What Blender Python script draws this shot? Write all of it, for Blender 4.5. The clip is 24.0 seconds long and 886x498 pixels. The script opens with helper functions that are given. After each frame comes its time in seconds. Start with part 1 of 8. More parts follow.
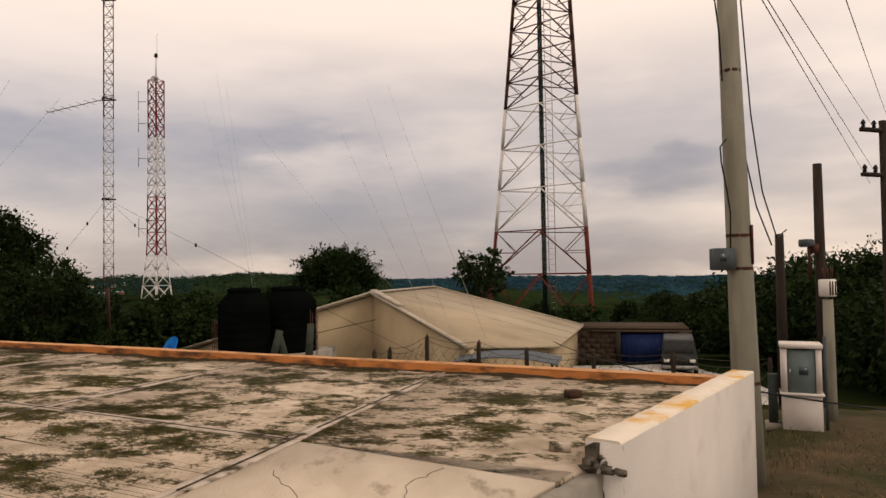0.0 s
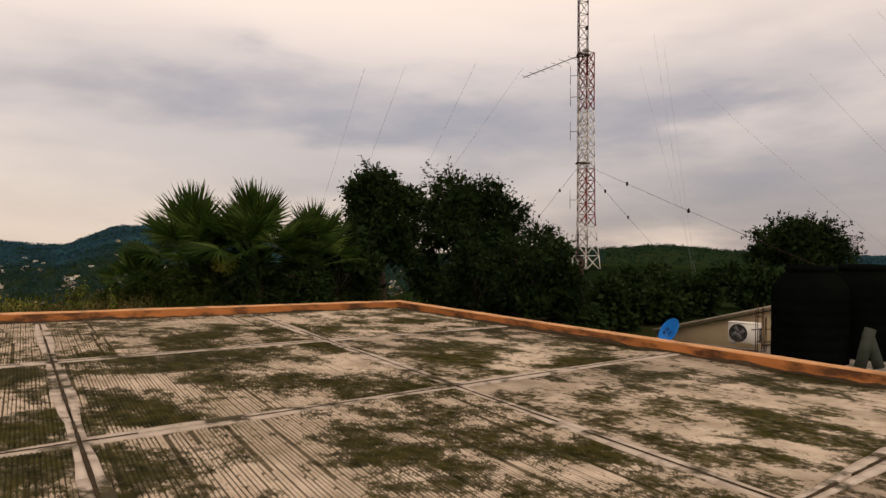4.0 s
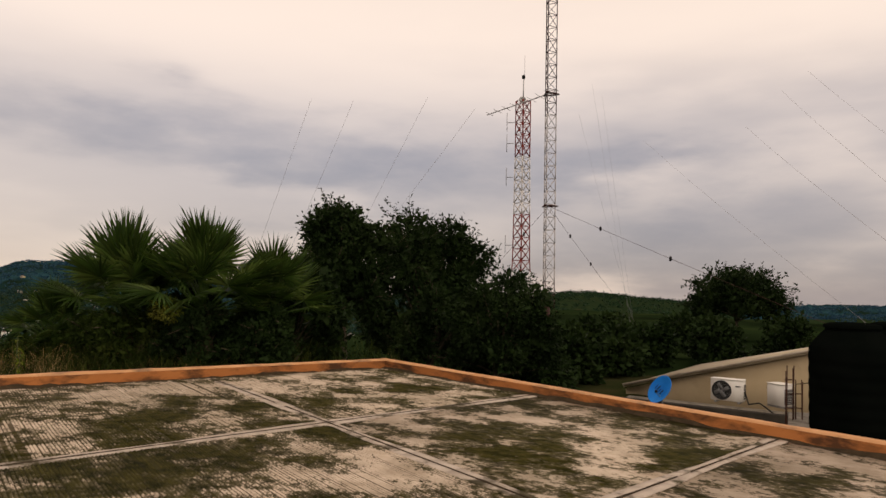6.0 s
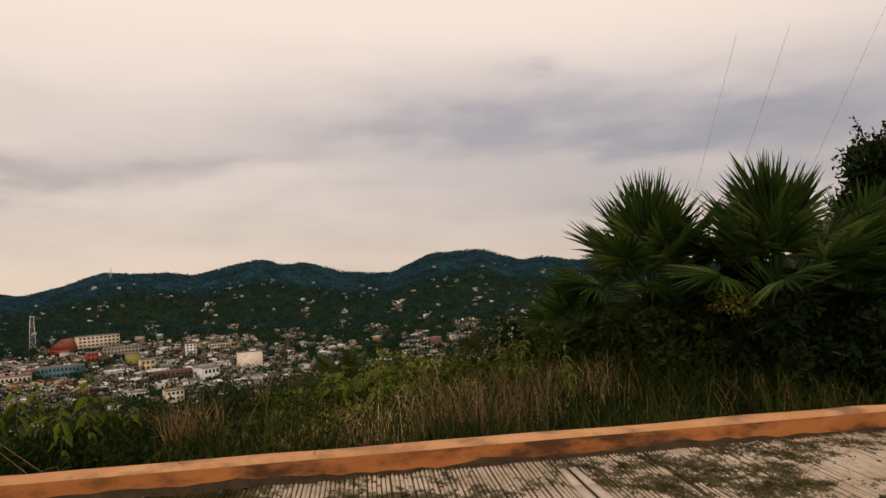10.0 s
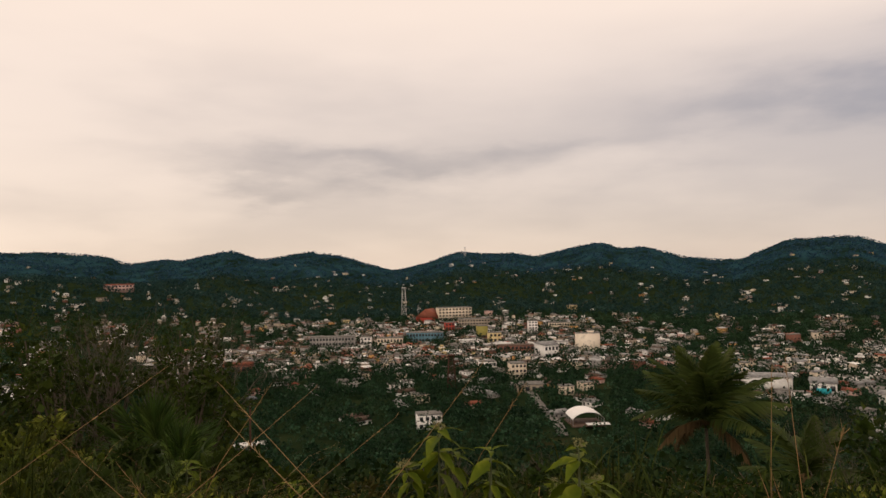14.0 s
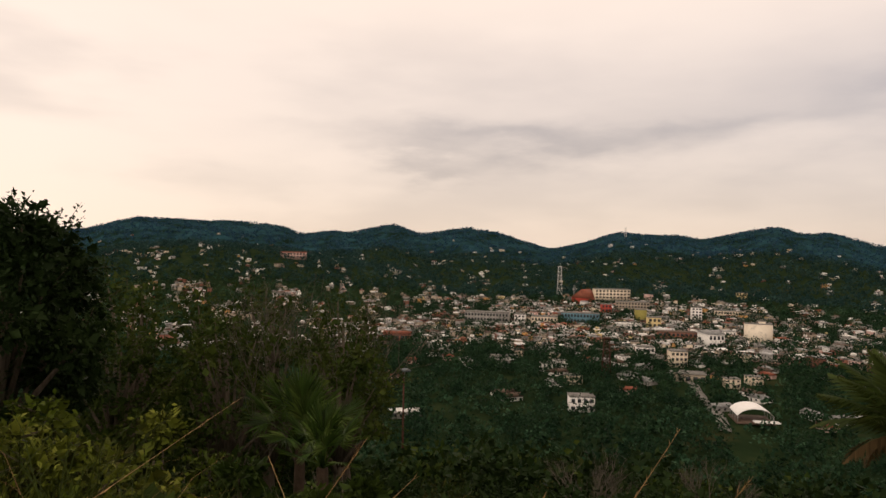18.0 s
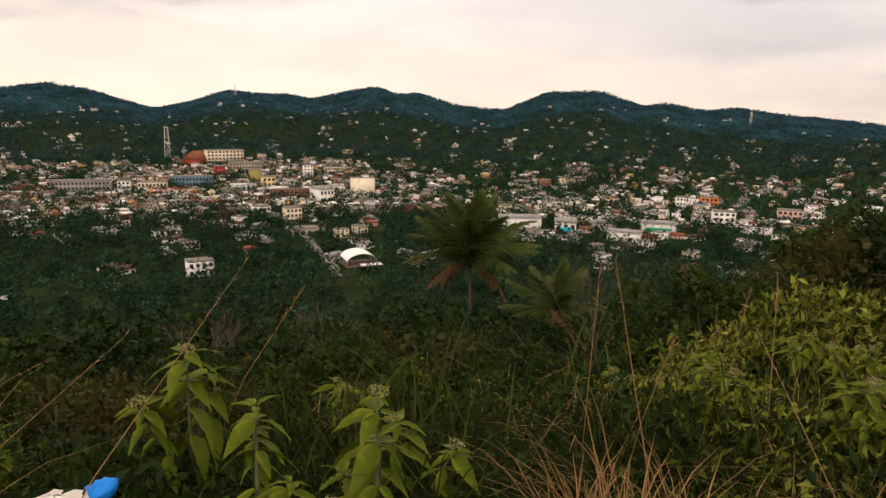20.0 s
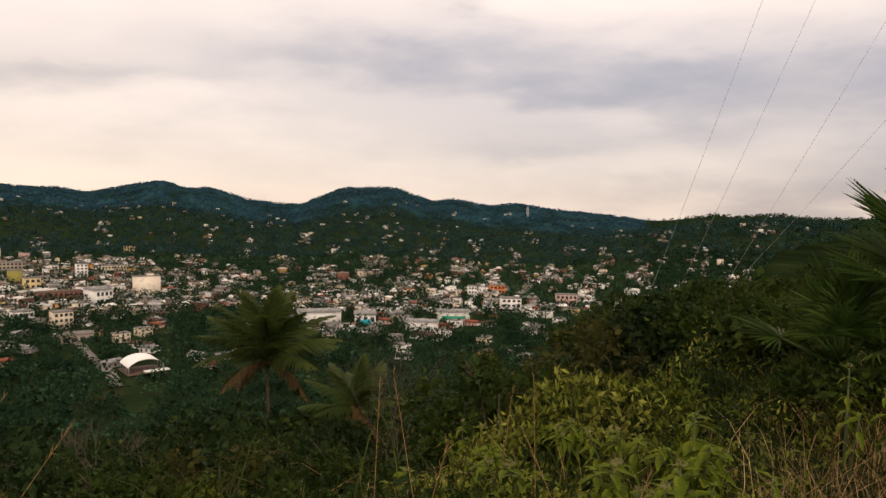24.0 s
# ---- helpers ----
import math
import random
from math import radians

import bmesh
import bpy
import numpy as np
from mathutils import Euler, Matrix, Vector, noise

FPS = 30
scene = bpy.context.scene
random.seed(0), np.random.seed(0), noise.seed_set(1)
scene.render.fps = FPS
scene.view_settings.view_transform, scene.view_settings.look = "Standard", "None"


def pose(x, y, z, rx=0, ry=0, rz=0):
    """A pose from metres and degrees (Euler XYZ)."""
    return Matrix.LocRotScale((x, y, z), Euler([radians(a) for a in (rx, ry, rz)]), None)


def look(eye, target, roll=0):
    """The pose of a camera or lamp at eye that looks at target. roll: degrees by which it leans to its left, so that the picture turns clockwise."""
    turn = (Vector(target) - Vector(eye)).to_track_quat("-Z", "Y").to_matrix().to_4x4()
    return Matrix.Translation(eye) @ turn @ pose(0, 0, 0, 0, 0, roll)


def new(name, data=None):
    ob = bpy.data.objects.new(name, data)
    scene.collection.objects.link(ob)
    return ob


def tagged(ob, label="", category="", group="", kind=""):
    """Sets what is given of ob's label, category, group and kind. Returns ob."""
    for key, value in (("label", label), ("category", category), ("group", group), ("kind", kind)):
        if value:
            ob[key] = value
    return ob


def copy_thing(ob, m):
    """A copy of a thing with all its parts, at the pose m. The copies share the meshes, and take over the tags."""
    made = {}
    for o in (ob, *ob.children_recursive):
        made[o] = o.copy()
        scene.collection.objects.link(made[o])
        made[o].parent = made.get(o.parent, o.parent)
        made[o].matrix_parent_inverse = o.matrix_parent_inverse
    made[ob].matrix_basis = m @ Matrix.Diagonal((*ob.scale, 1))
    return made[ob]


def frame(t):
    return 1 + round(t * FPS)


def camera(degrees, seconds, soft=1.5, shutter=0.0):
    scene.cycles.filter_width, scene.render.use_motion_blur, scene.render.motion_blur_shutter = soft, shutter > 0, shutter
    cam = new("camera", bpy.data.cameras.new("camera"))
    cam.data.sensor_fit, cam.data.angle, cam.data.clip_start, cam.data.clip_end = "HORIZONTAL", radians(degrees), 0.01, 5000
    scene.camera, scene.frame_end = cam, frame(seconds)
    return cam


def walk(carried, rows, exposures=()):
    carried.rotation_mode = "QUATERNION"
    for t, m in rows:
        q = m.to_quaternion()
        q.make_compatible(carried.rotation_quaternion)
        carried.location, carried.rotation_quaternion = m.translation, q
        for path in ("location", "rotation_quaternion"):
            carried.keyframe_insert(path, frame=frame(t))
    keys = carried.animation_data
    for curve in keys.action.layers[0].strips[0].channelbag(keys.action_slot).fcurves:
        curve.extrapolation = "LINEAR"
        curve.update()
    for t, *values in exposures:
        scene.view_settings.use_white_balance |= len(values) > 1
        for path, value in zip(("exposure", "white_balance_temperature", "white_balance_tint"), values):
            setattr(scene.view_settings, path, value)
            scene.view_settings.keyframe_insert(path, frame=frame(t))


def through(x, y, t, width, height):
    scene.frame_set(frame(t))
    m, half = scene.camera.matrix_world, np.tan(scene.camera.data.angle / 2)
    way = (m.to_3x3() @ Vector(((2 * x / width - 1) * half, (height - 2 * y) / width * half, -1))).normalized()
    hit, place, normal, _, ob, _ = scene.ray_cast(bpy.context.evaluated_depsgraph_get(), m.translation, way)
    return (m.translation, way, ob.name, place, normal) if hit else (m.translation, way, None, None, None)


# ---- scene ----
cam = camera(65.95, 24.0)
# seconds, x, y, z, heading, tilt, lean
PATH = [
    (0.0, 0.000, 0.001, 1.235, -0.01, 1.80, -0.94),
    (0.5, -0.220, 0.423, 1.105, -2.63, 3.93, 1.61),
    (1.0, -0.590, 0.872, 1.093, 4.22, 1.93, -1.24),
    (1.5, -0.934, 1.293, 1.061, 5.61, 3.27, 0.68),
    (2.0, -1.402, 1.732, 1.058, 5.81, 0.76, -0.53),
    (2.5, -1.891, 1.927, 1.092, 20.66, 0.52, -1.39),
    (3.0, -2.300, 2.143, 1.210, 24.19, -1.24, -1.02),
    (3.5, -2.816, 2.494, 1.223, 34.57, -1.48, -0.68),
    (5.5, -4.720, 3.552, 1.267, 25.98, 2.82, 3.05),
    (6.0, -5.184, 3.809, 1.283, 27.32, 3.36, 1.20),
    (6.5, -5.665, 4.014, 1.317, 24.63, 2.45, 1.95),
    (7.0, -6.131, 4.247, 1.262, 26.07, 7.33, 1.67),
    (7.5, -6.685, 4.284, 1.284, 37.09, 6.06, 0.40),
    (8.0, -7.218, 4.404, 1.312, 41.79, 2.23, -2.59),
    (8.5, -7.722, 4.491, 1.350, 52.36, 3.68, -2.83),
    (9.0, -8.233, 4.579, 1.351, 51.17, 4.14, -1.31),
    (9.5, -8.709, 4.577, 1.357, 55.25, 2.90, -2.29),
    (11.5, -10.229, 4.162, 1.390, 63.44, -1.00, -2.28),
    (12.0, -10.818, 4.142, 1.453, 71.80, -0.58, -1.79),
    (12.5, -11.433, 4.173, 1.417, 76.12, 0.40, -1.82),
    (13.0, -12.041, 4.201, 1.352, 80.67, 0.84, -1.06),
    (13.5, -12.592, 4.231, 1.368, 88.95, -2.16, 0.56),
    (14.0, -13.056, 4.227, 1.364, 85.81, 1.27, -1.01),
    (14.5, -13.441, 4.236, 1.351, 84.16, 2.59, 0.44),
    (15.0, -13.793, 4.232, 1.365, 83.25, -2.61, 2.43),
    (15.5, -14.112, 4.206, 1.415, 82.73, 0.03, 0.91),
    (16.0, -14.337, 4.198, 1.466, 82.58, -3.46, 0.79),
    (16.5, -14.480, 4.188, 1.489, 89.38, -2.75, -0.53),
    (17.0, -14.567, 4.141, 1.488, 97.78, -1.41, -0.10),
    (17.5, -14.547, 4.155, 1.499, 101.84, -0.39, 0.13),
    (18.0, -14.417, 4.243, 1.514, 98.91, -0.65, 1.05),
    (18.5, -14.246, 4.350, 1.498, 91.94, -3.31, 1.18),
    (19.0, -14.119, 4.381, 1.486, 80.42, -8.75, 2.69),
    (19.5, -14.069, 4.394, 1.463, 72.96, -11.14, 1.89),
    (21.5, -13.933, 4.446, 1.547, 51.29, -8.66, 2.42),
    (22.0, -13.880, 4.449, 1.563, 46.56, -7.11, 2.55),
    (22.5, -13.826, 4.445, 1.593, 44.04, -5.78, 2.09),
    (23.0, -13.825, 4.399, 1.604, 44.87, -5.37, 1.93),
    (23.5, -13.839, 4.380, 1.622, 49.17, -2.92, 1.37),
    (24.0, -13.833, 4.376, 1.621, 50.50, -3.54, 1.31),
]


def turned(x, y, z, heading, tilt, lean):
    return pose(x, y, z, 0, 0, heading) @ pose(0, 0, 0, 90 + tilt) @ pose(0, 0, 0, 0, 0, lean)


EXPOSURES = [(0.0, -0.03), (5.5, -0.08), (7.0, -0.16), (9.5, -0.20), (11.5, -0.20), (13.0, -0.18), (17.0, -0.08), (18.5, 0.02), (19.5, 0.28), (21.5, 0.70), (22.5, 0.66), (23.2, 0.50), (24.0, 0.26)]
walk(cam, [(t, turned(*p)) for t, *p in PATH], EXPOSURES)

# ---- light: overcast afternoon, broken stratus over a pale sky ----
SUN_ELEVATION, SUN_HEADING = radians(42), radians(122)
world = bpy.data.worlds.new("overcast_sky")
scene.world = world
world.use_nodes = True
wn, wl = world.node_tree.nodes, world.node_tree.links
wn.clear()


def wnode(kind, **values):
    n = wn.new(kind)
    for key, value in values.items():
        n.inputs[key.replace("_", " ")].default_value = value
    return n


sky = wn.new("ShaderNodeTexSky")
sky.sky_type, sky.sun_disc = "NISHITA", False
sky.sun_elevation, sky.sun_rotation = SUN_ELEVATION, SUN_HEADING
sky.air_density, sky.dust_density = 0.7, 0.5
sky_strength = wn.new("ShaderNodeBackground")
sky_strength.inputs["Strength"].default_value = 0.05
coord = wn.new("ShaderNodeTexCoord")
split = wn.new("ShaderNodeSeparateXYZ")
wl.new(coord.outputs["Generated"], split.inputs[0])


def wmath(op, a, b=None):
    n = wn.new("ShaderNodeMath")
    n.operation = op
    for slot, v in enumerate((a, b)):
        if v is None:
            continue
        if isinstance(v, (int, float)):
            n.inputs[slot].default_value = v
        else:
            wl.new(v, n.inputs[slot])
    return n.outputs[0]


# cloud banks lie in long level bands
def wnoise(scale, detail, rough, offset, stretch):
    m = wn.new("ShaderNodeMapping")
    m.inputs["Location"].default_value = offset
    m.inputs["Rotation"].default_value = (radians(4), radians(-5), 0)
    m.inputs["Scale"].default_value = stretch
    wl.new(coord.outputs["Generated"], m.inputs[0])
    n = wnode("ShaderNodeTexNoise", Scale=scale, Detail=detail, Roughness=rough)
    wl.new(m.outputs[0], n.inputs["Vector"])
    return n.outputs["Fac"]


def wramp(fac, stops):
    r = wn.new("ShaderNodeValToRGB")
    r.color_ramp.interpolation = "EASE"
    el = r.color_ramp.elements
    while len(el) < len(stops):
        el.new(0.5)
    for e, (p, c) in zip(el, stops):
        e.position, e.color = p, (*c, 1)
    wl.new(fac, r.inputs[0])
    return r.outputs[0]


# thick haze dulls the clear sky towards the horizon
haze = wn.new("ShaderNodeMix")
haze.data_type, haze.blend_type = "RGBA", "MULTIPLY"
haze.inputs[0].default_value = 1.0
wl.new(sky.outputs[0], haze.inputs[6])
wl.new(wramp(split.outputs[2], [(0.0, (0.42, 0.32, 0.28)), (0.30, (1.0, 0.87, 0.74))]), haze.inputs[7])
wl.new(haze.outputs[2], sky_strength.inputs[0])
banks = wnoise(1.9, 4.0, 0.5, (3.1, 1.4, 0.3), (1.0, 1.0, 3.6))
wisps = wnoise(5.0, 6.0, 0.5, (7.7, 2.1, 1.0), (1.0, 1.0, 3.6))
shreds = wnoise(8.5, 7.0, 0.58, (2.3, 5.1, 0.4), (1.0, 1.0, 3.0))
cloud_amount = wmath("ADD", wmath("MULTIPLY", banks, 0.72), wmath("MULTIPLY", wisps, 0.28))
# low clouds are greyer, the sky overhead is brighter
low = wramp(split.outputs[2], [(0.0, (1, 1, 1)), (0.20, (0.85, 0.85, 0.85)), (0.36, (0.05, 0.05, 0.05))])
grey = wramp(cloud_amount, [(0.40, (0.0, 0.0, 0.0)), (0.64, (1, 1, 1))])
# heading and height of each part of the sky in degrees, frayed by the noise
sky_heading = wmath("MULTIPLY", wmath("ARCTAN2", wmath("MULTIPLY", split.outputs[0], -1.0), split.outputs[1]), 57.2958)
sky_height = wmath("MULTIPLY", wmath("ARCSINE", split.outputs[2]), 57.2958)
frayed_heading = wmath("ADD", sky_heading, wmath("MULTIPLY", wmath("SUBTRACT", banks, 0.5), 16.0))
frayed_height = wmath("ADD", sky_height, wmath("MULTIPLY", wmath("SUBTRACT", wisps, 0.5), 9.0))
# the darker banks of the deck: heading, height, half width, half height, weight
BANKS = [(29.5, 9.9, 10, 2.6, 0.50), (13, 10.3, 8, 1.7, 0.72), (10.5, 4.2, 6, 1.9, 0.95), (1, 6.4, 7, 2.4, 0.60), (-15.7, 8.0, 5, 1.3, 0.95), (20, 1.6, 17, 1.9, 0.75), (-8, 1.2, 17, 1.8, 0.60),
         (44, 9.2, 7, 1.2, 0.70), (51, 12.2, 13, 2.2, 0.66), (33, 11.2, 6, 1.4, 0.50), (6, 11.0, 12, 1.6, 0.32), (44, 5.2, 6, 1.0, 0.30), (93, 8.2, 12, 1.3, 0.62), (79, 9.7, 9, 1.2, 0.40), (101, 6.4, 5, 0.9, 0.30),
         (62, 12.0, 10, 2.0, 0.26)]
dark_banks = 0.0
for h0, e0, hw, hh, weight in BANKS:
    dh = wmath("MULTIPLY", wmath("SUBTRACT", frayed_heading, h0), 1.0 / hw)
    de = wmath("MULTIPLY", wmath("SUBTRACT", frayed_height, e0), 1.0 / hh)
    falloff = wmath("EXPONENT", wmath("MULTIPLY", wmath("ADD", wmath("MULTIPLY", dh, dh), wmath("MULTIPLY", de, de)), -1.0))
    dark_banks = wmath("ADD", wmath("MULTIPLY", falloff, weight), dark_banks)
# the deck thins out towards the west
thin = wramp(wmath("ADD", wmath("MULTIPLY", split.outputs[0], 0.5), 0.5), [(0.0, (0.24, 0.24, 0.24)), (0.35, (0.62, 0.62, 0.62))])
thin_grey = wmath("MULTIPLY", wmath("MULTIPLY", grey, low), thin)
# an even veil lies low over the north-west
veil = wmath("MULTIPLY", wmath("MAXIMUM", wmath("ADD", wmath("MULTIPLY", split.outputs[0], -0.64), wmath("MULTIPLY", split.outputs[1], 0.77)), 0.0), 0.42)
low_veil = wmath("MULTIPLY", veil, low)
tone = wn.new("ShaderNodeMix")
tone.data_type = "RGBA"
dark_banks = wmath("MULTIPLY", dark_banks, wmath("ADD", wmath("MULTIPLY", shreds, 2.2), -0.15))
shade_amount = wmath("MULTIPLY", wmath("ADD", wmath("ADD", thin_grey, low_veil), dark_banks), -1.55)
wl.new(wmath("SUBTRACT", 1.0, wmath("EXPONENT", shade_amount)), tone.inputs[0])
tone.inputs[6].default_value = (1.03, 0.82, 0.655, 1)
# the shaded cloud is bluer towards the north, browner in the west
wl.new(wramp(wmath("ADD", wmath("MULTIPLY", split.outputs[1], 0.5), 0.5), [(0.50, (0.335, 0.27, 0.235)), (0.95, (0.25, 0.222, 0.235))]), tone.inputs[7])
clouds = wn.new("ShaderNodeBackground")
wl.new(tone.outputs[2], clouds.inputs[0])
clouds.inputs["Strength"].default_value = 1.01
both = wn.new("ShaderNodeAddShader")
wl.new(sky_strength.outputs[0], both.inputs[0]), wl.new(clouds.outputs[0], both.inputs[1])
world_out = wn.new("ShaderNodeOutputWorld")
wl.new(both.outputs[0], world_out.inputs[0])

sun_data = bpy.data.lights.new("sun", "SUN")
sun_data.energy, sun_data.angle, sun_data.color = 0.8, radians(22), (1.0, 0.90, 0.76)
sun = new("sun", sun_data)
sun.matrix_world = look((0, 0, 40), (-44 * math.sin(SUN_HEADING), -44 * math.cos(SUN_HEADING), 0))

# ---- helpers of this scene ----
rnd = random.Random(7)
rng = np.random.default_rng(11)


def fast_mesh(name, verts, faces):
    """A mesh from an array of places and a list of arrays of faces (each array of one corner count)."""
    me = bpy.data.meshes.new(name)
    verts = np.asarray(verts, np.float32).reshape(-1, 3)
    faces = [np.asarray(f, np.int32) for f in faces if len(f)]
    loops = np.concatenate([f.ravel() for f in faces])
    totals = np.concatenate([np.full(len(f), f.shape[1], np.int32) for f in faces])
    starts = np.concatenate([[0], np.cumsum(totals)[:-1]]).astype(np.int32)
    me.vertices.add(len(verts)), me.loops.add(len(loops)), me.polygons.add(len(totals))
    me.vertices.foreach_set("co", verts.ravel())
    me.loops.foreach_set("vertex_index", loops)
    me.polygons.foreach_set("loop_start", starts)
    me.update(calc_edges=True)
    return me


class Shape:
    """Gathers boxes, tubes, sheets and lathed forms into one mesh."""

    def __init__(self):
        self.v, self.f3, self.f4, self.n = [], [], [], 0

    def add(self, verts, quads=(), tris=()):
        verts = np.asarray(verts, float).reshape(-1, 3)
        if len(quads):
            self.f4.append(np.asarray(quads) + self.n)
        if len(tris):
            self.f3.append(np.asarray(tris) + self.n)
        self.v.append(verts)
        self.n += len(verts)
        return self

    def box(self, cx, cy, cz, sx, sy, sz, turn=0.0, bevel=0.0):
        """A box by its centre and size, turned about z; bevel chamfers the upper and lower rims."""
        c, s = math.cos(turn), math.sin(turn)
        hx, hy, hz = sx / 2, sy / 2, sz / 2
        if bevel <= 0:
            rings = [(-hz, 0), (hz, 0)]
        else:
            rings = [(-hz, bevel), (-hz + bevel, 0), (hz - bevel, 0), (hz, bevel)]
        vs = []
        for z, inset in rings:
            for a, b in ((-1, -1), (1, -1), (1, 1), (-1, 1)):
                x, y = a * (hx - inset), b * (hy - inset)
                vs.append((cx + c * x - s * y, cy + s * x + c * y, cz + z))
        q = [(3, 2, 1, 0)]
        for k in range(len(rings) - 1):
            for i in range(4):
                j = (i + 1) % 4
                q.append((4 * k + i, 4 * k + j, 4 * k + 4 + j, 4 * k + 4 + i))
        t = 4 * (len(rings) - 1)
        q.append((t, t + 1, t + 2, t + 3))
        return self.add(vs, q)

    def beam(self, a, b, w, h=None):
        """A square bar from a to b."""
        a, b = Vector(a), Vector(b)
        d = (b - a).normalized()
        side = d.cross(Vector((0, 0, 1)))
        side = Vector((1, 0, 0)) if side.length < 1e-3 else side.normalized()
        up = side.cross(d)
        h = w if h is None else h
        vs = []
        for p in (a, b):
            for i, j in ((-1, -1), (1, -1), (1, 1), (-1, 1)):
                vs.append(p + side * (i * w / 2) + up * (j * h / 2))
        return self.add(vs, [(0, 1, 5, 4), (1, 2, 6, 5), (2, 3, 7, 6), (3, 0, 4, 7), (3, 2, 1, 0), (4, 5, 6, 7)])

    def tube(self, pts, radii, sides=8, caps=True):
        """A round tube along points with a radius at each."""
        pts = [Vector(p) for p in pts]
        if isinstance(radii, (int, float)):
            radii = [radii] * len(pts)
        vs = []
        d0 = (pts[1] - pts[0]).normalized()
        side = d0.cross(Vector((0.31, 0.17, 0.93)))
        side = side.normalized() if side.length > 1e-4 else Vector((1, 0, 0))
        for k, p in enumerate(pts):
            d = (pts[min(k + 1, len(pts) - 1)] - pts[max(k - 1, 0)]).normalized()
            side = (side - d * side.dot(d)).normalized()
            up = d.cross(side)
            for i in range(sides):
                w = 2 * math.pi * i / sides
                vs.append(p + (side * math.cos(w) + up * math.sin(w)) * radii[k])
        q = []
        for k in range(len(pts) - 1):
            for i in range(sides):
                j = (i + 1) % sides
                q.append((k * sides + i, k * sides + j, (k + 1) * sides + j, (k + 1) * sides + i))
        tris = []
        if caps:
            n = len(vs)
            vs += [pts[0], pts[-1]]
            last = (len(pts) - 1) * sides
            for i in range(sides):
                j = (i + 1) % sides
                tris += [(n, j, i), (n + 1, last + i, last + j)]
        return self.add(vs, q, tris)

    def lathe(self, profile, sides=28, at=(0, 0, 0)):
        """A form turned about z from (radius, height) pairs."""
        vs, q = [], []
        for r, z in profile:
            for i in range(sides):
                w = 2 * math.pi * i / sides
                vs.append((at[0] + r * math.cos(w), at[1] + r * math.sin(w), at[2] + z))
        for k in range(len(profile) - 1):
            for i in range(sides):
                j = (i + 1) % sides
                q.append((k * sides + i, k * sides + j, (k + 1) * sides + j, (k + 1) * sides + i))
        return self.add(vs, q)

    def slab(self, corners, low, high):
        """A flat plate over a polygon of (x, y), between two heights (numbers or functions of x, y)."""
        lo = low if callable(low) else (lambda x, y: low)
        hi = high if callable(high) else (lambda x, y: high)
        n = len(corners)
        vs = [(x, y, lo(x, y)) for x, y in corners] + [(x, y, hi(x, y)) for x, y in corners]
        q = [(i, (i + 1) % n, n + (i + 1) % n, n + i) for i in range(n)]
        t = []
        for i in range(1, n - 1):
            t += [(n, n + i, n + i + 1), (0, i + 1, i)]
        return self.add(vs, q, t)

    def mesh(self, name="mesh", smooth=False):
        me = fast_mesh(name, np.concatenate(self.v), [np.concatenate(f) for f in (self.f3, self.f4) if f])
        if smooth:
            me.polygons.foreach_set("use_smooth", [True] * len(me.polygons))
        return me


def part(name, shape, material, parent=None, label="", smooth=False):
    """Links a shape (or a mesh) as one mesh object, under a thing or a part."""
    me = shape.mesh(name, smooth) if isinstance(shape, Shape) else shape
    if material is not None and not me.materials:
        me.materials.append(material)
    ob = new(name, me)
    if parent is not None:
        ob.parent = parent
    if label:
        tagged(ob, label)
    return ob


def thing(name, label, category, m=None, group="", kind=""):
    """An Empty at the base of a thing."""
    ob = new(name)
    ob.empty_display_size = 0.2
    if m is not None:
        ob.matrix_basis = m
    return tagged(ob, label, category, group, kind)


def smoothstep(x, a, b):
    t = np.clip((x - a) / (b - a), 0.0, 1.0)
    return t * t * (3 - 2 * t)


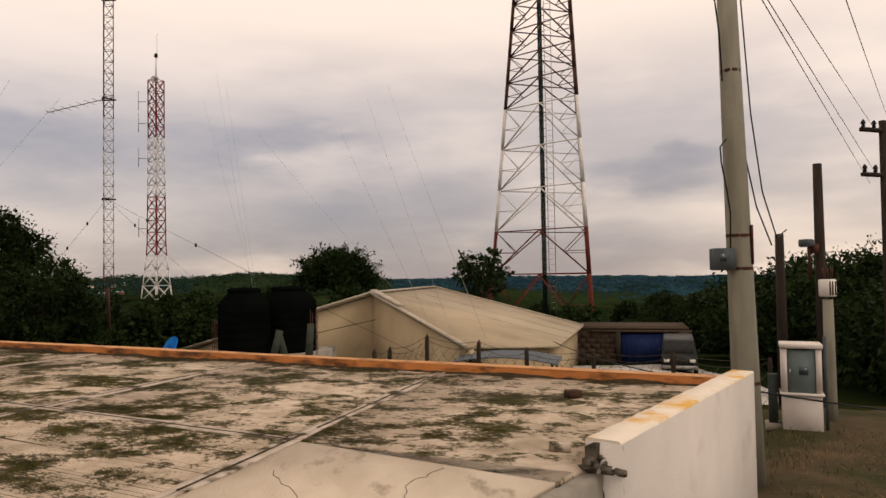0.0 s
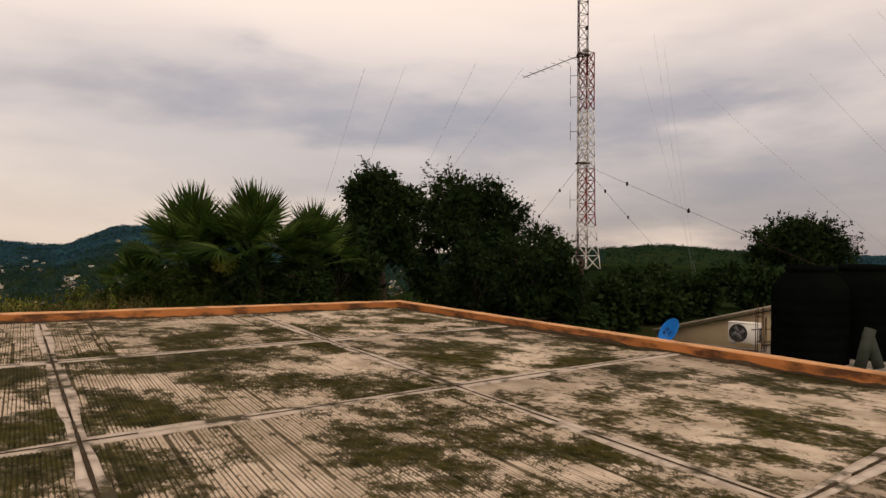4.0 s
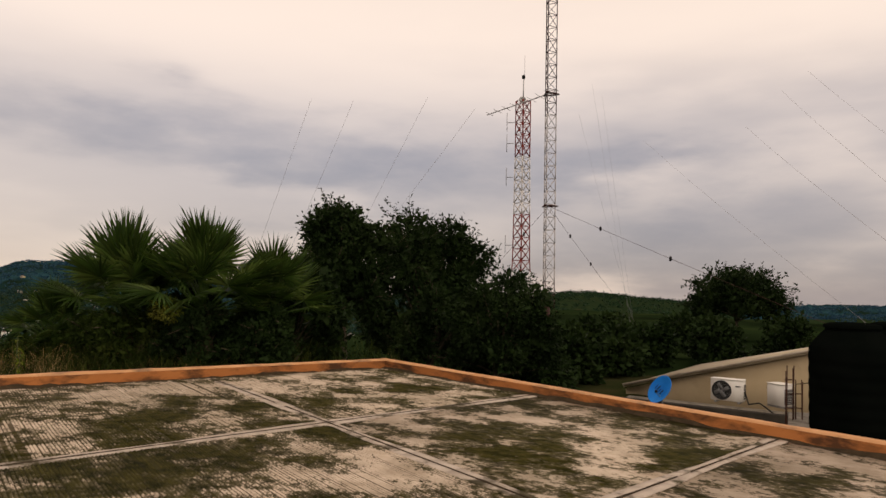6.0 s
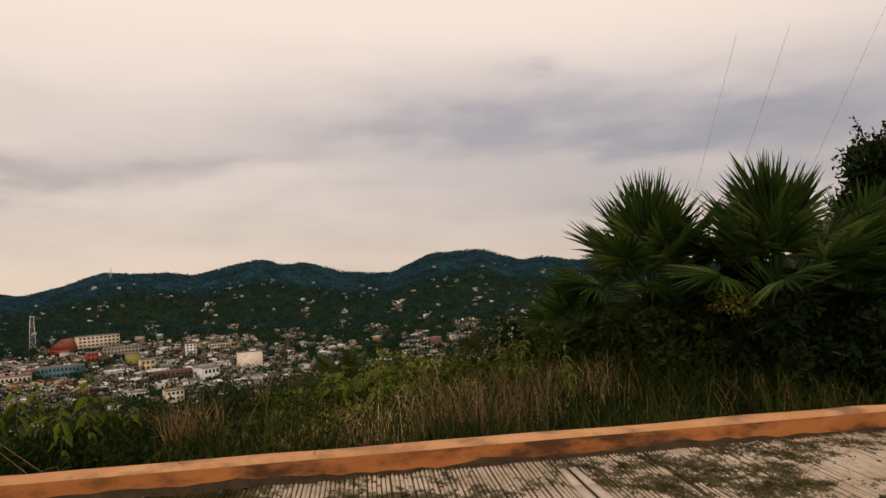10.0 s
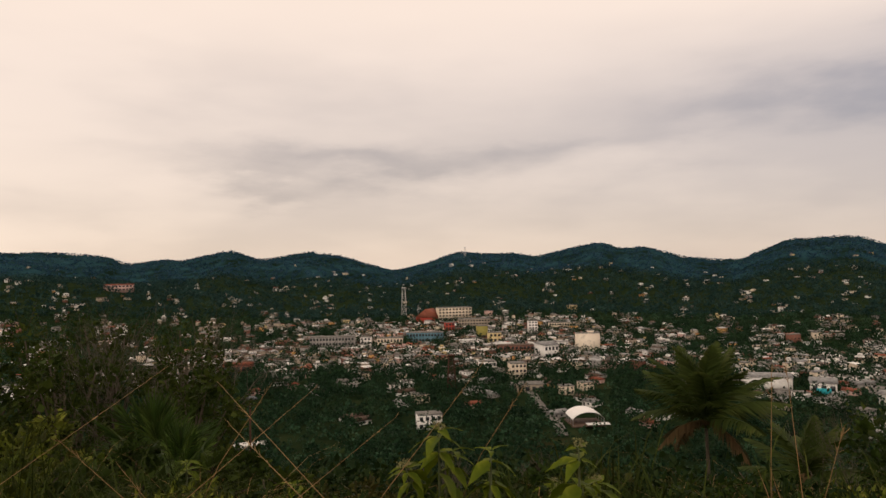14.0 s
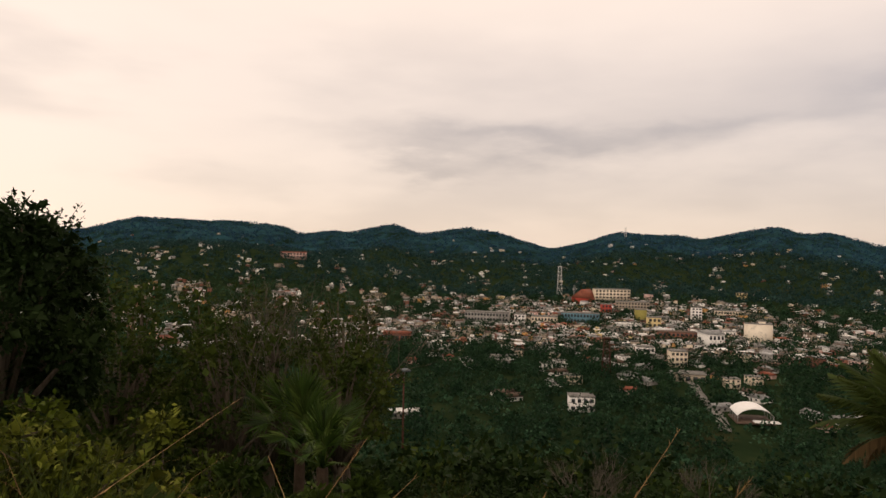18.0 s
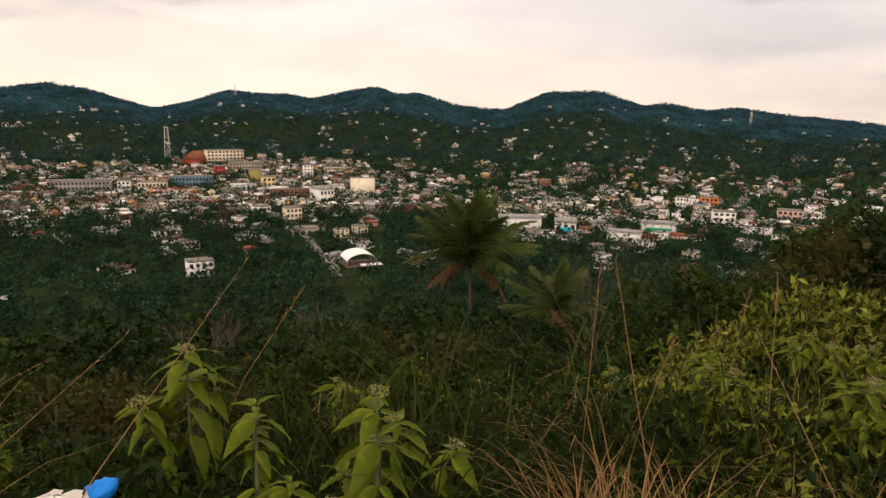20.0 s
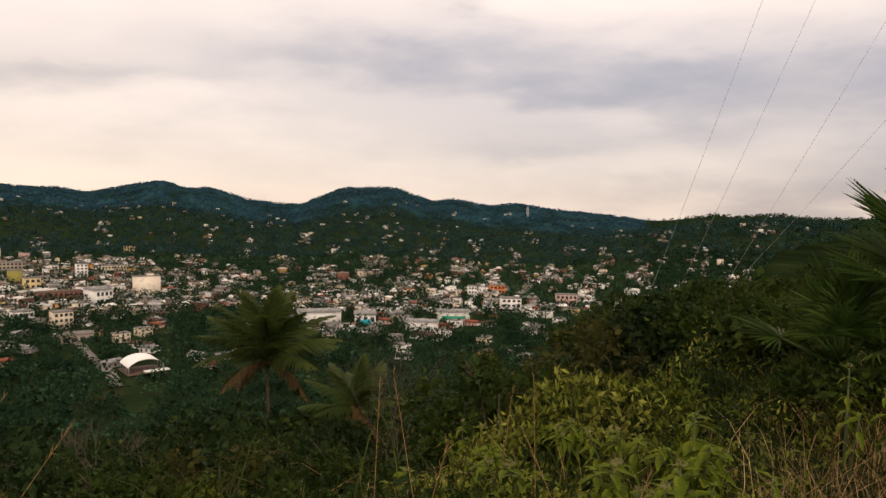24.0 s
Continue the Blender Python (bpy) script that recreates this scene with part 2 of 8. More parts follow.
# ---- materials ----
def material(name, colors, rough=0.8, scale=6.0, detail=6.0, metal=0.0, bump=0.0, bump_scale=40.0, stains=None, stain_scale=1.5,
             stain_range=(0.52, 0.66), island=0.0, per_object=0.0, stretch=(1, 1, 1), spec=0.10, turn=0.0):
    """A procedural surface: two tones by noise, optional stains, fine relief, and a random shift by island or object."""
    m = bpy.data.materials.new(name)
    m.use_nodes = True
    n, l = m.node_tree.nodes, m.node_tree.links
    b = n["Principled BSDF"]
    b.inputs["Roughness"].default_value = rough
    b.inputs["Metallic"].default_value = metal
    b.inputs["Specular IOR Level"].default_value = spec
    tc = n.new("ShaderNodeTexCoord")
    mp = n.new("ShaderNodeMapping")
    mp.inputs["Scale"].default_value = stretch
    mp.inputs["Rotation"].default_value = (0, 0, turn)
    l.new(tc.outputs["Object"], mp.inputs[0])

    def noise_at(sc, det, r=0.55):
        t = n.new("ShaderNodeTexNoise")
        t.inputs["Scale"].default_value, t.inputs["Detail"].default_value, t.inputs["Roughness"].default_value = sc, det, r
        l.new(mp.outputs[0], t.inputs["Vector"])
        return t.outputs["Fac"]

    def ramp(fac, stops):
        r = n.new("ShaderNodeValToRGB")
        el = r.color_ramp.elements
        while len(el) < len(stops):
            el.new(0.5)
        for e, (p, c) in zip(el, stops):
            e.position, e.color = p, (*c, 1)
        l.new(fac, r.inputs[0])
        return r.outputs[0]

    k = len(colors)
    color = ramp(noise_at(scale, detail), [(0.3 + 0.4 * i / max(k - 1, 1), c) for i, c in enumerate(colors)])
    if stains is not None:
        fac = ramp(noise_at(stain_scale, 8.0, 0.62), [(stain_range[0], (0, 0, 0)), (stain_range[1], (1, 1, 1))])
        mix = n.new("ShaderNodeMix")
        mix.data_type = "RGBA"
        l.new(fac, mix.inputs[0]), l.new(color, mix.inputs[6])
        mix.inputs[7].default_value = (*stains, 1)
        color = mix.outputs[2]
    if island or per_object:
        src = n.new("ShaderNodeNewGeometry").outputs["Random Per Island"] if island else n.new("ShaderNodeObjectInfo").outputs["Random"]
        amount = island or per_object
        hsv = n.new("ShaderNodeHueSaturation")
        mr = n.new("ShaderNodeMapRange")
        mr.inputs["To Min"].default_value, mr.inputs["To Max"].default_value = 1 - amount, 1 + amount
        l.new(src, mr.inputs[0]), l.new(mr.outputs[0], hsv.inputs["Value"])
        l.new(color, hsv.inputs["Color"])
        color = hsv.outputs[0]
    l.new(color, b.inputs["Base Color"])
    if bump:
        bp = n.new("ShaderNodeBump")
        bp.inputs["Strength"].default_value = bump
        bp.inputs["Distance"].default_value = 0.02
        l.new(noise_at(bump_scale, 5.0), bp.inputs["Height"])
        l.new(bp.outputs[0], b.inputs["Normal"])
    return m


def leaf_material(name, colors, rough=0.6, spread=0.45, through=0.25, spec=0.05, scale=0.9):
    """Foliage: a tone for each leaf, with some light passing through."""
    m = material(name, colors, rough, scale=scale, detail=3.0, island=spread, spec=spec)
    n, l = m.node_tree.nodes, m.node_tree.links
    b = n["Principled BSDF"]
    src = b.inputs["Base Color"].links[0].from_socket
    tr = n.new("ShaderNodeBsdfTranslucent")
    l.new(src, tr.inputs[0])
    mix = n.new("ShaderNodeMixShader")
    mix.inputs[0].default_value = through
    l.new(b.outputs[0], mix.inputs[1]), l.new(tr.outputs[0], mix.inputs[2])
    l.new(mix.outputs[0], n["Material Output"].inputs[0])
    return m


M = dict(
    soil=material("soil_and_undergrowth", [(0.012, 0.015, 0.006), (0.022, 0.026, 0.009), (0.038, 0.033, 0.015)], 0.95, 0.35, 8, bump=0.5, bump_scale=3.0, spec=0.0,
                  stains=(0.010, 0.015, 0.006), stain_scale=0.03, stain_range=(0.42, 0.6)),
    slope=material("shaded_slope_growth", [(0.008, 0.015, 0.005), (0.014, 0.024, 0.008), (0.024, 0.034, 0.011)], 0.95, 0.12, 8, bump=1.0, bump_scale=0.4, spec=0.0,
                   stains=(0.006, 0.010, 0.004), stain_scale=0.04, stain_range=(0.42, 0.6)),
    # the blue of distance haze is mixed into this ground colour
    woodland=material("haze_tinted_far_woodland", [(0.012, 0.036, 0.044), (0.018, 0.050, 0.062), (0.027, 0.066, 0.076)], 0.95, 0.06, 8, bump=1.0, bump_scale=0.12, spec=0.0,
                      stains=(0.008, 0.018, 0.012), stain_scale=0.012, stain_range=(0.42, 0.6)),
    valley=material("valley_grass_and_scrub", [(0.010, 0.018, 0.008), (0.015, 0.026, 0.011), (0.024, 0.034, 0.014)], 0.95, 0.06, 8, bump=1.0, bump_scale=0.3, spec=0.0,
                    stains=(0.035, 0.036, 0.016), stain_scale=0.02, stain_range=(0.60, 0.72)),
    dirt=material("bare_dirt_track", [(0.052, 0.036, 0.019), (0.090, 0.064, 0.036)], 0.95, 1.6, 8, bump=0.6, bump_scale=12,
                  stains=(0.028, 0.032, 0.010), stain_scale=0.6, stain_range=(0.42, 0.62)),
    white_wall=material("white_painted_render", [(0.54, 0.49, 0.445), (0.61, 0.56, 0.51)], 0.75, 1.6, 7, bump=0.25, bump_scale=55,
                        stains=(0.42, 0.365, 0.315), stain_scale=1.1, stain_range=(0.56, 0.72)),
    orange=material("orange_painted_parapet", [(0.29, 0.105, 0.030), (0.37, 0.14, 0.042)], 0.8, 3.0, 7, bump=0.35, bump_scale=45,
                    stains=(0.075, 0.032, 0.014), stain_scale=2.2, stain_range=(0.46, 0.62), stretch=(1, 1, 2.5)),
    cap=material("paler_orange_parapet_top", [(0.47, 0.23, 0.10), (0.58, 0.32, 0.16)], 0.8, 4.0, 7, bump=0.3, bump_scale=60,
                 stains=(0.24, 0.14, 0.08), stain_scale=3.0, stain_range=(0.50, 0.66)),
    mortar=material("smooth_mortar_band", [(0.40, 0.335, 0.27), (0.52, 0.44, 0.37)], 0.85, 3.0, 8, bump=0.3, bump_scale=60,
                    stains=(0.065, 0.055, 0.030), stain_scale=2.6, stain_range=(0.51, 0.60)),
    mould=material("black_mould_on_mortar", [(0.030, 0.022, 0.013), (0.060, 0.042, 0.024)], 0.95, 14, 6, bump=0.4, bump_scale=60),
    rust=material("dark_rusty_steel", [(0.05, 0.024, 0.018), (0.085, 0.035, 0.024)], 0.7, 9, 5, metal=0.3),
    red=material("faded_red_tower_paint", [(0.15, 0.026, 0.020), (0.23, 0.040, 0.030)], 0.6, 6, 5),
    white=material("white_tower_paint", [(0.55, 0.52, 0.50), (0.70, 0.67, 0.64)], 0.55, 6, 5),
    old_red=material("weathered_dark_red_paint", [(0.075, 0.017, 0.012), (0.13, 0.026, 0.018)], 0.7, 6, 5),
    steel=material("galvanised_steel", [(0.22, 0.215, 0.21), (0.34, 0.33, 0.32)], 0.5, 9, 4, metal=0.6),
    cable=material("black_cable", [(0.012, 0.012, 0.013), (0.02, 0.02, 0.02)], 0.6, 9, 2),
    beige=material("beige_sheet_roofing", [(0.36, 0.29, 0.195), (0.42, 0.345, 0.24)], 0.55, 0.8, 6, bump=0.15, bump_scale=8,
                   stains=(0.29, 0.23, 0.15), stain_scale=0.5, stain_range=(0.5, 0.75)),
    beige_wall=material("beige_gable_wall", [(0.37, 0.29, 0.175), (0.43, 0.34, 0.215)], 0.8, 1.2, 6, bump=0.2, bump_scale=20,
                        stains=(0.30, 0.235, 0.15), stain_scale=0.9, stain_range=(0.55, 0.75)),
    trim=material("pale_metal_trim", [(0.34, 0.29, 0.22), (0.46, 0.40, 0.32)], 0.5, 3, 4),
    tank=material("black_plastic_tank", [(0.002, 0.003, 0.0024), (0.004, 0.005, 0.0042)], 0.8, 2, 5, spec=0.0, bump=0.1, bump_scale=12),
    concrete=material("weathered_concrete", [(0.20, 0.18, 0.15), (0.30, 0.27, 0.225)], 0.9, 4, 8, bump=0.4, bump_scale=40,
                      stains=(0.09, 0.08, 0.06), stain_scale=1.5),
    pole=material("pale_concrete_pole", [(0.185, 0.175, 0.135), (0.26, 0.245, 0.19)], 0.85, 3, 7, bump=0.25, bump_scale=50,
                  stains=(0.16, 0.14, 0.11), stain_scale=1.0, stain_range=(0.52, 0.72), stretch=(2, 2, 0.4)),
    bark=material("grey_brown_bark", [(0.05, 0.038, 0.026), (0.10, 0.08, 0.058)], 0.95, 6, 8, bump=0.7, bump_scale=18, stretch=(3, 3, 0.6)),
)

# ---- the lie of the land ----
HILL = (-10.0, 5.0)                      # the crest on which the house stands
CORNER = np.array([-10.2, 11.9])         # inner corner of the roof's two parapets
ALONG, OUT = np.array([0.957, -0.29]), np.array([0.29, 0.957])   # along the back parapet; out over it
SLOPE = (-0.0267, -0.0087)               # fall of the roof for its drainage

# heading and height in degrees of the skyline, from the crest
RIDGE_NEAR_NORTH = [(-180, 0.2), (-110, 0.4), (-60, 0.3), (-40, -0.5), (-20, -0.72), (-5, -0.5), (0, -0.62), (8, -0.55), (11.3, -0.3), (15.4, 0.15), (19, -0.15),
                    (22, -0.3), (25.3, -0.03), (27.4, -0.3), (28.6, -0.08), (31, -0.45), (33.2, -0.77), (36.4, -0.36), (40.7, -0.02), (42.5, 0.15),
                    (44.5, 0.47), (46.8, 0.22), (49.7, 0.82), (51.5, 0.48), (54.6, 1.57), (57, 1.5), (59, 1.4)]
RIDGE_WEST = [(62.4, -0.05), (64, 0.0), (66.5, 0.25), (69.3, 1.17), (71.2, 1.05), (73, 1.65), (75.6, 1.1), (78.2, 0.52), (80, 0.95), (81.6, 0.9), (84.6, 1.1),
              (87.2, 0.16), (89.9, -0.45), (92, 0.2), (94, 0.85), (96.9, 1.22), (100.7, 0.62), (103.1, 1.42), (106.8, 0.65), (108, 0.82), (110.5, 0.4),
              (112.3, 1.05), (116.4, 1.38), (122.9, 1.45), (126.3, 0.6), (131, 0.3), (145, 0.5), (180, 0.2)]
RIDGE = np.array(RIDGE_NEAR_NORTH + RIDGE_WEST)
CREST_EDGE = np.array([(-180, 60), (-100, 80), (-60, 90), (-20, 95), (0, 105), (12, 125), (22, 125), (30, 46), (37, 20), (43, 13.5), (50, 10.5), (70, 7.5), (110, 7.5),
                       (140, 12), (160, 40), (180, 60)])


# nearer wooded rises before the far ridge, in the same measure
NEAR_RISE = np.array([(-180, -7), (14, -4), (18, -0.75), (20, -0.55), (22, -0.42), (25.1, -0.28), (27.5, -0.5), (31.5, -1.1), (36, -1.7), (41, -3.0), (46, -5), (95, -5), (99, -2.9), (102.7, -2.15), (107.4, -1.6), (111, -0.98),
                      (115.4, -0.42), (120, -0.28), (123.6, -0.72), (126.2, -1.28), (131, -1.7), (140, -2.4), (180, -4)])


def ridge_at(heading):
    h = np.asarray(heading, float)
    total = 0.0
    for d, w in ((-0.45, 0.25), (0.0, 0.5), (0.45, 0.25)):
        total = total + w * np.interp(h + d, RIDGE[:, 0], RIDGE[:, 1])
    return total


def roof_frame(x, y):
    dx, dy = x - CORNER[0], y - CORNER[1]
    return dx * ALONG[0] + dy * ALONG[1], -(dx * OUT[0] + dy * OUT[1])


def ripple(x, y, size):
    """Smooth unevenness of about -1 to 1."""
    x, y = x / size, y / size
    return (np.sin(x * 1.7 + 1.3 * np.sin(y * 1.1 + 0.7)) + np.sin(y * 1.9 + 1.1 * np.sin(x * 1.3 + 2.1)) + 0.5 * np.sin(x * 4.1 - y * 3.3 + 0.4)) / 2.5


def ground_z(x, y):
    x, y = np.asarray(x, float), np.asarray(y, float)
    dx, dy = x - HILL[0], y - HILL[1]
    r, heading = np.hypot(dx, dy), np.degrees(np.arctan2(-dx, dy))
    a, b = roof_frame(x, y)
    left = smoothstep(a, 0.5, -3.5)
    crest_left = -0.12 - 1.7 * smoothstep(-b, 1.0, 12.0) - 0.025 * np.maximum(-a, 0).clip(0, 8)
    crest_back = -0.10 - 2.35 * smoothstep(-b, -6.5, 5.0) - 1.1 * smoothstep(-b, 8, 40)
    right = smoothstep(a, 13.6, 15.2)
    crest_right = -0.10 - 1.35 * smoothstep(-b, -9.0, 2.0) - 1.4 * smoothstep(-b, 5, 14) - 0.8 * smoothstep(-b, 14, 40)
    crest_back = crest_back * (1 - right) + crest_right * right
    z = left * crest_left + (1 - left) * crest_back
    under = smoothstep(a, 0.4, 1.2) * smoothstep(a, 13.4, 12.4) * smoothstep(b, 0.2, 0.9) * smoothstep(b, 9.2, 8.2)
    z = z - 1.5 * under
    edge = np.interp(heading, CREST_EDGE[:, 0], CREST_EDGE[:, 1])
    far = smoothstep(r - edge, 0.0, 215.0)
    steep = 7.0 * (1 - np.exp(-(r - edge).clip(0, 80) / 10.0))
    z = z - steep * (1 - far) + (-95.0 - z) * far
    z = z + 0.10 * ripple(x, y, 2.3) * smoothstep(r, 9, 14) + 1.8 * ripple(x, y, 24) * smoothstep(r - edge, 15, 60) + 5.0 * ripple(x, y, 160) * smoothstep(r, 500, 900)
    top = -3.5 + 2600 * np.tan(np.radians(ridge_at(heading)))
    rise = smoothstep(r, 900, 2600)
    spur = 14.0 * ripple(x, y, 240) * smoothstep(r, 1100, 1500) * smoothstep(r, 2500, 2100)
    z = z + (top + 95.0) * rise ** 1.15 + spur
    near_top = 1.5 + 1450 * np.tan(np.radians(np.interp(heading, NEAR_RISE[:, 0], NEAR_RISE[:, 1] - 0.35)))
    z = z + np.maximum(near_top - z, 0.0) * np.exp(-((r - 1450) / 260.0) ** 2)
    beyond = smoothstep(r, 2650, 4300)
    return z * (1 - beyond) + (-62.0) * beyond


def place_on_ground(heading, distance):
    w = math.radians(heading)
    x, y = HILL[0] - math.sin(w) * distance, HILL[1] + math.cos(w) * distance
    return x, y, float(ground_z(x, y))

# ---- the ground: one sheet to the horizon ----
def build_ground():
    heads = np.radians(np.concatenate([np.arange(-180, -45, 2.0), np.arange(-45, 145, 0.4), np.arange(145, 180, 2.0)]))
    radii = np.concatenate([[0.0], 0.9 * 1.0555 ** np.arange(0, 160)])
    radii = radii[radii < 4850]
    x = HILL[0] - np.sin(heads)[None] * radii[:, None]
    y = HILL[1] + np.cos(heads)[None] * radii[:, None]
    z = ground_z(x, y)
    # tree-tops roughen the far slopes and the skyline
    rough = smoothstep(radii, 1200, 2300)[:, None]
    z = z + rough * rng.normal(0, 2.0, z.shape)
    nh, nr = len(heads), len(radii)
    i, j = np.meshgrid(np.arange(nr - 1), np.arange(nh), indexing="ij")
    k = (j + 1) % nh
    quads = np.stack([i * nh + j, (i + 1) * nh + j, (i + 1) * nh + k, i * nh + k], -1).reshape(-1, 4)[:, ::-1]
    me = fast_mesh("ground", np.stack([x, y, z], -1).reshape(-1, 3), [quads])
    me.polygons.foreach_set("use_smooth", [True] * len(me.polygons))
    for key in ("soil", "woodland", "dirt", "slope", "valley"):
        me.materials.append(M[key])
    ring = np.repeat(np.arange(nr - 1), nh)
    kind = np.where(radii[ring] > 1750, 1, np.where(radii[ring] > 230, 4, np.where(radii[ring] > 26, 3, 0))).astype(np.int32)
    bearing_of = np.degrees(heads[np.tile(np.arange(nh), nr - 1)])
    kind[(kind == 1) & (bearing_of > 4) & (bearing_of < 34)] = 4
    ca, cb = roof_frame(x[:-1].ravel(), y[:-1].ravel())
    kind[(ca > 13.2) & (ca < 22) & (cb > -6) & (radii[ring] < 60)] = 2
    me.polygons.foreach_set("material_index", kind)
    tagged(new("ground", me), "dark overgrown hill, town valley and wooded ridges", "ground", kind="structure")


build_ground()

# ---- the flat concrete roof ----
def roof_z(x, y):
    return SLOPE[0] * x + SLOPE[1] * y


def rp(a, b):
    """Roof place: a along the back parapet from the corner, b in from it."""
    p = CORNER + ALONG * a - OUT * b
    return float(p[0]), float(p[1])


def left_a(b):
    return -0.04 - 0.07 * b


def seam_b(row, a):
    return (2.52, 5.22)[row] + 0.125 * a


COLUMNS = [2.5, 5.1, 7.85, 10.62]         # joints that run out to the back parapet
NEAR_B = 9.6
WALL_FAR, WALL_NEAR = (14.04, 0.0), (12.78, 3.86)   # the side parapet, from the far corner to its broken end


def wall_a(b):
    return WALL_FAR[0] + (WALL_NEAR[0] - WALL_FAR[0]) * b / WALL_NEAR[1]


def clip_line(poly, p, d):
    """The stretch of the line p + t d inside a convex polygon, or None."""
    t0, t1 = -1e9, 1e9
    n = len(poly)
    area = sum(poly[i][0] * poly[(i + 1) % n][1] - poly[(i + 1) % n][0] * poly[i][1] for i in range(n))
    sign = 1 if area > 0 else -1
    for i in range(n):
        (x0, y0), (x1, y1) = poly[i], poly[(i + 1) % n]
        nx, ny = -(y1 - y0) * sign, (x1 - x0) * sign
        num, den = nx * (p[0] - x0) + ny * (p[1] - y0), nx * d[0] + ny * d[1]
        if abs(den) < 1e-9:
            if num < 0:
                return None
            continue
        t = -num / den
        if den > 0:
            t0 = max(t0, t)
        else:
            t1 = min(t1, t)
    return (t0, t1) if t1 - t0 > 0.05 else None


def raked(poly, heading, gap=0.0235, height=0.007, keep=0.97):
    """Low ridges left by the rake across a panel, broken and worn in places."""
    w = math.radians(heading)
    d, s = (-math.sin(w), math.cos(w)), (math.cos(w), math.sin(w))
    reach = [p[0] * s[0] + p[1] * s[1] for p in poly]
    sh = Shape()
    q = min(reach) + gap
    while q < max(reach):
        off = q + rnd.uniform(-0.002, 0.002)
        hit = clip_line(poly, (s[0] * off, s[1] * off), d)
        q += gap
        if not hit:
            continue
        t = hit[0]
        while t < hit[1]:
            e = min(t + rnd.uniform(0.4, 1.8), hit[1])
            if rnd.random() < keep and e - t > 0.03:
                h, half = height * rnd.uniform(0.6, 1.15), gap * 0.37
                mid = (t + e) / 2
                vs = []
                for tt in (t, mid, e):
                    wob = rnd.uniform(-0.003, 0.003)
                    for k, z in ((-half, 0.0), (0.0, h), (half, 0.0)):
                        x, y = s[0] * (off + k + wob) + d[0] * tt, s[1] * (off + k + wob) + d[1] * tt
                        vs.append((x, y, roof_z(x, y) + z + 0.001))
                sh.add(vs, [(0, 3, 4, 1), (1, 4, 5, 2), (3, 6, 7, 4), (4, 7, 8, 5)])
            t = e + rnd.uniform(0.0, 0.03)
    return sh


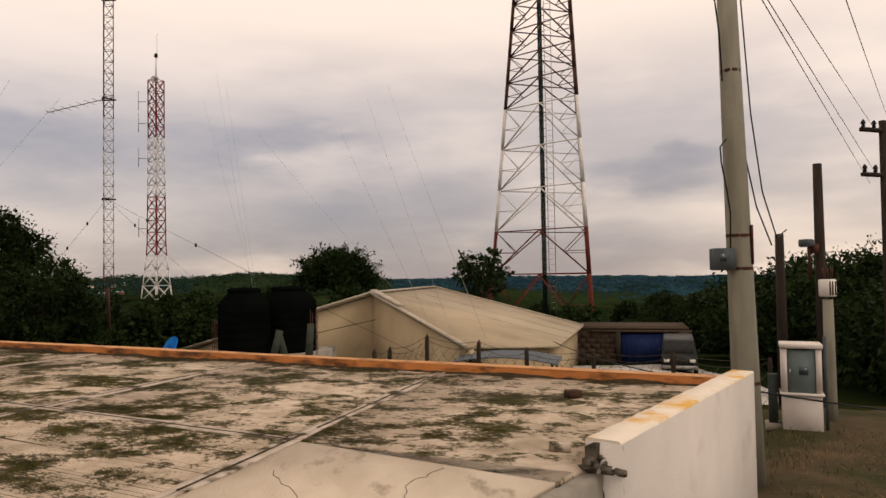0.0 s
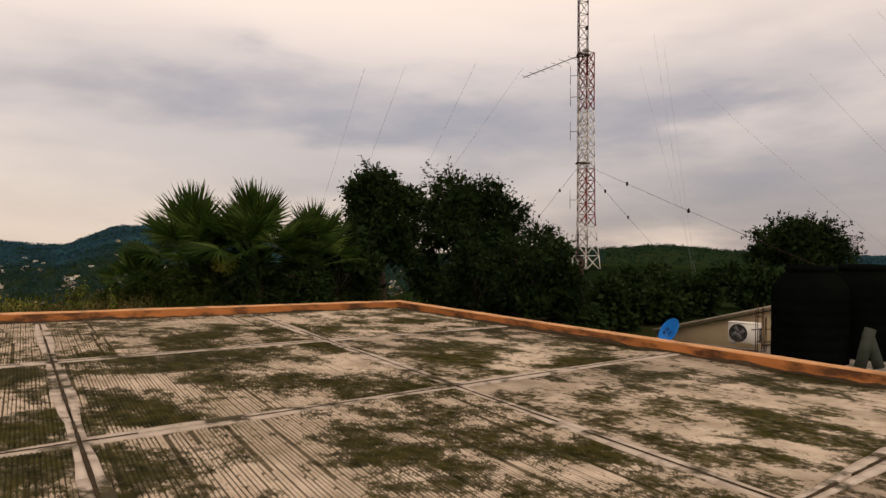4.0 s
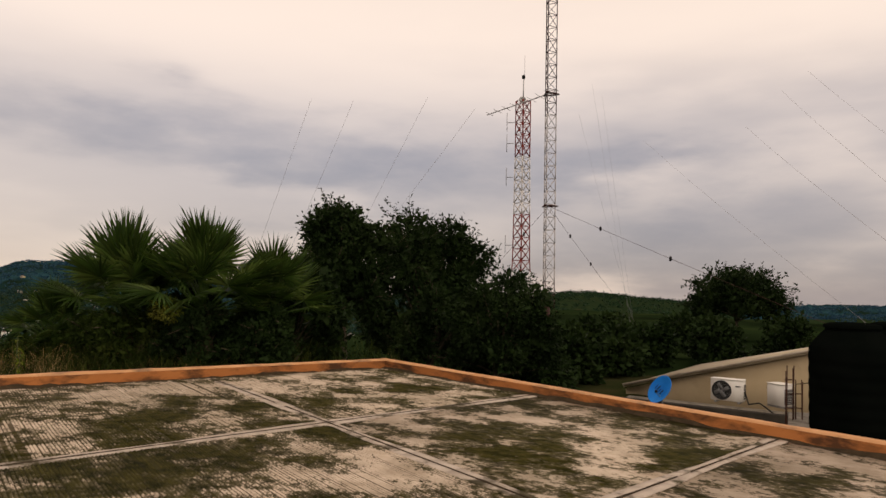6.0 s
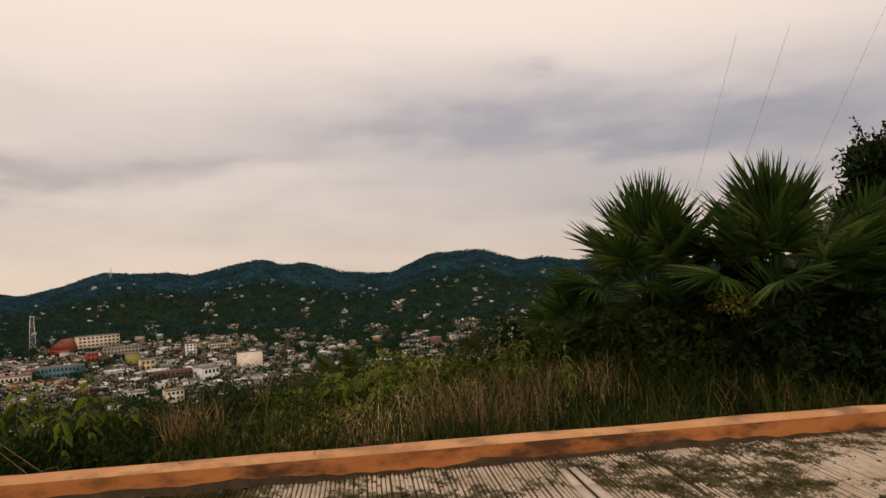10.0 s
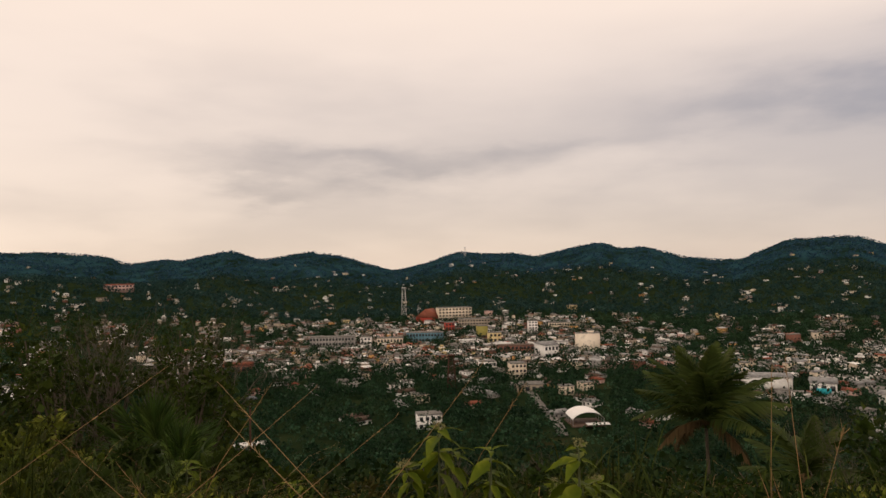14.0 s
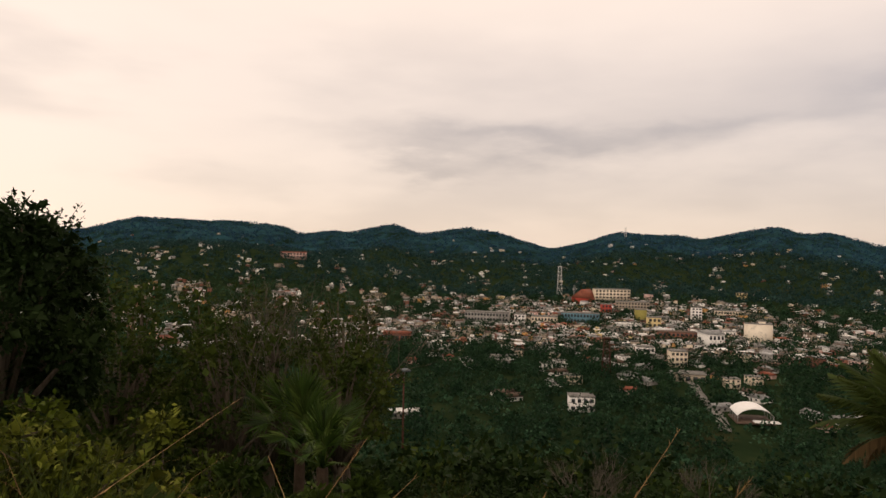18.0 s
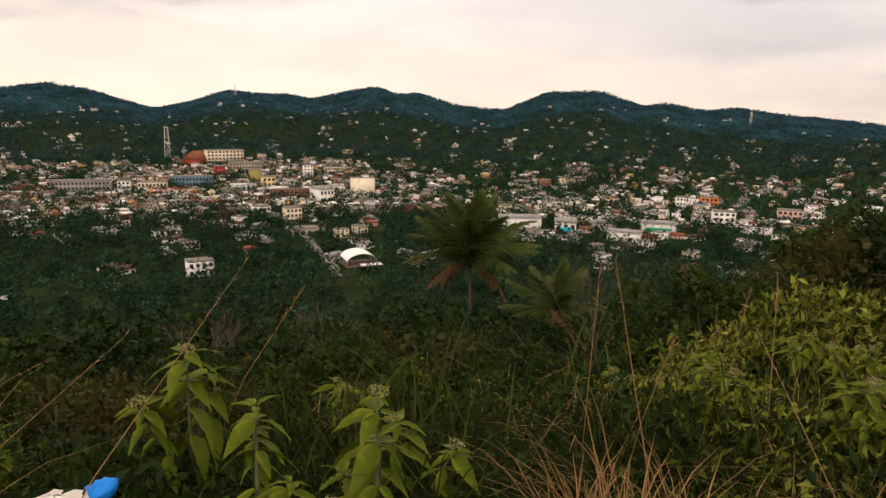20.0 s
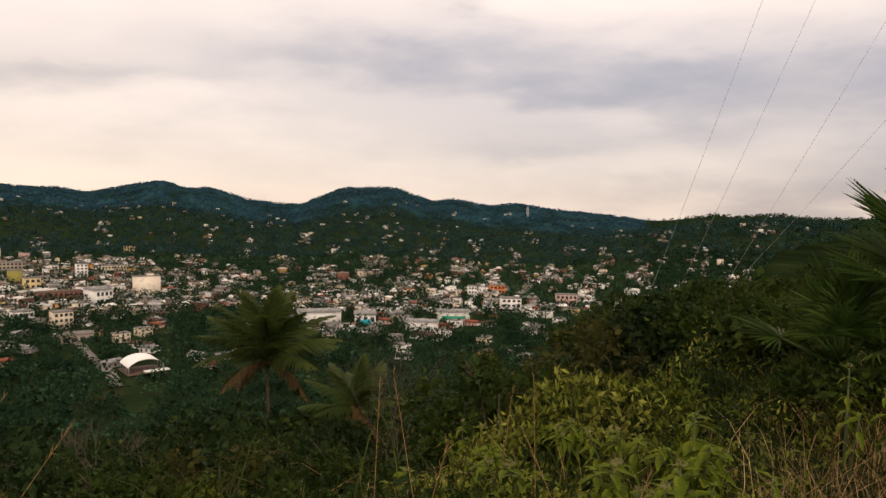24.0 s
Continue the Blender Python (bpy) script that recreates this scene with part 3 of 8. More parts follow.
def build_roof():
    roof = thing("roof", "flat concrete roof stained by dark moss, with raked panels", "roof", kind="structure")
    outline = [rp(left_a(0) - 0.15, -0.15), rp(14.3, -0.15), rp(wall_a(3.9) + 0.12, 3.9), rp(12.2, 5.6), rp(11.0, NEAR_B), rp(left_a(NEAR_B) - 0.15, NEAR_B)]
    body = Shape().slab(outline, -2.9, lambda x, y: roof_z(x, y) - 0.03)
    part("slab", body, M["concrete"], roof)
    edges = [None, *COLUMNS, None]
    gap = 0.008
    for c in range(5):
        for row in range(3):
            def side(k, b, c=c):
                if c + k == 0:
                    return left_a(b)
                if c + k == 5:
                    return min(wall_a(b), 12.7 + 0.0 * b) if b > 3.4 else wall_a(b)
                return edges[c + k] + (gap if k == 0 else -gap)
            def across(k, a, row=row):
                if row + k == 0:
                    return 0.0
                if row + k == 3:
                    return NEAR_B
                return seam_b(row + k - 1, a) + (gap if k == 0 else -gap)
            if c == 4 and row == 2:
                corners = [(10.62 + gap, seam_b(1, 10.6)), (12.2, 5.6), (11.0, NEAR_B), (10.62 + gap, NEAR_B)]
            elif c == 4 and row == 1:
                corners = [(10.62 + gap, 3.86), (12.72, 4.0), (12.2, 5.6), (12.2, 5.62), (10.62 + gap, 6.4)]
            else:
                corners = []
                for k, kk in ((0, 0), (1, 0), (1, 1), (0, 1)):
                    a = side(k, 3.0 * row)
                    b = across(kk, a)
                    corners.append((side(k, b), b))
            poly = [rp(a, b) for a, b in corners]
            raked_here = row == 2 or (row == 1 and c < 4) or (row == 0 and c == 0)
            panel = part("roof_panel", Shape().slab(poly, lambda x, y: roof_z(x, y) - 0.028, roof_z), M["smooth_slab"] if c == 4 and row == 1 else M["moss_groove_left"] if raked_here and c < 2 else M["moss_groove"] if raked_here else M["moss_left"] if c < 2 else M["moss_far"], roof)
            if raked_here:
                tagged(part("rake_ridges", raked(poly, 65), M["moss_rib_left"] if c < 2 else M["moss_rib"], panel), kind="stuff")
    # smooth mortar bands beside the joints, a dark strip over the gap between each pair
    def joint(place, reach, seed):
        g = random.Random(seed)
        steps = np.linspace(reach[0], reach[1], 46)
        for side in (-1, 1):
            sh = Shape()
            width = [0.062 + 0.018 * math.sin(q * 2.3 + seed) + g.uniform(-0.008, 0.008) for q in steps]
            for q0, q1, w0, w1 in zip(steps[:-1], steps[1:], width[:-1], width[1:]):
                corners = [place(q0, side * 0.009), place(q0, side * w0), place(q1, side * w1), place(q1, side * 0.009)]
                sh.slab(corners[::side], lambda x, y: roof_z(x, y) - 0.01, lambda x, y: roof_z(x, y) + 0.0085)
            part("mortar_band", sh, M["mortar"], roof)
        sh = Shape()
        for q0, q1 in zip(steps[:-1], steps[1:]):
            if g.random() < 0.9:
                w0, w1 = g.uniform(0.005, 0.014), g.uniform(0.005, 0.014)
                sh.slab([place(q0, -w0), place(q0, w0), place(q1, w1), place(q1, -w1)], lambda x, y: roof_z(x, y) - 0.01, lambda x, y: roof_z(x, y) + 0.0105)
        part("open_joint", sh, M["mould"], roof, "dark strip along the open joint")

    for k, a in enumerate(COLUMNS):
        joint(lambda q, off, a=a: rp(a + off, q), (0.02, NEAR_B), k + 1)
    for row in (0, 1):
        joint(lambda q, off, row=row: rp(q, seam_b(row, q) - off), (-0.2, 10.6 if row == 0 else 11.9), row + 11)
    # parapets
    def parapet(name, label, line, thick, height, face, cap, fillet=True):
        """A low wall along a line of roof places (a, b), with a paler top; thick is measured outward."""
        top = thing(name, label, "parapet", kind="structure")
        wall, lid = Shape(), Shape()
        p0, p1 = np.array(rp(*line[0])), np.array(rp(*line[-1]))
        d = (p1 - p0) / np.linalg.norm(p1 - p0)
        o = np.array([-d[1], d[0]])
        def ring(inset):
            return [tuple(p0 + o * inset), tuple(p0 + o * (thick - inset)), tuple(p1 + o * (thick - inset)), tuple(p1 + o * inset)]
        wall.slab(ring(0.0), -2.6, lambda x, y: roof_z(x, y) + height - 0.02)
        # the top, a little uneven, with softened arrises
        n = 40
        vs, q = [], []
        for i in range(n + 1):
            c = p0 + (p1 - p0) * i / n
            for k, (w, z) in enumerate(((0.0, -0.02), (0.012, -0.004), (thick - 0.012, -0.004), (thick, -0.02))):
                e = c + o * (w + rnd.uniform(-0.003, 0.003))
                vs.append((e[0], e[1], roof_z(e[0], e[1]) + height + z + (rnd.uniform(-0.004, 0.004) if k in (1, 2) else 0)))
        for i in range(n):
            for k in range(3):
                q.append((4 * i + k, 4 * i + k + 1, 4 * i + 5 + k, 4 * i + 4 + k))
        lid.add(vs, q)
        lid.add([vs[0], vs[1], vs[2], vs[3], vs[-4], vs[-3], vs[-2], vs[-1]], [(0, 1, 2, 3), (7, 6, 5, 4)])
        part("wall", wall, face, top)
        if fillet:
            sh, m = Shape(), 110
            reach = [(rnd.uniform(0.02, 0.07), rnd.uniform(0.006, 0.028) + 0.022 * max(0.0, math.sin(0.31 * k + 2.0 * math.sin(0.13 * k)))) for k in range(m + 1)]
            for i in range(m):
                e = [p0 + (p1 - p0) * k / m for k in (i, i + 1)]
                vs = []
                for c, (w, h) in zip(e, (reach[i], reach[i + 1])):
                    f = c - o * w
                    g = c - o * 0.002
                    vs += [(f[0], f[1], roof_z(*f) + 0.002), (g[0], g[1], roof_z(*g) + h), (g[0], g[1], roof_z(*g) - 0.01)]
                sh.add(vs, [(0, 3, 4, 1)])
            part("mortar_fillet", sh, M["mould"], top, "rough mortar fillet black with mould")
        part("coping", lid, cap, top, "uneven top, paler than the faces")
        return top
    bs = np.linspace(0, NEAR_B, 25)
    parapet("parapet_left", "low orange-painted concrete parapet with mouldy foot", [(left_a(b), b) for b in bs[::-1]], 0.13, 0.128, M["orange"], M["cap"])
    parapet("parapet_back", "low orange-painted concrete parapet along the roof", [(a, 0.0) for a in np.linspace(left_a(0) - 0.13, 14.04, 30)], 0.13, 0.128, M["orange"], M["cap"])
    parapet("parapet_side", "white-painted side parapet, broken off at its near end", [(wall_a(b), b) for b in np.linspace(-0.13, 3.86, 12)], 0.24, 0.2, M["white_wall"], M["yellow_cap"], False)


def moss_material(name, tones, cover, seed):
    """Weathered concrete under crisp-edged growths of dark moss."""
    m = bpy.data.materials.new(name)
    m.use_nodes = True
    n, l = m.node_tree.nodes, m.node_tree.links
    b = n["Principled BSDF"]
    b.inputs["Roughness"].default_value, b.inputs["Specular IOR Level"].default_value = 0.95, 0.05
    tc, mp = n.new("ShaderNodeTexCoord"), n.new("ShaderNodeMapping")
    mp.inputs["Location"].default_value, mp.inputs["Rotation"].default_value, mp.inputs["Scale"].default_value = (seed, seed * 1.7, 0), (0, 0, radians(17)), (0.95, 1.15, 1)
    l.new(tc.outputs["Object"], mp.inputs[0])
    def noise_at(scale, detail, rough):
        t = n.new("ShaderNodeTexNoise")
        t.inputs["Scale"].default_value, t.inputs["Detail"].default_value, t.inputs["Roughness"].default_value = scale, detail, rough
        l.new(mp.outputs[0], t.inputs["Vector"])
        return t.outputs["Fac"]
    def calc(op, x, y):
        k = n.new("ShaderNodeMath")
        k.operation = op
        for i, v in enumerate((x, y)):
            if isinstance(v, (int, float)):
                k.inputs[i].default_value = v
            else:
                l.new(v, k.inputs[i])
        return k.outputs[0]
    def ramp(fac, stops):
        r = n.new("ShaderNodeValToRGB")
        el = r.color_ramp.elements
        while len(el) < len(stops):
            el.new(0.5)
        for e, (p, c) in zip(el, stops):
            e.position, e.color = p, (*c, 1)
        l.new(fac, r.inputs[0])
        return r.outputs[0]
    base = ramp(noise_at(4.5, 9, 0.68), [(0.30, tones[0]), (0.48, tones[1]), (0.66, tones[2])])
    growth = calc("ADD", calc("MULTIPLY", noise_at(0.9, 2, 0.5), 0.30), calc("ADD", calc("MULTIPLY", noise_at(3.0, 4, 0.55), 0.33), calc("MULTIPLY", noise_at(15.0, 8, 0.78), 0.37)))
    edge = 0.60 - 0.2 * cover
    fac = ramp(growth, [(edge - 0.010, (0, 0, 0)), (edge + 0.012, (0.80, 0.80, 0.80)), (edge + 0.06, (1, 1, 1))])
    film = ramp(noise_at(1.3, 7, 0.7), [(0.42, (0, 0, 0)), (0.66, (0.55, 0.55, 0.55))])
    mix1, mix2 = n.new("ShaderNodeMix"), n.new("ShaderNodeMix")
    mix1.data_type = mix2.data_type = "RGBA"
    l.new(film, mix1.inputs[0]), l.new(base, mix1.inputs[6])
    mix1.inputs[7].default_value = (0.15, 0.125, 0.075, 1)
    l.new(fac, mix2.inputs[0]), l.new(mix1.outputs[2], mix2.inputs[6])
    l.new(ramp(noise_at(9, 5, 0.6), [(0.35, (0.015, 0.015, 0.004)), (0.65, (0.055, 0.048, 0.013))]), mix2.inputs[7])
    l.new(mix2.outputs[2], b.inputs["Base Color"])
    bump = n.new("ShaderNodeBump")
    bump.inputs["Strength"].default_value, bump.inputs["Distance"].default_value = 0.6, 0.012
    l.new(calc("ADD", noise_at(55, 4, 0.6), calc("MULTIPLY", growth, 2.5)), bump.inputs["Height"])
    l.new(bump.outputs[0], b.inputs["Normal"])
    return m


PALE = [(0.37, 0.29, 0.212), (0.51, 0.415, 0.32), (0.61, 0.505, 0.40)]
# groove tones run darker than the ridge tones
GROOVE = [(0.075, 0.058, 0.036), (0.11, 0.086, 0.056), (0.16, 0.125, 0.085)]
M["moss_far"] = moss_material("mossy_concrete_far_bays", PALE, 0.53, 3.0)
M["moss_rib"] = moss_material("mossy_raked_ridges", PALE, 0.52, 1.0)
M["moss_groove"] = moss_material("dark_mossy_raked_grooves", GROOVE, 0.54, 1.0)
M["moss_rib_left"] = moss_material("mossy_raked_ridges_of_left_bays", PALE, 0.61, 1.0)
M["moss_groove_left"] = moss_material("dark_mossy_grooves_of_left_bays", GROOVE, 0.63, 1.0)
M["moss_left"] = moss_material("mossy_concrete_left_bays", PALE, 0.60, 7.0)
M["smooth_slab"] = material("smooth_stained_slab", [(0.46, 0.38, 0.29), (0.62, 0.53, 0.42)], 0.85, 1.8, 8, bump=0.3, bump_scale=50, stains=(0.17, 0.13, 0.09), stain_scale=2.0,
                            stain_range=(0.56, 0.72), stretch=(1.6, 0.7, 1))
M["yellow_cap"] = material("white_top_with_old_yellow_paint", [(0.66, 0.58, 0.47), (0.72, 0.64, 0.54)], 0.8, 2, 6, bump=0.3, bump_scale=50, stains=(0.62, 0.36, 0.09), stain_scale=1.3,
                           stain_range=(0.50, 0.60))
build_roof()


# loose brick, pipe stub and rubble where the side parapet is broken off
def rubble():
    x, y = rp(12.42, 1.28)
    brick = thing("brick", "single dark weathered brick lying on the roof", "brick", pose(x, y, roof_z(x, y), 0, 0, 20))
    part("body", Shape().box(0, 0, 0.04, 0.15, 0.11, 0.08, bevel=0.012), M["rotten_brick"], brick)
    # the ragged broken end of the wall
    rough, n = Shape(), 7
    gg = random.Random(9)
    vs = []
    for i in range(n + 1):
        for j in range(5):
            x, y = rp(wall_a(3.86) + 0.24 * j / 4, 3.86 + gg.uniform(0.0, 0.07))
            vs.append((x, y, roof_z(x, y) - 0.85 + (1.03 + gg.uniform(-0.03, 0.0) * (i == n)) * i / n))
    rough.add(vs, [(5 * i + j, 5 * i + j + 1, 5 * i + j + 6, 5 * i + j + 5) for i in range(n) for j in range(4)])
    part("broken_end", rough, M["rubble"], bpy.data.objects["parapet_side"], "dark crumbling broken end")
    # cracks across the smooth slab
    for k, line in enumerate(([(10.9, 4.6), (11.3, 5.0), (11.6, 5.5), (11.7, 5.9)], [(11.9, 4.2), (11.8, 4.6), (11.95, 5.0)], [(11.0, 5.6), (11.25, 5.75), (11.5, 5.7)])):
        fine = []
        for (a0, b0), (a1, b1) in zip(line[:-1], line[1:]):
            for i in range(6):
                fine.append((a0 + (a1 - a0) * i / 6 + gg.uniform(-0.018, 0.018), b0 + (b1 - b0) * i / 6 + gg.uniform(-0.018, 0.018)))
        pts = [(*rp(a, b), roof_z(*rp(a, b)) + 0.0005) for a, b in fine]
        part("crack", Shape().tube(pts, 0.0022, 4), M["cable"], bpy.data.objects["roof"])
    x, y = rp(12.57, 3.52)
    pipe = thing("pipe_stub", "short pale drain pipe stub at the broken parapet", "pipe", pose(x, y, roof_z(x, y) + 0.036, 0, 90, -17))
    part("tube", Shape().lathe([(0.026, 0), (0.035, 0), (0.035, 0.15), (0.026, 0.15), (0.026, 0)], 16, (0, 0, -0.075)), M["mortar"], pipe)
    g = random.Random(4)
    for k in range(16):
        a, b = 12.80 + g.uniform(-0.06, 0.22), 3.90 + g.uniform(-0.04, 0.10)
        x, y = rp(a, b)
        s = g.uniform(0.018, 0.048)
        sh = Shape().box(0, 0, 0, s * 1.4, s, s * 0.9, g.uniform(0, 3), s * 0.2)
        sh.v[0] += np.random.default_rng(k).normal(0, s * 0.2, sh.v[0].shape)
        st = tagged(part("stone", sh, M["rubble"]), "broken lump of concrete at the parapet's end", "rubble", "parapet rubble")
        st.matrix_basis = pose(x, y, roof_z(x, y) + s * 0.35 + max(0, 0.10 - abs(a - 12.85)) * g.uniform(0, 1.2), g.uniform(-20, 20), g.uniform(-20, 20), 0)
    for k, f in enumerate((0.42, 0.47, 0.52, 0.60)):
        b = WALL_NEAR[1] * f
        x, y = rp(wall_a(b) + 0.246, b)
        tagged(part("stain", Shape().box(0, 0, 0, 0.02, 0.006, 0.05), M["cable"], bpy.data.objects["parapet_side"]), "").matrix_basis = pose(x, y, roof_z(x, y) + 0.11, 0, 0, 60)


M["rotten_brick"] = material("dark_old_brick", [(0.035, 0.020, 0.014), (0.075, 0.042, 0.028)], 0.95, 8, 6, bump=0.5, bump_scale=40)
M["rubble"] = material("broken_concrete", [(0.045, 0.040, 0.028), (0.15, 0.13, 0.10)], 0.95, 9, 7, bump=0.8, bump_scale=30)
rubble()

# ---- towers ----
def lattice(parent, levels, sides, width_at, leg_r, bar_r, style, mats, name_leg="leg", turn=0.0, bar_name="brace"):
    """Legs and braces of a lattice between levels; mats gives a material for each bay."""
    def corner(z, k):
        w = turn + 2 * math.pi * k / sides
        r = width_at(z)
        return (r * math.cos(w), r * math.sin(w), z)
    for bay, (z0, z1) in enumerate(zip(levels[:-1], levels[1:])):
        mat = mats(bay)
        for k in range(sides):
            part(name_leg, Shape().tube([corner(z0, k), corner(z1, k)], leg_r, 8), mat, parent)
            a, b, c, d = corner(z0, k), corner(z0, k + 1), corner(z1, k), corner(z1, k + 1)
            mid0 = tuple((np.array(a) + np.array(b)) / 2)
            mid1 = tuple((np.array(c) + np.array(d)) / 2)
            sh = Shape()
            sh.beam(c, d, bar_r * 2)
            if style == "K":
                sh.beam(a, mid1, bar_r * 2.2), sh.beam(b, mid1, bar_r * 2.2)
                for p in (a, b):
                    q = tuple(0.5 * (np.array(p) + np.array(mid1)))
                    up = c if p is a else d
                    edge = tuple(0.5 * (np.array(p) + np.array(up)))
                    sh.beam(q, edge, bar_r * 1.2), sh.beam(q, up, bar_r * 1.2)
            elif style == "X":
                sh.beam(a, d, bar_r * 2), sh.beam(b, c, bar_r * 2)
            else:
                sh.beam(a, d, bar_r * 2) if (bay + k) % 2 else sh.beam(b, c, bar_r * 2)
            part(bar_name, sh, mat, parent)


def self_supporting_tower():
    x, y = 7.62, 46.0
    z0 = float(ground_z(x, y)) - 0.1
    t = thing("broadcast_tower", "tall self-supporting lattice tower painted red and white", "tower", pose(x, y, 0, 0, 0, 0))
    levels = [z0, 0.9, 3.8, 6.6, 9.4, 12.2, 14.0, 15.8, 17.6, 19.4, 21.2, 23.6, 26, 28.4, 31, 34]
    def width(z):
        return 4.30 - 0.095 * (z - 0.9) if z < 23 else 2.2 - 0.04 * (z - 23)
    def mats(bay):
        z = levels[bay]
        return M["old_red"] if z < 3.7 else M["white"] if z < 12.1 else M["rust"] if z < 21 else M["white"] if z < 28 else M["red"]
    lattice(t, levels, 3, width, 0.115, 0.032, "K", mats, turn=math.pi - 0.2)
    # the climbing ladder and the feeder cables inside the face
    ladder = Shape()
    for s in (-0.22, 0.22):
        ladder.tube([(-0.35 + s, -0.6, z0 + 0.3), (-0.35 + s, -0.3, 33)], 0.022, 6)
    rungs = part("ladder", ladder, M["steel"], t)
    rung = Shape().beam((-0.57, 0, 0), (-0.13, 0, 0), 0.02).mesh("rung")
    rung.materials.append(M["steel"])
    for k in range(95):
        z = z0 + 0.5 + 0.36 * k
        part("rung", rung, None, rungs).location = (0, -0.6 + 0.3 * (z - z0) / 36, z)
    for k in range(6):
        part("feeder_cable", Shape().tube([(-0.98 + 0.052 * k, -0.35, z0), (-0.95 + 0.05 * k, -0.2, 33)], 0.026, 5), M["feeder"], t, "dark green feeder cable")
    clamp = Shape().beam((-1.05, -0.33, 0), (-0.55, -0.33, 0), 0.035).mesh("cable_clamp")
    clamp.materials.append(M["rust"])
    for k in range(60):
        part("cable_clamp", clamp, None, t).location = (0, 0, z0 + 0.6 + 0.55 * k)
    # rest platform with its rail
    deck = Shape()
    for k in range(3):
        w0, w1 = math.pi + 0.15 + 2 * math.pi * k / 3, math.pi + 0.15 + 2 * math.pi * (k + 1) / 3
        p0, p1 = (2.9 * math.cos(w0), 2.9 * math.sin(w0)), (2.9 * math.cos(w1), 2.9 * math.sin(w1))
        for z in (22.0, 22.5, 23.0):
            deck.beam((*p0, z), (*p1, z), 0.06)
        for f in np.linspace(0, 1, 7):
            px, py = p0[0] + (p1[0] - p0[0]) * f, p0[1] + (p1[1] - p0[1]) * f
            deck.beam((px, py, 22.0), (px, py, 23.0), 0.045)
    part("platform_rail", deck, M["white"], t, "white railed rest platform")


def red_white_tower():
    x, y = -39.1, 93.2
    z0 = float(ground_z(x, y)) - 0.2
    t = thing("lattice_tower", "slim square lattice tower in red and white bands", "tower", pose(x, y, 0))
    cuts = list(np.linspace(z0, 3.9, 4)) + list(np.linspace(3.9, 11.9, 6))[1:] + list(np.linspace(11.9, 20.0, 6))[1:] + list(np.linspace(20.0, 28.0, 6))[1:]
    def width(z):
        return 1.02 + 0.75 * smoothstep(6.0 - z, 0, 10) + 0.22 * max(0, (20 - z) / 20)
    def mats(bay):
        z = cuts[bay] + 0.1
        return M["white"] if z < 3.9 else M["red"] if z < 11.9 else M["white"] if z < 20 else M["red"]
    lattice(t, cuts, 4, lambda z: float(width(z)), 0.075, 0.036, "X", mats, turn=0.35)
    part("top_mast", Shape().tube([(0, 0, 27.6), (0, 0, 31.5)], [0.1, 0.05], 6), M["steel"], t)
    part("whip_aerial", Shape().tube([(0.15, 0, 31), (0.15, 0, 34.5)], 0.025, 5), M["steel"], t)
    dish = Shape().lathe([(0.05, -0.2), (0.32, -0.08), (0.5, 0.1), (0.48, 0.12), (0.3, -0.04), (0.05, -0.14)], 20)
    d = part("dish", dish, M["steel"], t, "small round grey microwave dish", smooth=True)
    d.matrix_basis = pose(0.25, -1.0, 27.9, 68, 0, 20)
    cap = part("beacon", Shape().lathe([(0.02, 0), (0.22, 0.05), (0.25, 0.4), (0.12, 0.55), (0.02, 0.6)], 12), M["cable"], t)
    cap.matrix_basis = pose(0, 0, 31.2)
    for z in (22, 17.2, 7.6, 25):
        arm = part("side_aerial", Shape().tube([(-1.2, -0.3, z), (-2.2, -0.5, z)], 0.05, 5).tube([(-2.2, -0.5, z - 1.2), (-2.2, -0.5, z + 1.4)], 0.045, 5), M["steel"], t)


def guyed_mast():
    x, y = -12.3, 25.0
    t = thing("guyed_mast", "slender guyed lattice mast with a yagi aerial", "radio mast", pose(x, y, 0))
    z0 = float(ground_z(x, y))
    levels = list(np.arange(0.75, 20.2, 0.42))
    def mats(bay):
        z = levels[bay]
        return M["mast_dark"] if z > 6.85 or z < 1.45 else M["mast_pale"]
    lattice(t, levels, 3, lambda z: 0.215, 0.016, 0.0075, "Z", mats, turn=0.5)
    part("base_pole", Shape().tube([(0.12, 0.05, z0 - 0.1), (0.05, 0, 0.2), (0, 0, 0.8)], [0.05, 0.05, 0.09], 7), M["mast_dark"], t)
    for z in (4.05, 7.75, 11.5):
        ring = Shape()
        for k in range(3):
            w0, w1 = 0.5 + 2 * math.pi * k / 3, 0.5 + 2 * math.pi * (k + 1) / 3
            ring.beam((0.3 * math.cos(w0), 0.3 * math.sin(w0), z), (0.3 * math.cos(w1), 0.3 * math.sin(w1), z), 0.04)
        part("guy_ring", ring, M["mast_dark"], t)
    boom = Shape().tube([(0.3, -0.05, 7.82), (-2.35, 0.25, 7.35)], 0.016, 6)
    yagi = part("yagi_aerial", boom, M["steel"], t, "long thin yagi aerial")
    for k in range(8):
        f = 0.12 + k * 0.12
        c = np.array([0.3 + f * -2.65, -0.05 + f * 0.3, 7.82 - 0.47 * f])
        d = np.array([0.05, 0.42, 0.0]) * (1.0 - 0.4 * f)
        part("element", Shape().tube([tuple(c - d), tuple(c + d)], 0.008, 5), M["steel"], yagi)
    box = part("lamp_box", Shape().box(0.2, -0.2, 11.9, 0.16, 0.2, 0.24, bevel=0.02), M["cable"], t)
    return (x, y)


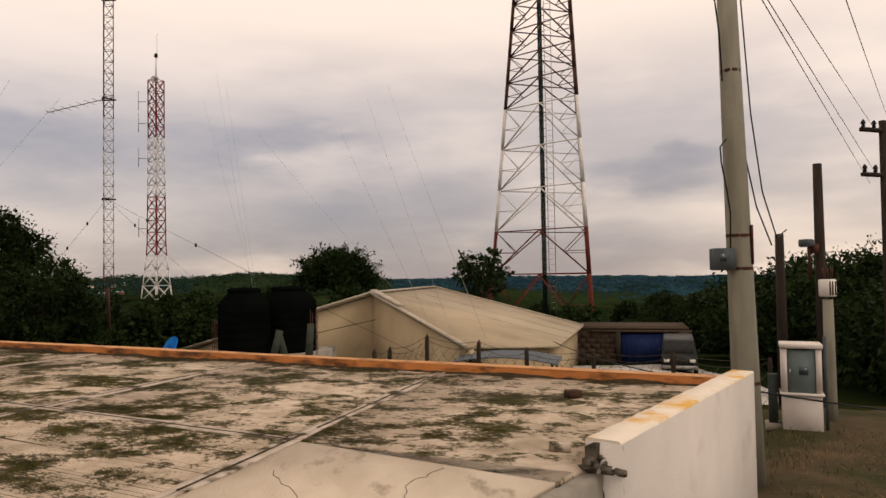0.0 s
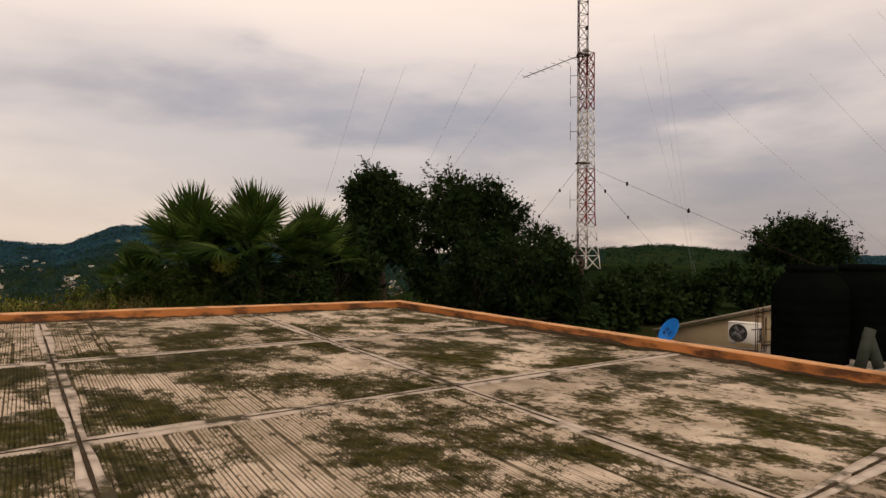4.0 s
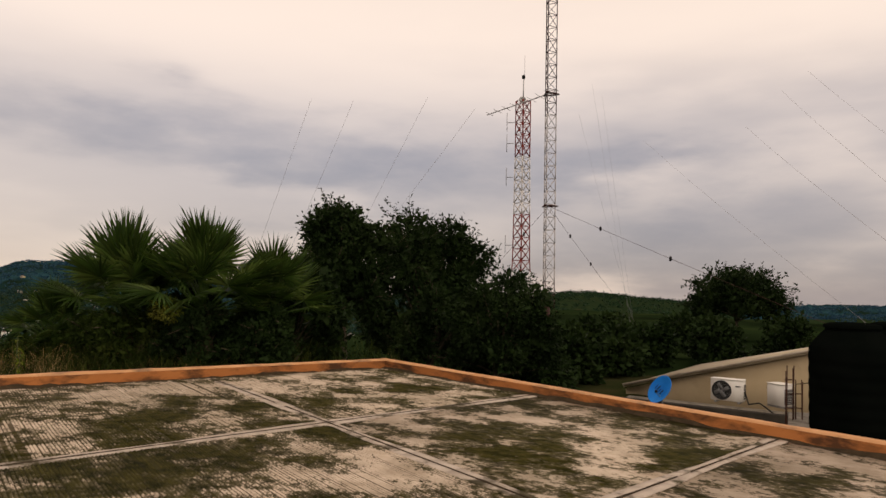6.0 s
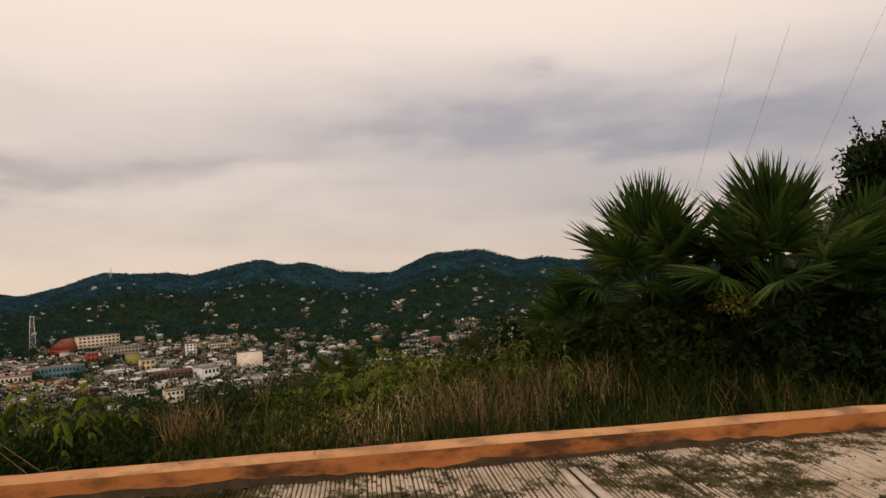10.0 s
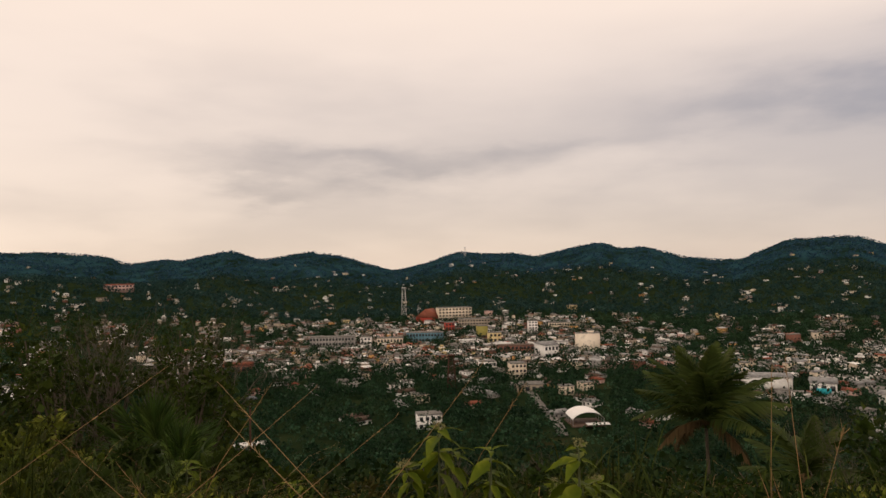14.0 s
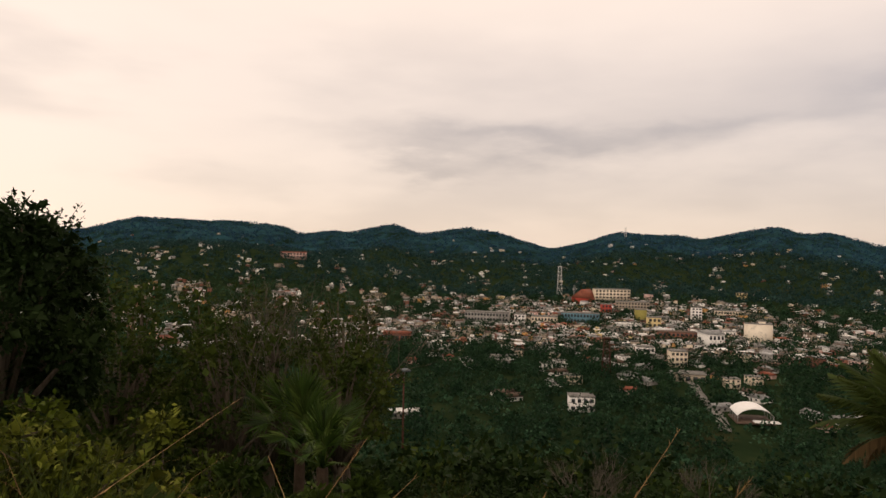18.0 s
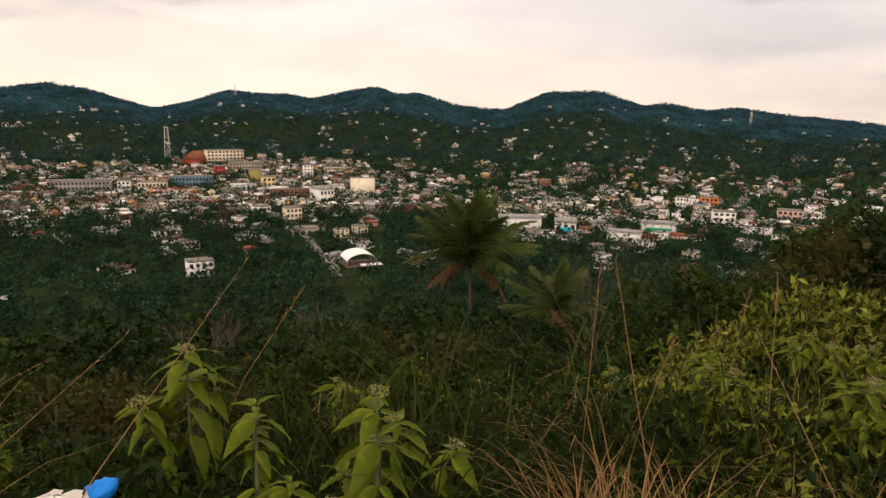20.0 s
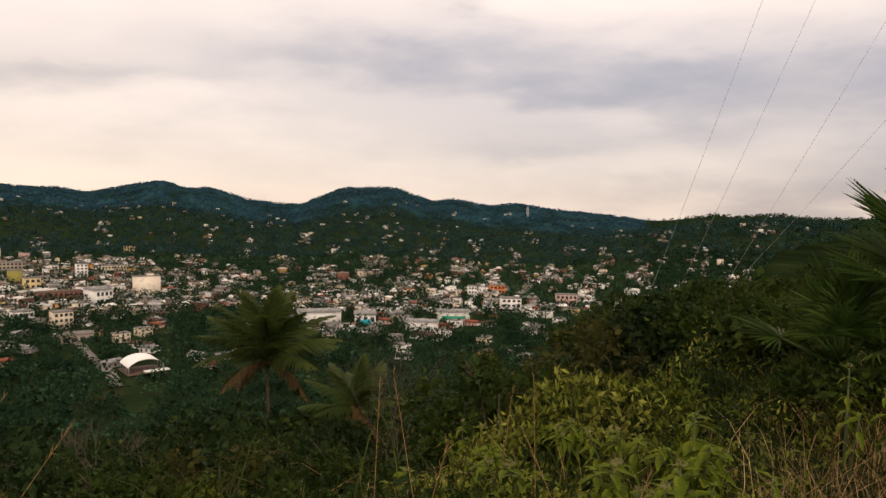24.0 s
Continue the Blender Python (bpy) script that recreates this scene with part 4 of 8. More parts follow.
def wire(name, label, pts, radius, mat, sag=0.0, cat="cable", group=""):
    """One hanging wire, through its end points, with sag in metres."""
    (x0, y0, z0), (x1, y1, z1) = pts
    path = []
    for k in range(13):
        f = k / 12
        path.append((x0 + (x1 - x0) * f, y0 + (y1 - y0) * f, z0 + (z1 - z0) * f - sag * 4 * f * (1 - f)))
    return tagged(part(name, Shape().tube(path, radius, 5, caps=False), mat), label, cat, group)


M["feeder"] = material("dark_green_feeder", [(0.012, 0.026, 0.022), (0.02, 0.04, 0.034)], 0.5, 5, 3)
M["mast_dark"] = material("mast_dark_oxide", [(0.035, 0.018, 0.016), (0.06, 0.03, 0.026)], 0.6, 5, 4)
M["stay"] = material("weathered_stay_wire", [(0.20, 0.195, 0.20), (0.30, 0.29, 0.30)], 0.6, 5, 2)
M["mast_pale"] = material("mast_pale_paint", [(0.34, 0.31, 0.29), (0.46, 0.43, 0.41)], 0.55, 5, 4)
self_supporting_tower()
red_white_tower()
mx, my = guyed_mast()
for ex, ey, top in [(3.4, 14.9, 4.05), (-11.0, 39.5, 4.05), (-21.0, 31.0, 4.05)]:
    ez = float(ground_z(ex, ey))
    g = wire("guy_wire", "thin steel guy wire with egg insulators", ((mx, my, top), (ex, ey, ez)), 0.005, M["mast_dark"], 0.1, "guy wire", "mast guys")
    for f in (0.13, 0.27):
        p = (mx + (ex - mx) * f, my + (ey - my) * f, top + (ez - top) * f - 0.1 * 4 * f * (1 - f))
        part("insulator", Shape().lathe([(0.005, -0.07), (0.035, -0.045), (0.04, 0), (0.035, 0.045), (0.005, 0.07)], 8, p), M["cable"], g)


def bearing(heading, tilt, distance, eye=(0.0, 0.0, 1.24)):
    w = math.radians(heading)
    return (eye[0] - math.sin(w) * distance, eye[1] + math.cos(w) * distance, eye[2] + distance * math.tan(math.radians(tilt)))


# long stays of masts that stand beyond the yard
for low, high in [(bearing(-3.48, -5.74, 18), bearing(4.48, 15.37, 55)), (bearing(-0.65, -5.24, 19), bearing(6.16, 14.23, 55)), (bearing(1.15, -4.5, 20.5), bearing(8.53, 11.94, 55)), (bearing(3.5, -2.2, 36), bearing(15.15, 11.32, 60)),
                  (bearing(15.3, -3.0, 70), bearing(18.27, 15.73, 72)), (bearing(15.1, -3.0, 70), bearing(17.54, 14.92, 72)), (bearing(15.0, -3.0, 70), bearing(19.27, 13.53, 72))]:
    wire("stay_wire", "long pale stay wire slanting down into the yard", (low, high), 0.006, M["stay"], 0.2, "guy wire", "stays over the yard")
for (x0, y0, z0), (x1, y1, z1) in [((-28.8, 28.8, 1.5), (-26.6, 30.0, 9.3)), ((-28.2, 30.3, 1.5), (-25.4, 31.7, 9.5)), ((-28.2, 34.8, 1.5), (-24.0, 36.5, 10.6)), ((-26.2, 33.0, 1.5), (-20.6, 35.0, 9.4))]:
    f0, f1 = -0.6, 1.15
    wire("stay_wire", "thin stay wire rising behind the palms", ((x0 + (x1 - x0) * f0, y0 + (y1 - y0) * f0, z0 + (z1 - z0) * f0), (x0 + (x1 - x0) * f1, y0 + (y1 - y0) * f1, z0 + (z1 - z0) * f1)), 0.006, M["stay"], 0.1, "guy wire", "stays behind the palms")


M["kerb"] = material("blackened_concrete", [(0.014, 0.012, 0.009), (0.040, 0.034, 0.026)], 0.95, 3, 8, bump=0.5, bump_scale=30)


# ---- the hall with the beige sheet roof ----
def build_hall():
    """A hipped sheet roof: a long slope to the right, a hip end to the front, low walls under both."""
    peak, far = np.array([-2.55, 24.0, 0.48]), np.array([-0.45, 32.3, 0.46])
    hip, near, end = np.array([0.55, 18.3, -0.82]), np.array([3.35, 20.2, -1.03]), np.array([6.2, 30.5, -1.32])
    left = np.array([-10.05, 25.9, -1.64])
    back = np.array([-8.6, 33.0, -1.5])
    hall = thing("hall", "low hall with beige walls under a beige sheet-metal roof", "building")
    def sheet(poly, label=""):
        poly = [np.array(p, float) for p in poly]
        m = len(poly)
        vs = poly + [p - (0, 0, 0.07) for p in poly]
        q = [(i, m + i, m + (i + 1) % m, (i + 1) % m) for i in range(m)]
        t = []
        for i in range(1, m - 1):
            t += [(0, i, i + 1), (m, m + i + 1, m + i)]
        return part("roof_slope", Shape().add(vs, q, t), M["beige"], hall, label)
    slope = sheet([peak, hip, near, end, far])
    sheet([peak, far, back, left])
    def seams(parent, a0, a1, b0, b1, n):
        for k in range(1, n):
            f = k / n
            p, q = np.array(a0) + (np.array(a1) - np.array(a0)) * f, np.array(b0) + (np.array(b1) - np.array(b0)) * f
            part("seam", Shape().beam(p + (0, 0, 0.012), q + (0, 0, 0.012), 0.03, 0.008), M["beige"], parent)
    seams(slope, peak, far, near, end, 4)
    for a, b, w in ((peak, hip, 0.15), (peak, far, 0.2), (far, end, 0.12), (peak, left, 0.12)):
        part("edge_trim", Shape().beam(a + (0, 0, 0.03), b + (0, 0, 0.03), w, 0.07), M["trim"], hall, "pale folded metal trim")
    part("loose_flashing", Shape().beam(peak + (0.1, -0.2, 0.12), peak + (hip - peak) * 0.34 + (0.12, 0, 0.10), 0.24, 0.03), M["trim"], hall, "loose bent flashing sheet")
    low = -3.4
    def wall(p, q, drop_p, drop_q, label=""):
        n = np.array([-(q - p)[1], (q - p)[0]])
        n = n / np.linalg.norm(n) * 0.15
        vs = [(p[0], p[1], low), (q[0], q[1], low), (q[0], q[1], q[2] - drop_q), (p[0], p[1], p[2] - drop_p)]
        vs += [(x + n[0], y + n[1], z) for x, y, z in vs]
        part("wall", Shape().add(vs, [(0, 1, 2, 3), (7, 6, 5, 4), (0, 4, 5, 1), (1, 5, 6, 2), (2, 6, 7, 3), (3, 7, 4, 0)]), M["beige_wall"], hall, label)
    inset = np.array([0.05, 0.12, 0])
    wall(left + inset, peak + inset, 0.09, 0.09, "beige rendered end wall")
    wall(peak + (0.045, 0.11, 0), hip + (0.12, 0.05, 0), 0.09, 0.09)
    wall(near + (-0.3, 0.2, 0), end + (-0.3, -0.2, 0), 0.12, 0.12)
    wall(hip + (0.1, 0.1, 0), near + (-0.3, 0.2, 0), 0.12, 0.12)
    wall(end + (-0.3, -0.2, 0), far + (0, -0.2, 0), 0.12, 0.12)
    wall(far + (0, -0.2, 0), back + (0.2, -0.2, 0), 0.12, 0.12)
    wall(back + (0.2, -0.2, 0), left + (0.2, 0.1, 0), 0.12, 0.12)
    part("joint_line", Shape().beam(peak * 0.55 + left * 0.45 + (0.0, -0.05, -0.75), peak + (0.2, -0.4, -0.9), 0.012, 0.02), M["kerb"], hall)


build_hall()


# ---- the annex roof with its dish and air conditioners ----
def build_annex():
    annex = thing("annex", "low flat-roofed annex with a dark kerb wall", "building")
    p = [(-9.6, 19.6), (-5.0, 20.7), (-4.4, 24.0), (-9.6, 24.6)]
    part("body", Shape().slab(p, -3.2, -1.75), M["concrete"], annex)
    d = Shape()
    d.slab([(-9.75, 19.35), (-5.0, 20.5), (-5.0, 20.8), (-9.75, 19.65)], -3.2, lambda x, y: -1.06 - 0.055 * (x + 9.75))
    part("kerb_wall", d, M["kerb"], annex, "blackened concrete kerb wall")


def condenser(x, y, z, turn, w=0.80, h=0.54, dep=0.30, fan=True):
    t = thing("air_conditioner", "white outdoor air-conditioner unit on the annex roof", "air conditioner", pose(x, y, z, 0, 0, turn), "air conditioners")
    part("case", Shape().box(0, 0, h / 2 + 0.05, w, dep, h, bevel=0.02), M["ac_white"], t)
    part("lid", Shape().box(0, 0, h + 0.062, w + 0.02, dep + 0.02, 0.025, bevel=0.008), M["ac_white"], t)
    for s in (-1, 1):
        part("foot", Shape().box(s * w * 0.35, 0, 0.025, 0.06, dep + 0.06, 0.05), M["steel"], t)
    if not fan:
        for k in range(9):
            part("louvre", Shape().box(0, -dep / 2 - 0.006, 0.12 + k * (h - 0.14) / 9, w * 0.86, 0.012, 0.025), M["ac_dark"], t)
        return t
    fx, fz, fr = -w * 0.16, h * 0.5 + 0.05, h * 0.40
    ring = part("fan_ring", Shape().lathe([(0.02, 0.0), (fr, 0.0), (fr + 0.012, 0.018), (fr + 0.03, 0.012), (fr + 0.03, -0.01), (fr, -0.008)], 28), M["ac_dark"], t, "dark round fan opening")
    ring.matrix_basis = pose(fx, -dep / 2 - 0.004, fz, 90)
    for k in range(4):
        b = part("fan_blade", Shape().box(fr * 0.48, 0, 0.0, fr * 0.8, fr * 0.42, 0.01, 0.25), M["ac_grey"], ring)
        b.matrix_basis = pose(0, 0, 0.012, 0, 0, 90 * k + 20)
    for k in range(5):
        g = Shape()
        n = 28
        r = fr * (0.25 + 0.18 * k)
        g.tube([(r * math.cos(2 * math.pi * i / n), r * math.sin(2 * math.pi * i / n), 0.03) for i in range(n + 1)], 0.003, 4, caps=False)
        part("grille_ring", g, M["ac_grey"], ring)
    for k in range(7):
        part("louvre", Shape().box(w / 2 + 0.006, 0, 0.14 + k * (h - 0.16) / 7, 0.012, dep * 0.8, 0.03), M["ac_dark"], t)
    part("maker_plate", Shape().box(w * 0.34, -dep / 2 - 0.003, h * 0.82, 0.12, 0.006, 0.03), M["ac_grey"], t)
    return t


M["ac_white"] = material("off_white_enamel", [(0.62, 0.59, 0.54), (0.70, 0.67, 0.62)], 0.4, 2, 4, stains=(0.48, 0.44, 0.38), stain_scale=2.5, stain_range=(0.58, 0.75))
M["ac_dark"] = material("dark_grille", [(0.015, 0.015, 0.016), (0.03, 0.03, 0.03)], 0.6, 6, 3)
M["ac_grey"] = material("grey_plastic", [(0.12, 0.12, 0.12), (0.17, 0.17, 0.165)], 0.5, 6, 3)
M["dish_blue"] = material("bright_blue_dish", [(0.012, 0.17, 0.62), (0.02, 0.22, 0.70)], 0.4, 2, 4)
build_annex()
condenser(-6.76, 23.2, -1.5, -8)
condenser(-5.53, 23.0, -1.48, 48, 0.36, 0.52, 0.5, False)
hose = tagged(part("hose", Shape().tube([(-6.35, 23.05, -1.2), (-6.25, 22.8, -1.45), (-6.0, 22.7, -1.38), (-5.85, 22.8, -1.5), (-5.6, 22.8, -1.7)], 0.02, 6), M["cable"]), "black looped refrigerant hose between the air conditioners", "hose")


def satellite_dish():
    t = thing("satellite_dish", "bright blue oval satellite dish with dark printed marks", "satellite dish", pose(-7.85, 19.75, -1.12, 0, 0, 0))
    bowl = Shape().lathe([(0.01, 0.0), (0.20, 0.018), (0.36, 0.055), (0.47, 0.10), (0.475, 0.115), (0.46, 0.112), (0.35, 0.066), (0.2, 0.03), (0.01, 0.012)], 32)
    b = part("reflector", bowl, M["dish_blue"], t, smooth=True)
    b.matrix_basis = pose(0, 0, 0.36, 62, 34, -52) @ Matrix.Diagonal((0.86, 1.05, 1, 1))
    t.scale = (0.7, 0.7, 0.7)
    for k in range(4):
        bar = part("logo_bar", Shape().box(-0.17 + 0.115 * k, -0.02 + 0.03 * (k % 2), 0.125, 0.05, 0.16, 0.004), M["cable"] if k % 2 else M["dish_mark"], b)
    part("feed_arm", Shape().tube([(0, 0, 0.1), (-0.1, -0.45, 0.35)], 0.014, 6), M["steel"], t)
    part("feed_head", Shape().box(-0.1, -0.46, 0.38, 0.08, 0.1, 0.08, 0.2, 0.01), M["ac_dark"], t)
    part("mount_pole", Shape().tube([(0, 0.08, -0.55), (0, 0.06, 0.4)], 0.03, 8), M["steel"], t)


M["dish_mark"] = material("dark_blue_print", [(0.01, 0.05, 0.25), (0.012, 0.06, 0.28)], 0.5, 2, 2)
satellite_dish()


# ---- black water tanks ----
def water_tank(x, y, z, d=1.36):
    t = thing("water_tank", "large black ribbed plastic water tank with a domed lid", "water tank", pose(x, y, z), "water tanks")
    r = d / 2
    prof = [(0.02, 0.0), (r, 0.0)]
    zz = 0.05
    while zz < 1.45:
        prof += [(r, zz), (r + 0.007, zz + 0.03), (r + 0.007, zz + 0.13), (r, zz + 0.16)]
        zz += 0.24
    prof += [(r, 1.52), (r * 0.93, 1.6), (r * 0.70, 1.80), (r * 0.60, 1.86)]
    k = 0.775
    for name, line, label in (("body", prof, ""), ("neck", [(r * 0.62, 1.84), (r * 0.62, 1.91), (r * 0.60, 1.91)], ""),
                              ("lid", [(r * 0.66, 1.89), (r * 0.66, 1.95), (r * 0.5, 1.985), (0.02, 2.0)], "screw lid")):
        part(name, Shape().lathe([(a, b * k) for a, b in line], 36), M["tank"], t, label)
    return t


M["old_board"] = material("dark_weathered_board", [(0.030, 0.036, 0.028), (0.060, 0.066, 0.052)], 0.9, 6, 6, bump=0.4, bump_scale=20)
stand = thing("tank_stand", "rough concrete slab that carries the water tanks", "platform")
part("slab", Shape().slab([(-5.3, 14.5), (-2.75, 15.3), (-2.75, 17.4), (-5.3, 16.6)], -3.0, -0.62), M["concrete"], stand)
water_tank(-4.46, 15.3, -0.62, 1.12)
water_tank(-3.72, 16.42, -0.62, 1.3)
for k, (x, y, top) in enumerate([(-3.0, 15.5, 0.42), (-5.35, 15.75, 0.22), (-5.22, 15.85, 0.1), (-4.98, 15.7, 0.45)]):
    bars = thing("rebar_column", "upright rusty reinforcing bars left standing", "rebar", pose(x, y, -1.7), "starter bars")
    for i, (ox, oy) in enumerate(((0, 0), (0.1, 0.02), (0.02, 0.11), (0.11, 0.1))):
        part("bar", Shape().tube([(ox, oy, 0), (ox + rnd.uniform(-.03, .03), oy, top + 1.7 - rnd.uniform(0, 0.15))], 0.008, 5), M["rust"], bars)
    for z in np.arange(0.15, top + 1.5, 0.22):
        part("stirrup", Shape().beam((0, 0, z), (0.1, 0.02, z), 0.008).beam((0.1, 0.02, z), (0.11, 0.1, z), 0.008).beam((0.11, 0.1, z), (0.02, 0.11, z), 0.008), M["rust"], bars)
for k, (x, y, h, lean) in enumerate([(-3.75, 14.98, 0.62, 14), (-3.5, 15.06, 0.55, -16), (-3.02, 15.26, 0.72, 4)]):
    board = tagged(part("board", Shape().box(0, 0, h / 2, 0.16, 0.04, h, bevel=0.008), M["old_board"]), "weathered grey board leaning on the tank", "board", "leaning boards")
    board.matrix_basis = pose(x, y, -0.62, -8, lean, 10)


# ---- wire fence behind the back parapet ----
def build_fence():
    fence = thing("wire_fence", "sagging chain-link and barbed-wire fence on rough wooden posts", "fence")
    posts = [(-7.4, 17.2, -0.75), (-1.6, 15.6, -0.52), (-1.28, 16.0, -0.52), (-0.43, 16.9, -0.33), (0.83, 16.6, -0.46), (1.95, 16.3, -0.62), (3.5, 16.1, -0.66), (5.2, 15.6, -0.7), (7.2, 15.2, -0.8)]
    for x, y, top in posts[1:]:
        z0 = float(ground_z(x, y)) - 0.1
        s = Shape().tube([(x + rnd.uniform(-.04, .04), y, z0), (x, y, top - 0.1), (x + 0.01, y, top)], [0.06, 0.052, 0.015], 7)
        part("post", s, M["rotten_wood"], fence)
    net = Shape()
    for (x0, y0, t0), (x1, y1, t1) in zip(posts[1:-1], posts[2:]):
        n = max(3, int(math.hypot(x1 - x0, y1 - y0) / 0.11))
        low = float(ground_z(x0, y0))
        rows = 11
        def node(i, j):
            f = i / n
            sag = 0.13 * math.sin(f * math.pi) * (j / rows)
            top = t0 + (t1 - t0) * f - 0.12 - sag
            return (x0 + (x1 - x0) * f, y0 + (y1 - y0) * f + 0.02 * math.sin(i * 1.7 + j), low + (top - low) * j / rows)
        for i in range(n):
            for j in range(4, rows):
                net.beam(node(i, j), node(i + 1, j + 1 if (i + j) % 2 == 0 else j - 1), 0.007)
    tagged(part("wire_net", net, M["wire"], fence, "rusty wire netting"), kind="stuff")
    for k in range(2):
        for (x0, y0, t0), (x1, y1, t1) in zip(posts[1:-1], posts[2:]):
            path = [(x0 + (x1 - x0) * f, y0 + (y1 - y0) * f, t0 + (t1 - t0) * f - 0.04 - 0.1 * k - (0.10 + 0.05 * k) * math.sin(f * math.pi)) for f in np.linspace(0, 1, 9)]
            part("barbed_strand", Shape().tube(path, 0.006, 4, caps=False), M["wire"], fence)


M["rotten_wood"] = material("dark_rotten_wood", [(0.025, 0.019, 0.014), (0.05, 0.038, 0.028)], 0.95, 7, 7, bump=0.5, bump_scale=25, stretch=(3, 3, 0.5))
M["wire"] = material("rusty_wire", [(0.06, 0.045, 0.035), (0.11, 0.09, 0.07)], 0.7, 9, 3, metal=0.4)
build_fence()


# ---- poles, meter pillar and overhead lines ----
def concrete_pole(x, y, z0, top, r0, r1, label, lean=(0, 0)):
    t = thing("utility_pole", label, "utility pole", pose(x, y, z0))
    h = top - z0
    part("shaft", Shape().tube([(lean[0] * f, lean[1] * f, h * f) for f in (0, 0.3, 0.6, 1)], [r0, r0 + (r1 - r0) * 0.3, r0 + (r1 - r0) * 0.6, r1], 8), M["pole"], t)
    return t


def service_pole():
    x, y = 3.86, 8.75
    z0 = float(ground_z(x, y)) - 0.1
    t = concrete_pole(x, y, z0, 5.35, 0.185, 0.115, "pale concrete pole with a meter box and drooping cables", (-0.12, 0.05))
    h = lambda z: z - z0
    def axis(z):
        f = h(z) / h(5.35)
        return -0.12 * f, 0.05 * f
    for z in (5.2, 4.95, 3.75, 1.62, 1.2, -0.25):
        ax, ay = axis(z)
        part("steel_band", Shape().lathe([(0.19 - 0.012 * h(z), -0.02), (0.195 - 0.012 * h(z), 0.0), (0.19 - 0.012 * h(z), 0.02)], 18, (ax, ay, h(z))), M["rust"], t)
    ax, ay = axis(1.35)
    b = part("meter_box", Shape().box(ax - 0.26, ay - 0.1, h(1.32), 0.24, 0.2, 0.28, 0.2, 0.015), M["meter_grey"], t, "dark meter box with a glazed dial")
    part("dial", Shape().box(ax - 0.30, ay - 0.21, h(1.34), 0.09, 0.02, 0.1, 0.2, 0.004), M["meter_glass"], b)
    ax, ay = axis(1.5)
    part("rust_strip", Shape().box(ax + 0.12, ay - 0.08, h(1.5), 0.02, 0.1, 0.5), M["rust"], t)
    for k, z in enumerate((4.75, 5.05, 4.9)):
        ax, ay = axis(z)
        i = part("insulator", Shape().lathe([(0.01, -0.07), (0.05, -0.06), (0.03, -0.02), (0.055, 0.0), (0.03, 0.03), (0.05, 0.06), (0.01, 0.07)], 10, (ax + 0.19, ay - 0.05, h(z))), M["cable"], t)
    part("crossbar", Shape().beam((-0.75, 0.05, h(5.28)), (0.05, 0.1, h(5.28)), 0.05), M["steel"], t)
    # cables that run down the pole
    a = axis
    runs = [[(-0.62, -0.2, 5.6), (-0.33, -0.12, 4.6), (-0.28, -0.1, 4.2), (-0.25, -0.08, 3.6)],
            [(-0.22, -0.08, 2.85), (-0.31, -0.1, 2.75), (-0.30, -0.1, 2.55), (-0.25, -0.12, 2.2), (-0.22, -0.14, 1.9), (-0.24, -0.16, 1.46)],
            [(0.05, 0.0, 4.7), (0.16, 0.05, 3.2), (0.35, 0.2, 2.2), (0.62, 0.4, 1.6), (0.9, 0.7, 1.72)],
            [(0.0, 0.0, 2.9), (0.22, 0.1, 2.0), (0.5, 0.3, 1.5)]]
    for run in runs:
        part("drop_cable", Shape().tube([(px, py, h(pz)) for px, py, pz in run], 0.010, 6), M["cable"], t)


def meter_pillar():
    x, y = 5.83, 11.25
    z0 = float(ground_z(x, y)) - 0.05
    t = thing("meter_pillar", "white masonry meter pillar with a grey steel cabinet", "meter cabinet", pose(x, y, z0, 0, 0, -24))
    part("pillar", Shape().box(0, 0, 0.30, 0.58, 0.42, 0.62, bevel=0.01), M["white_wall"], t)
    for s in (-1, 1):
        part("jamb", Shape().box(s * 0.25, 0, 0.99, 0.085, 0.42, 0.74), M["white_wall"], t)
    part("back", Shape().box(0, 0.16, 0.99, 0.43, 0.08, 0.74), M["white_wall"], t)
    part("sill", Shape().box(0, -0.02, 0.625, 0.64, 0.48, 0.04, bevel=0.008), M["white_wall"], t)
    part("lintel", Shape().box(0, -0.01, 1.40, 0.62, 0.46, 0.08, bevel=0.012), M["white_wall"], t, "capping with flaking edge")
    c = part("cabinet", Shape().box(0, -0.02, 0.99, 0.41, 0.3, 0.70, bevel=0.012), M["cab_green"], t, "grey-green steel cabinet")
    part("door", Shape().box(0, -0.18, 0.99, 0.38, 0.02, 0.66, bevel=0.006), M["cab_green"], c)
    part("meter_window", Shape().box(0.03, -0.195, 1.0, 0.13, 0.012, 0.13), M["meter_glass"], c)
    part("latch", Shape().box(-0.165, -0.2, 0.98, 0.02, 0.02, 0.09), M["steel"], c)
    part("conduit", Shape().tube([(0.36, 0.0, 0.0), (0.36, 0.0, 1.55)], 0.028, 8), M["meter_grey"], t)
    part("side_box", Shape().box(-0.42, 0.05, 0.5, 0.14, 0.2, 0.8), M["cab_dark"], t)
    part("foot", Shape().box(-0.42, 0.02, 0.05, 0.26, 0.3, 0.12), M["concrete"], t)


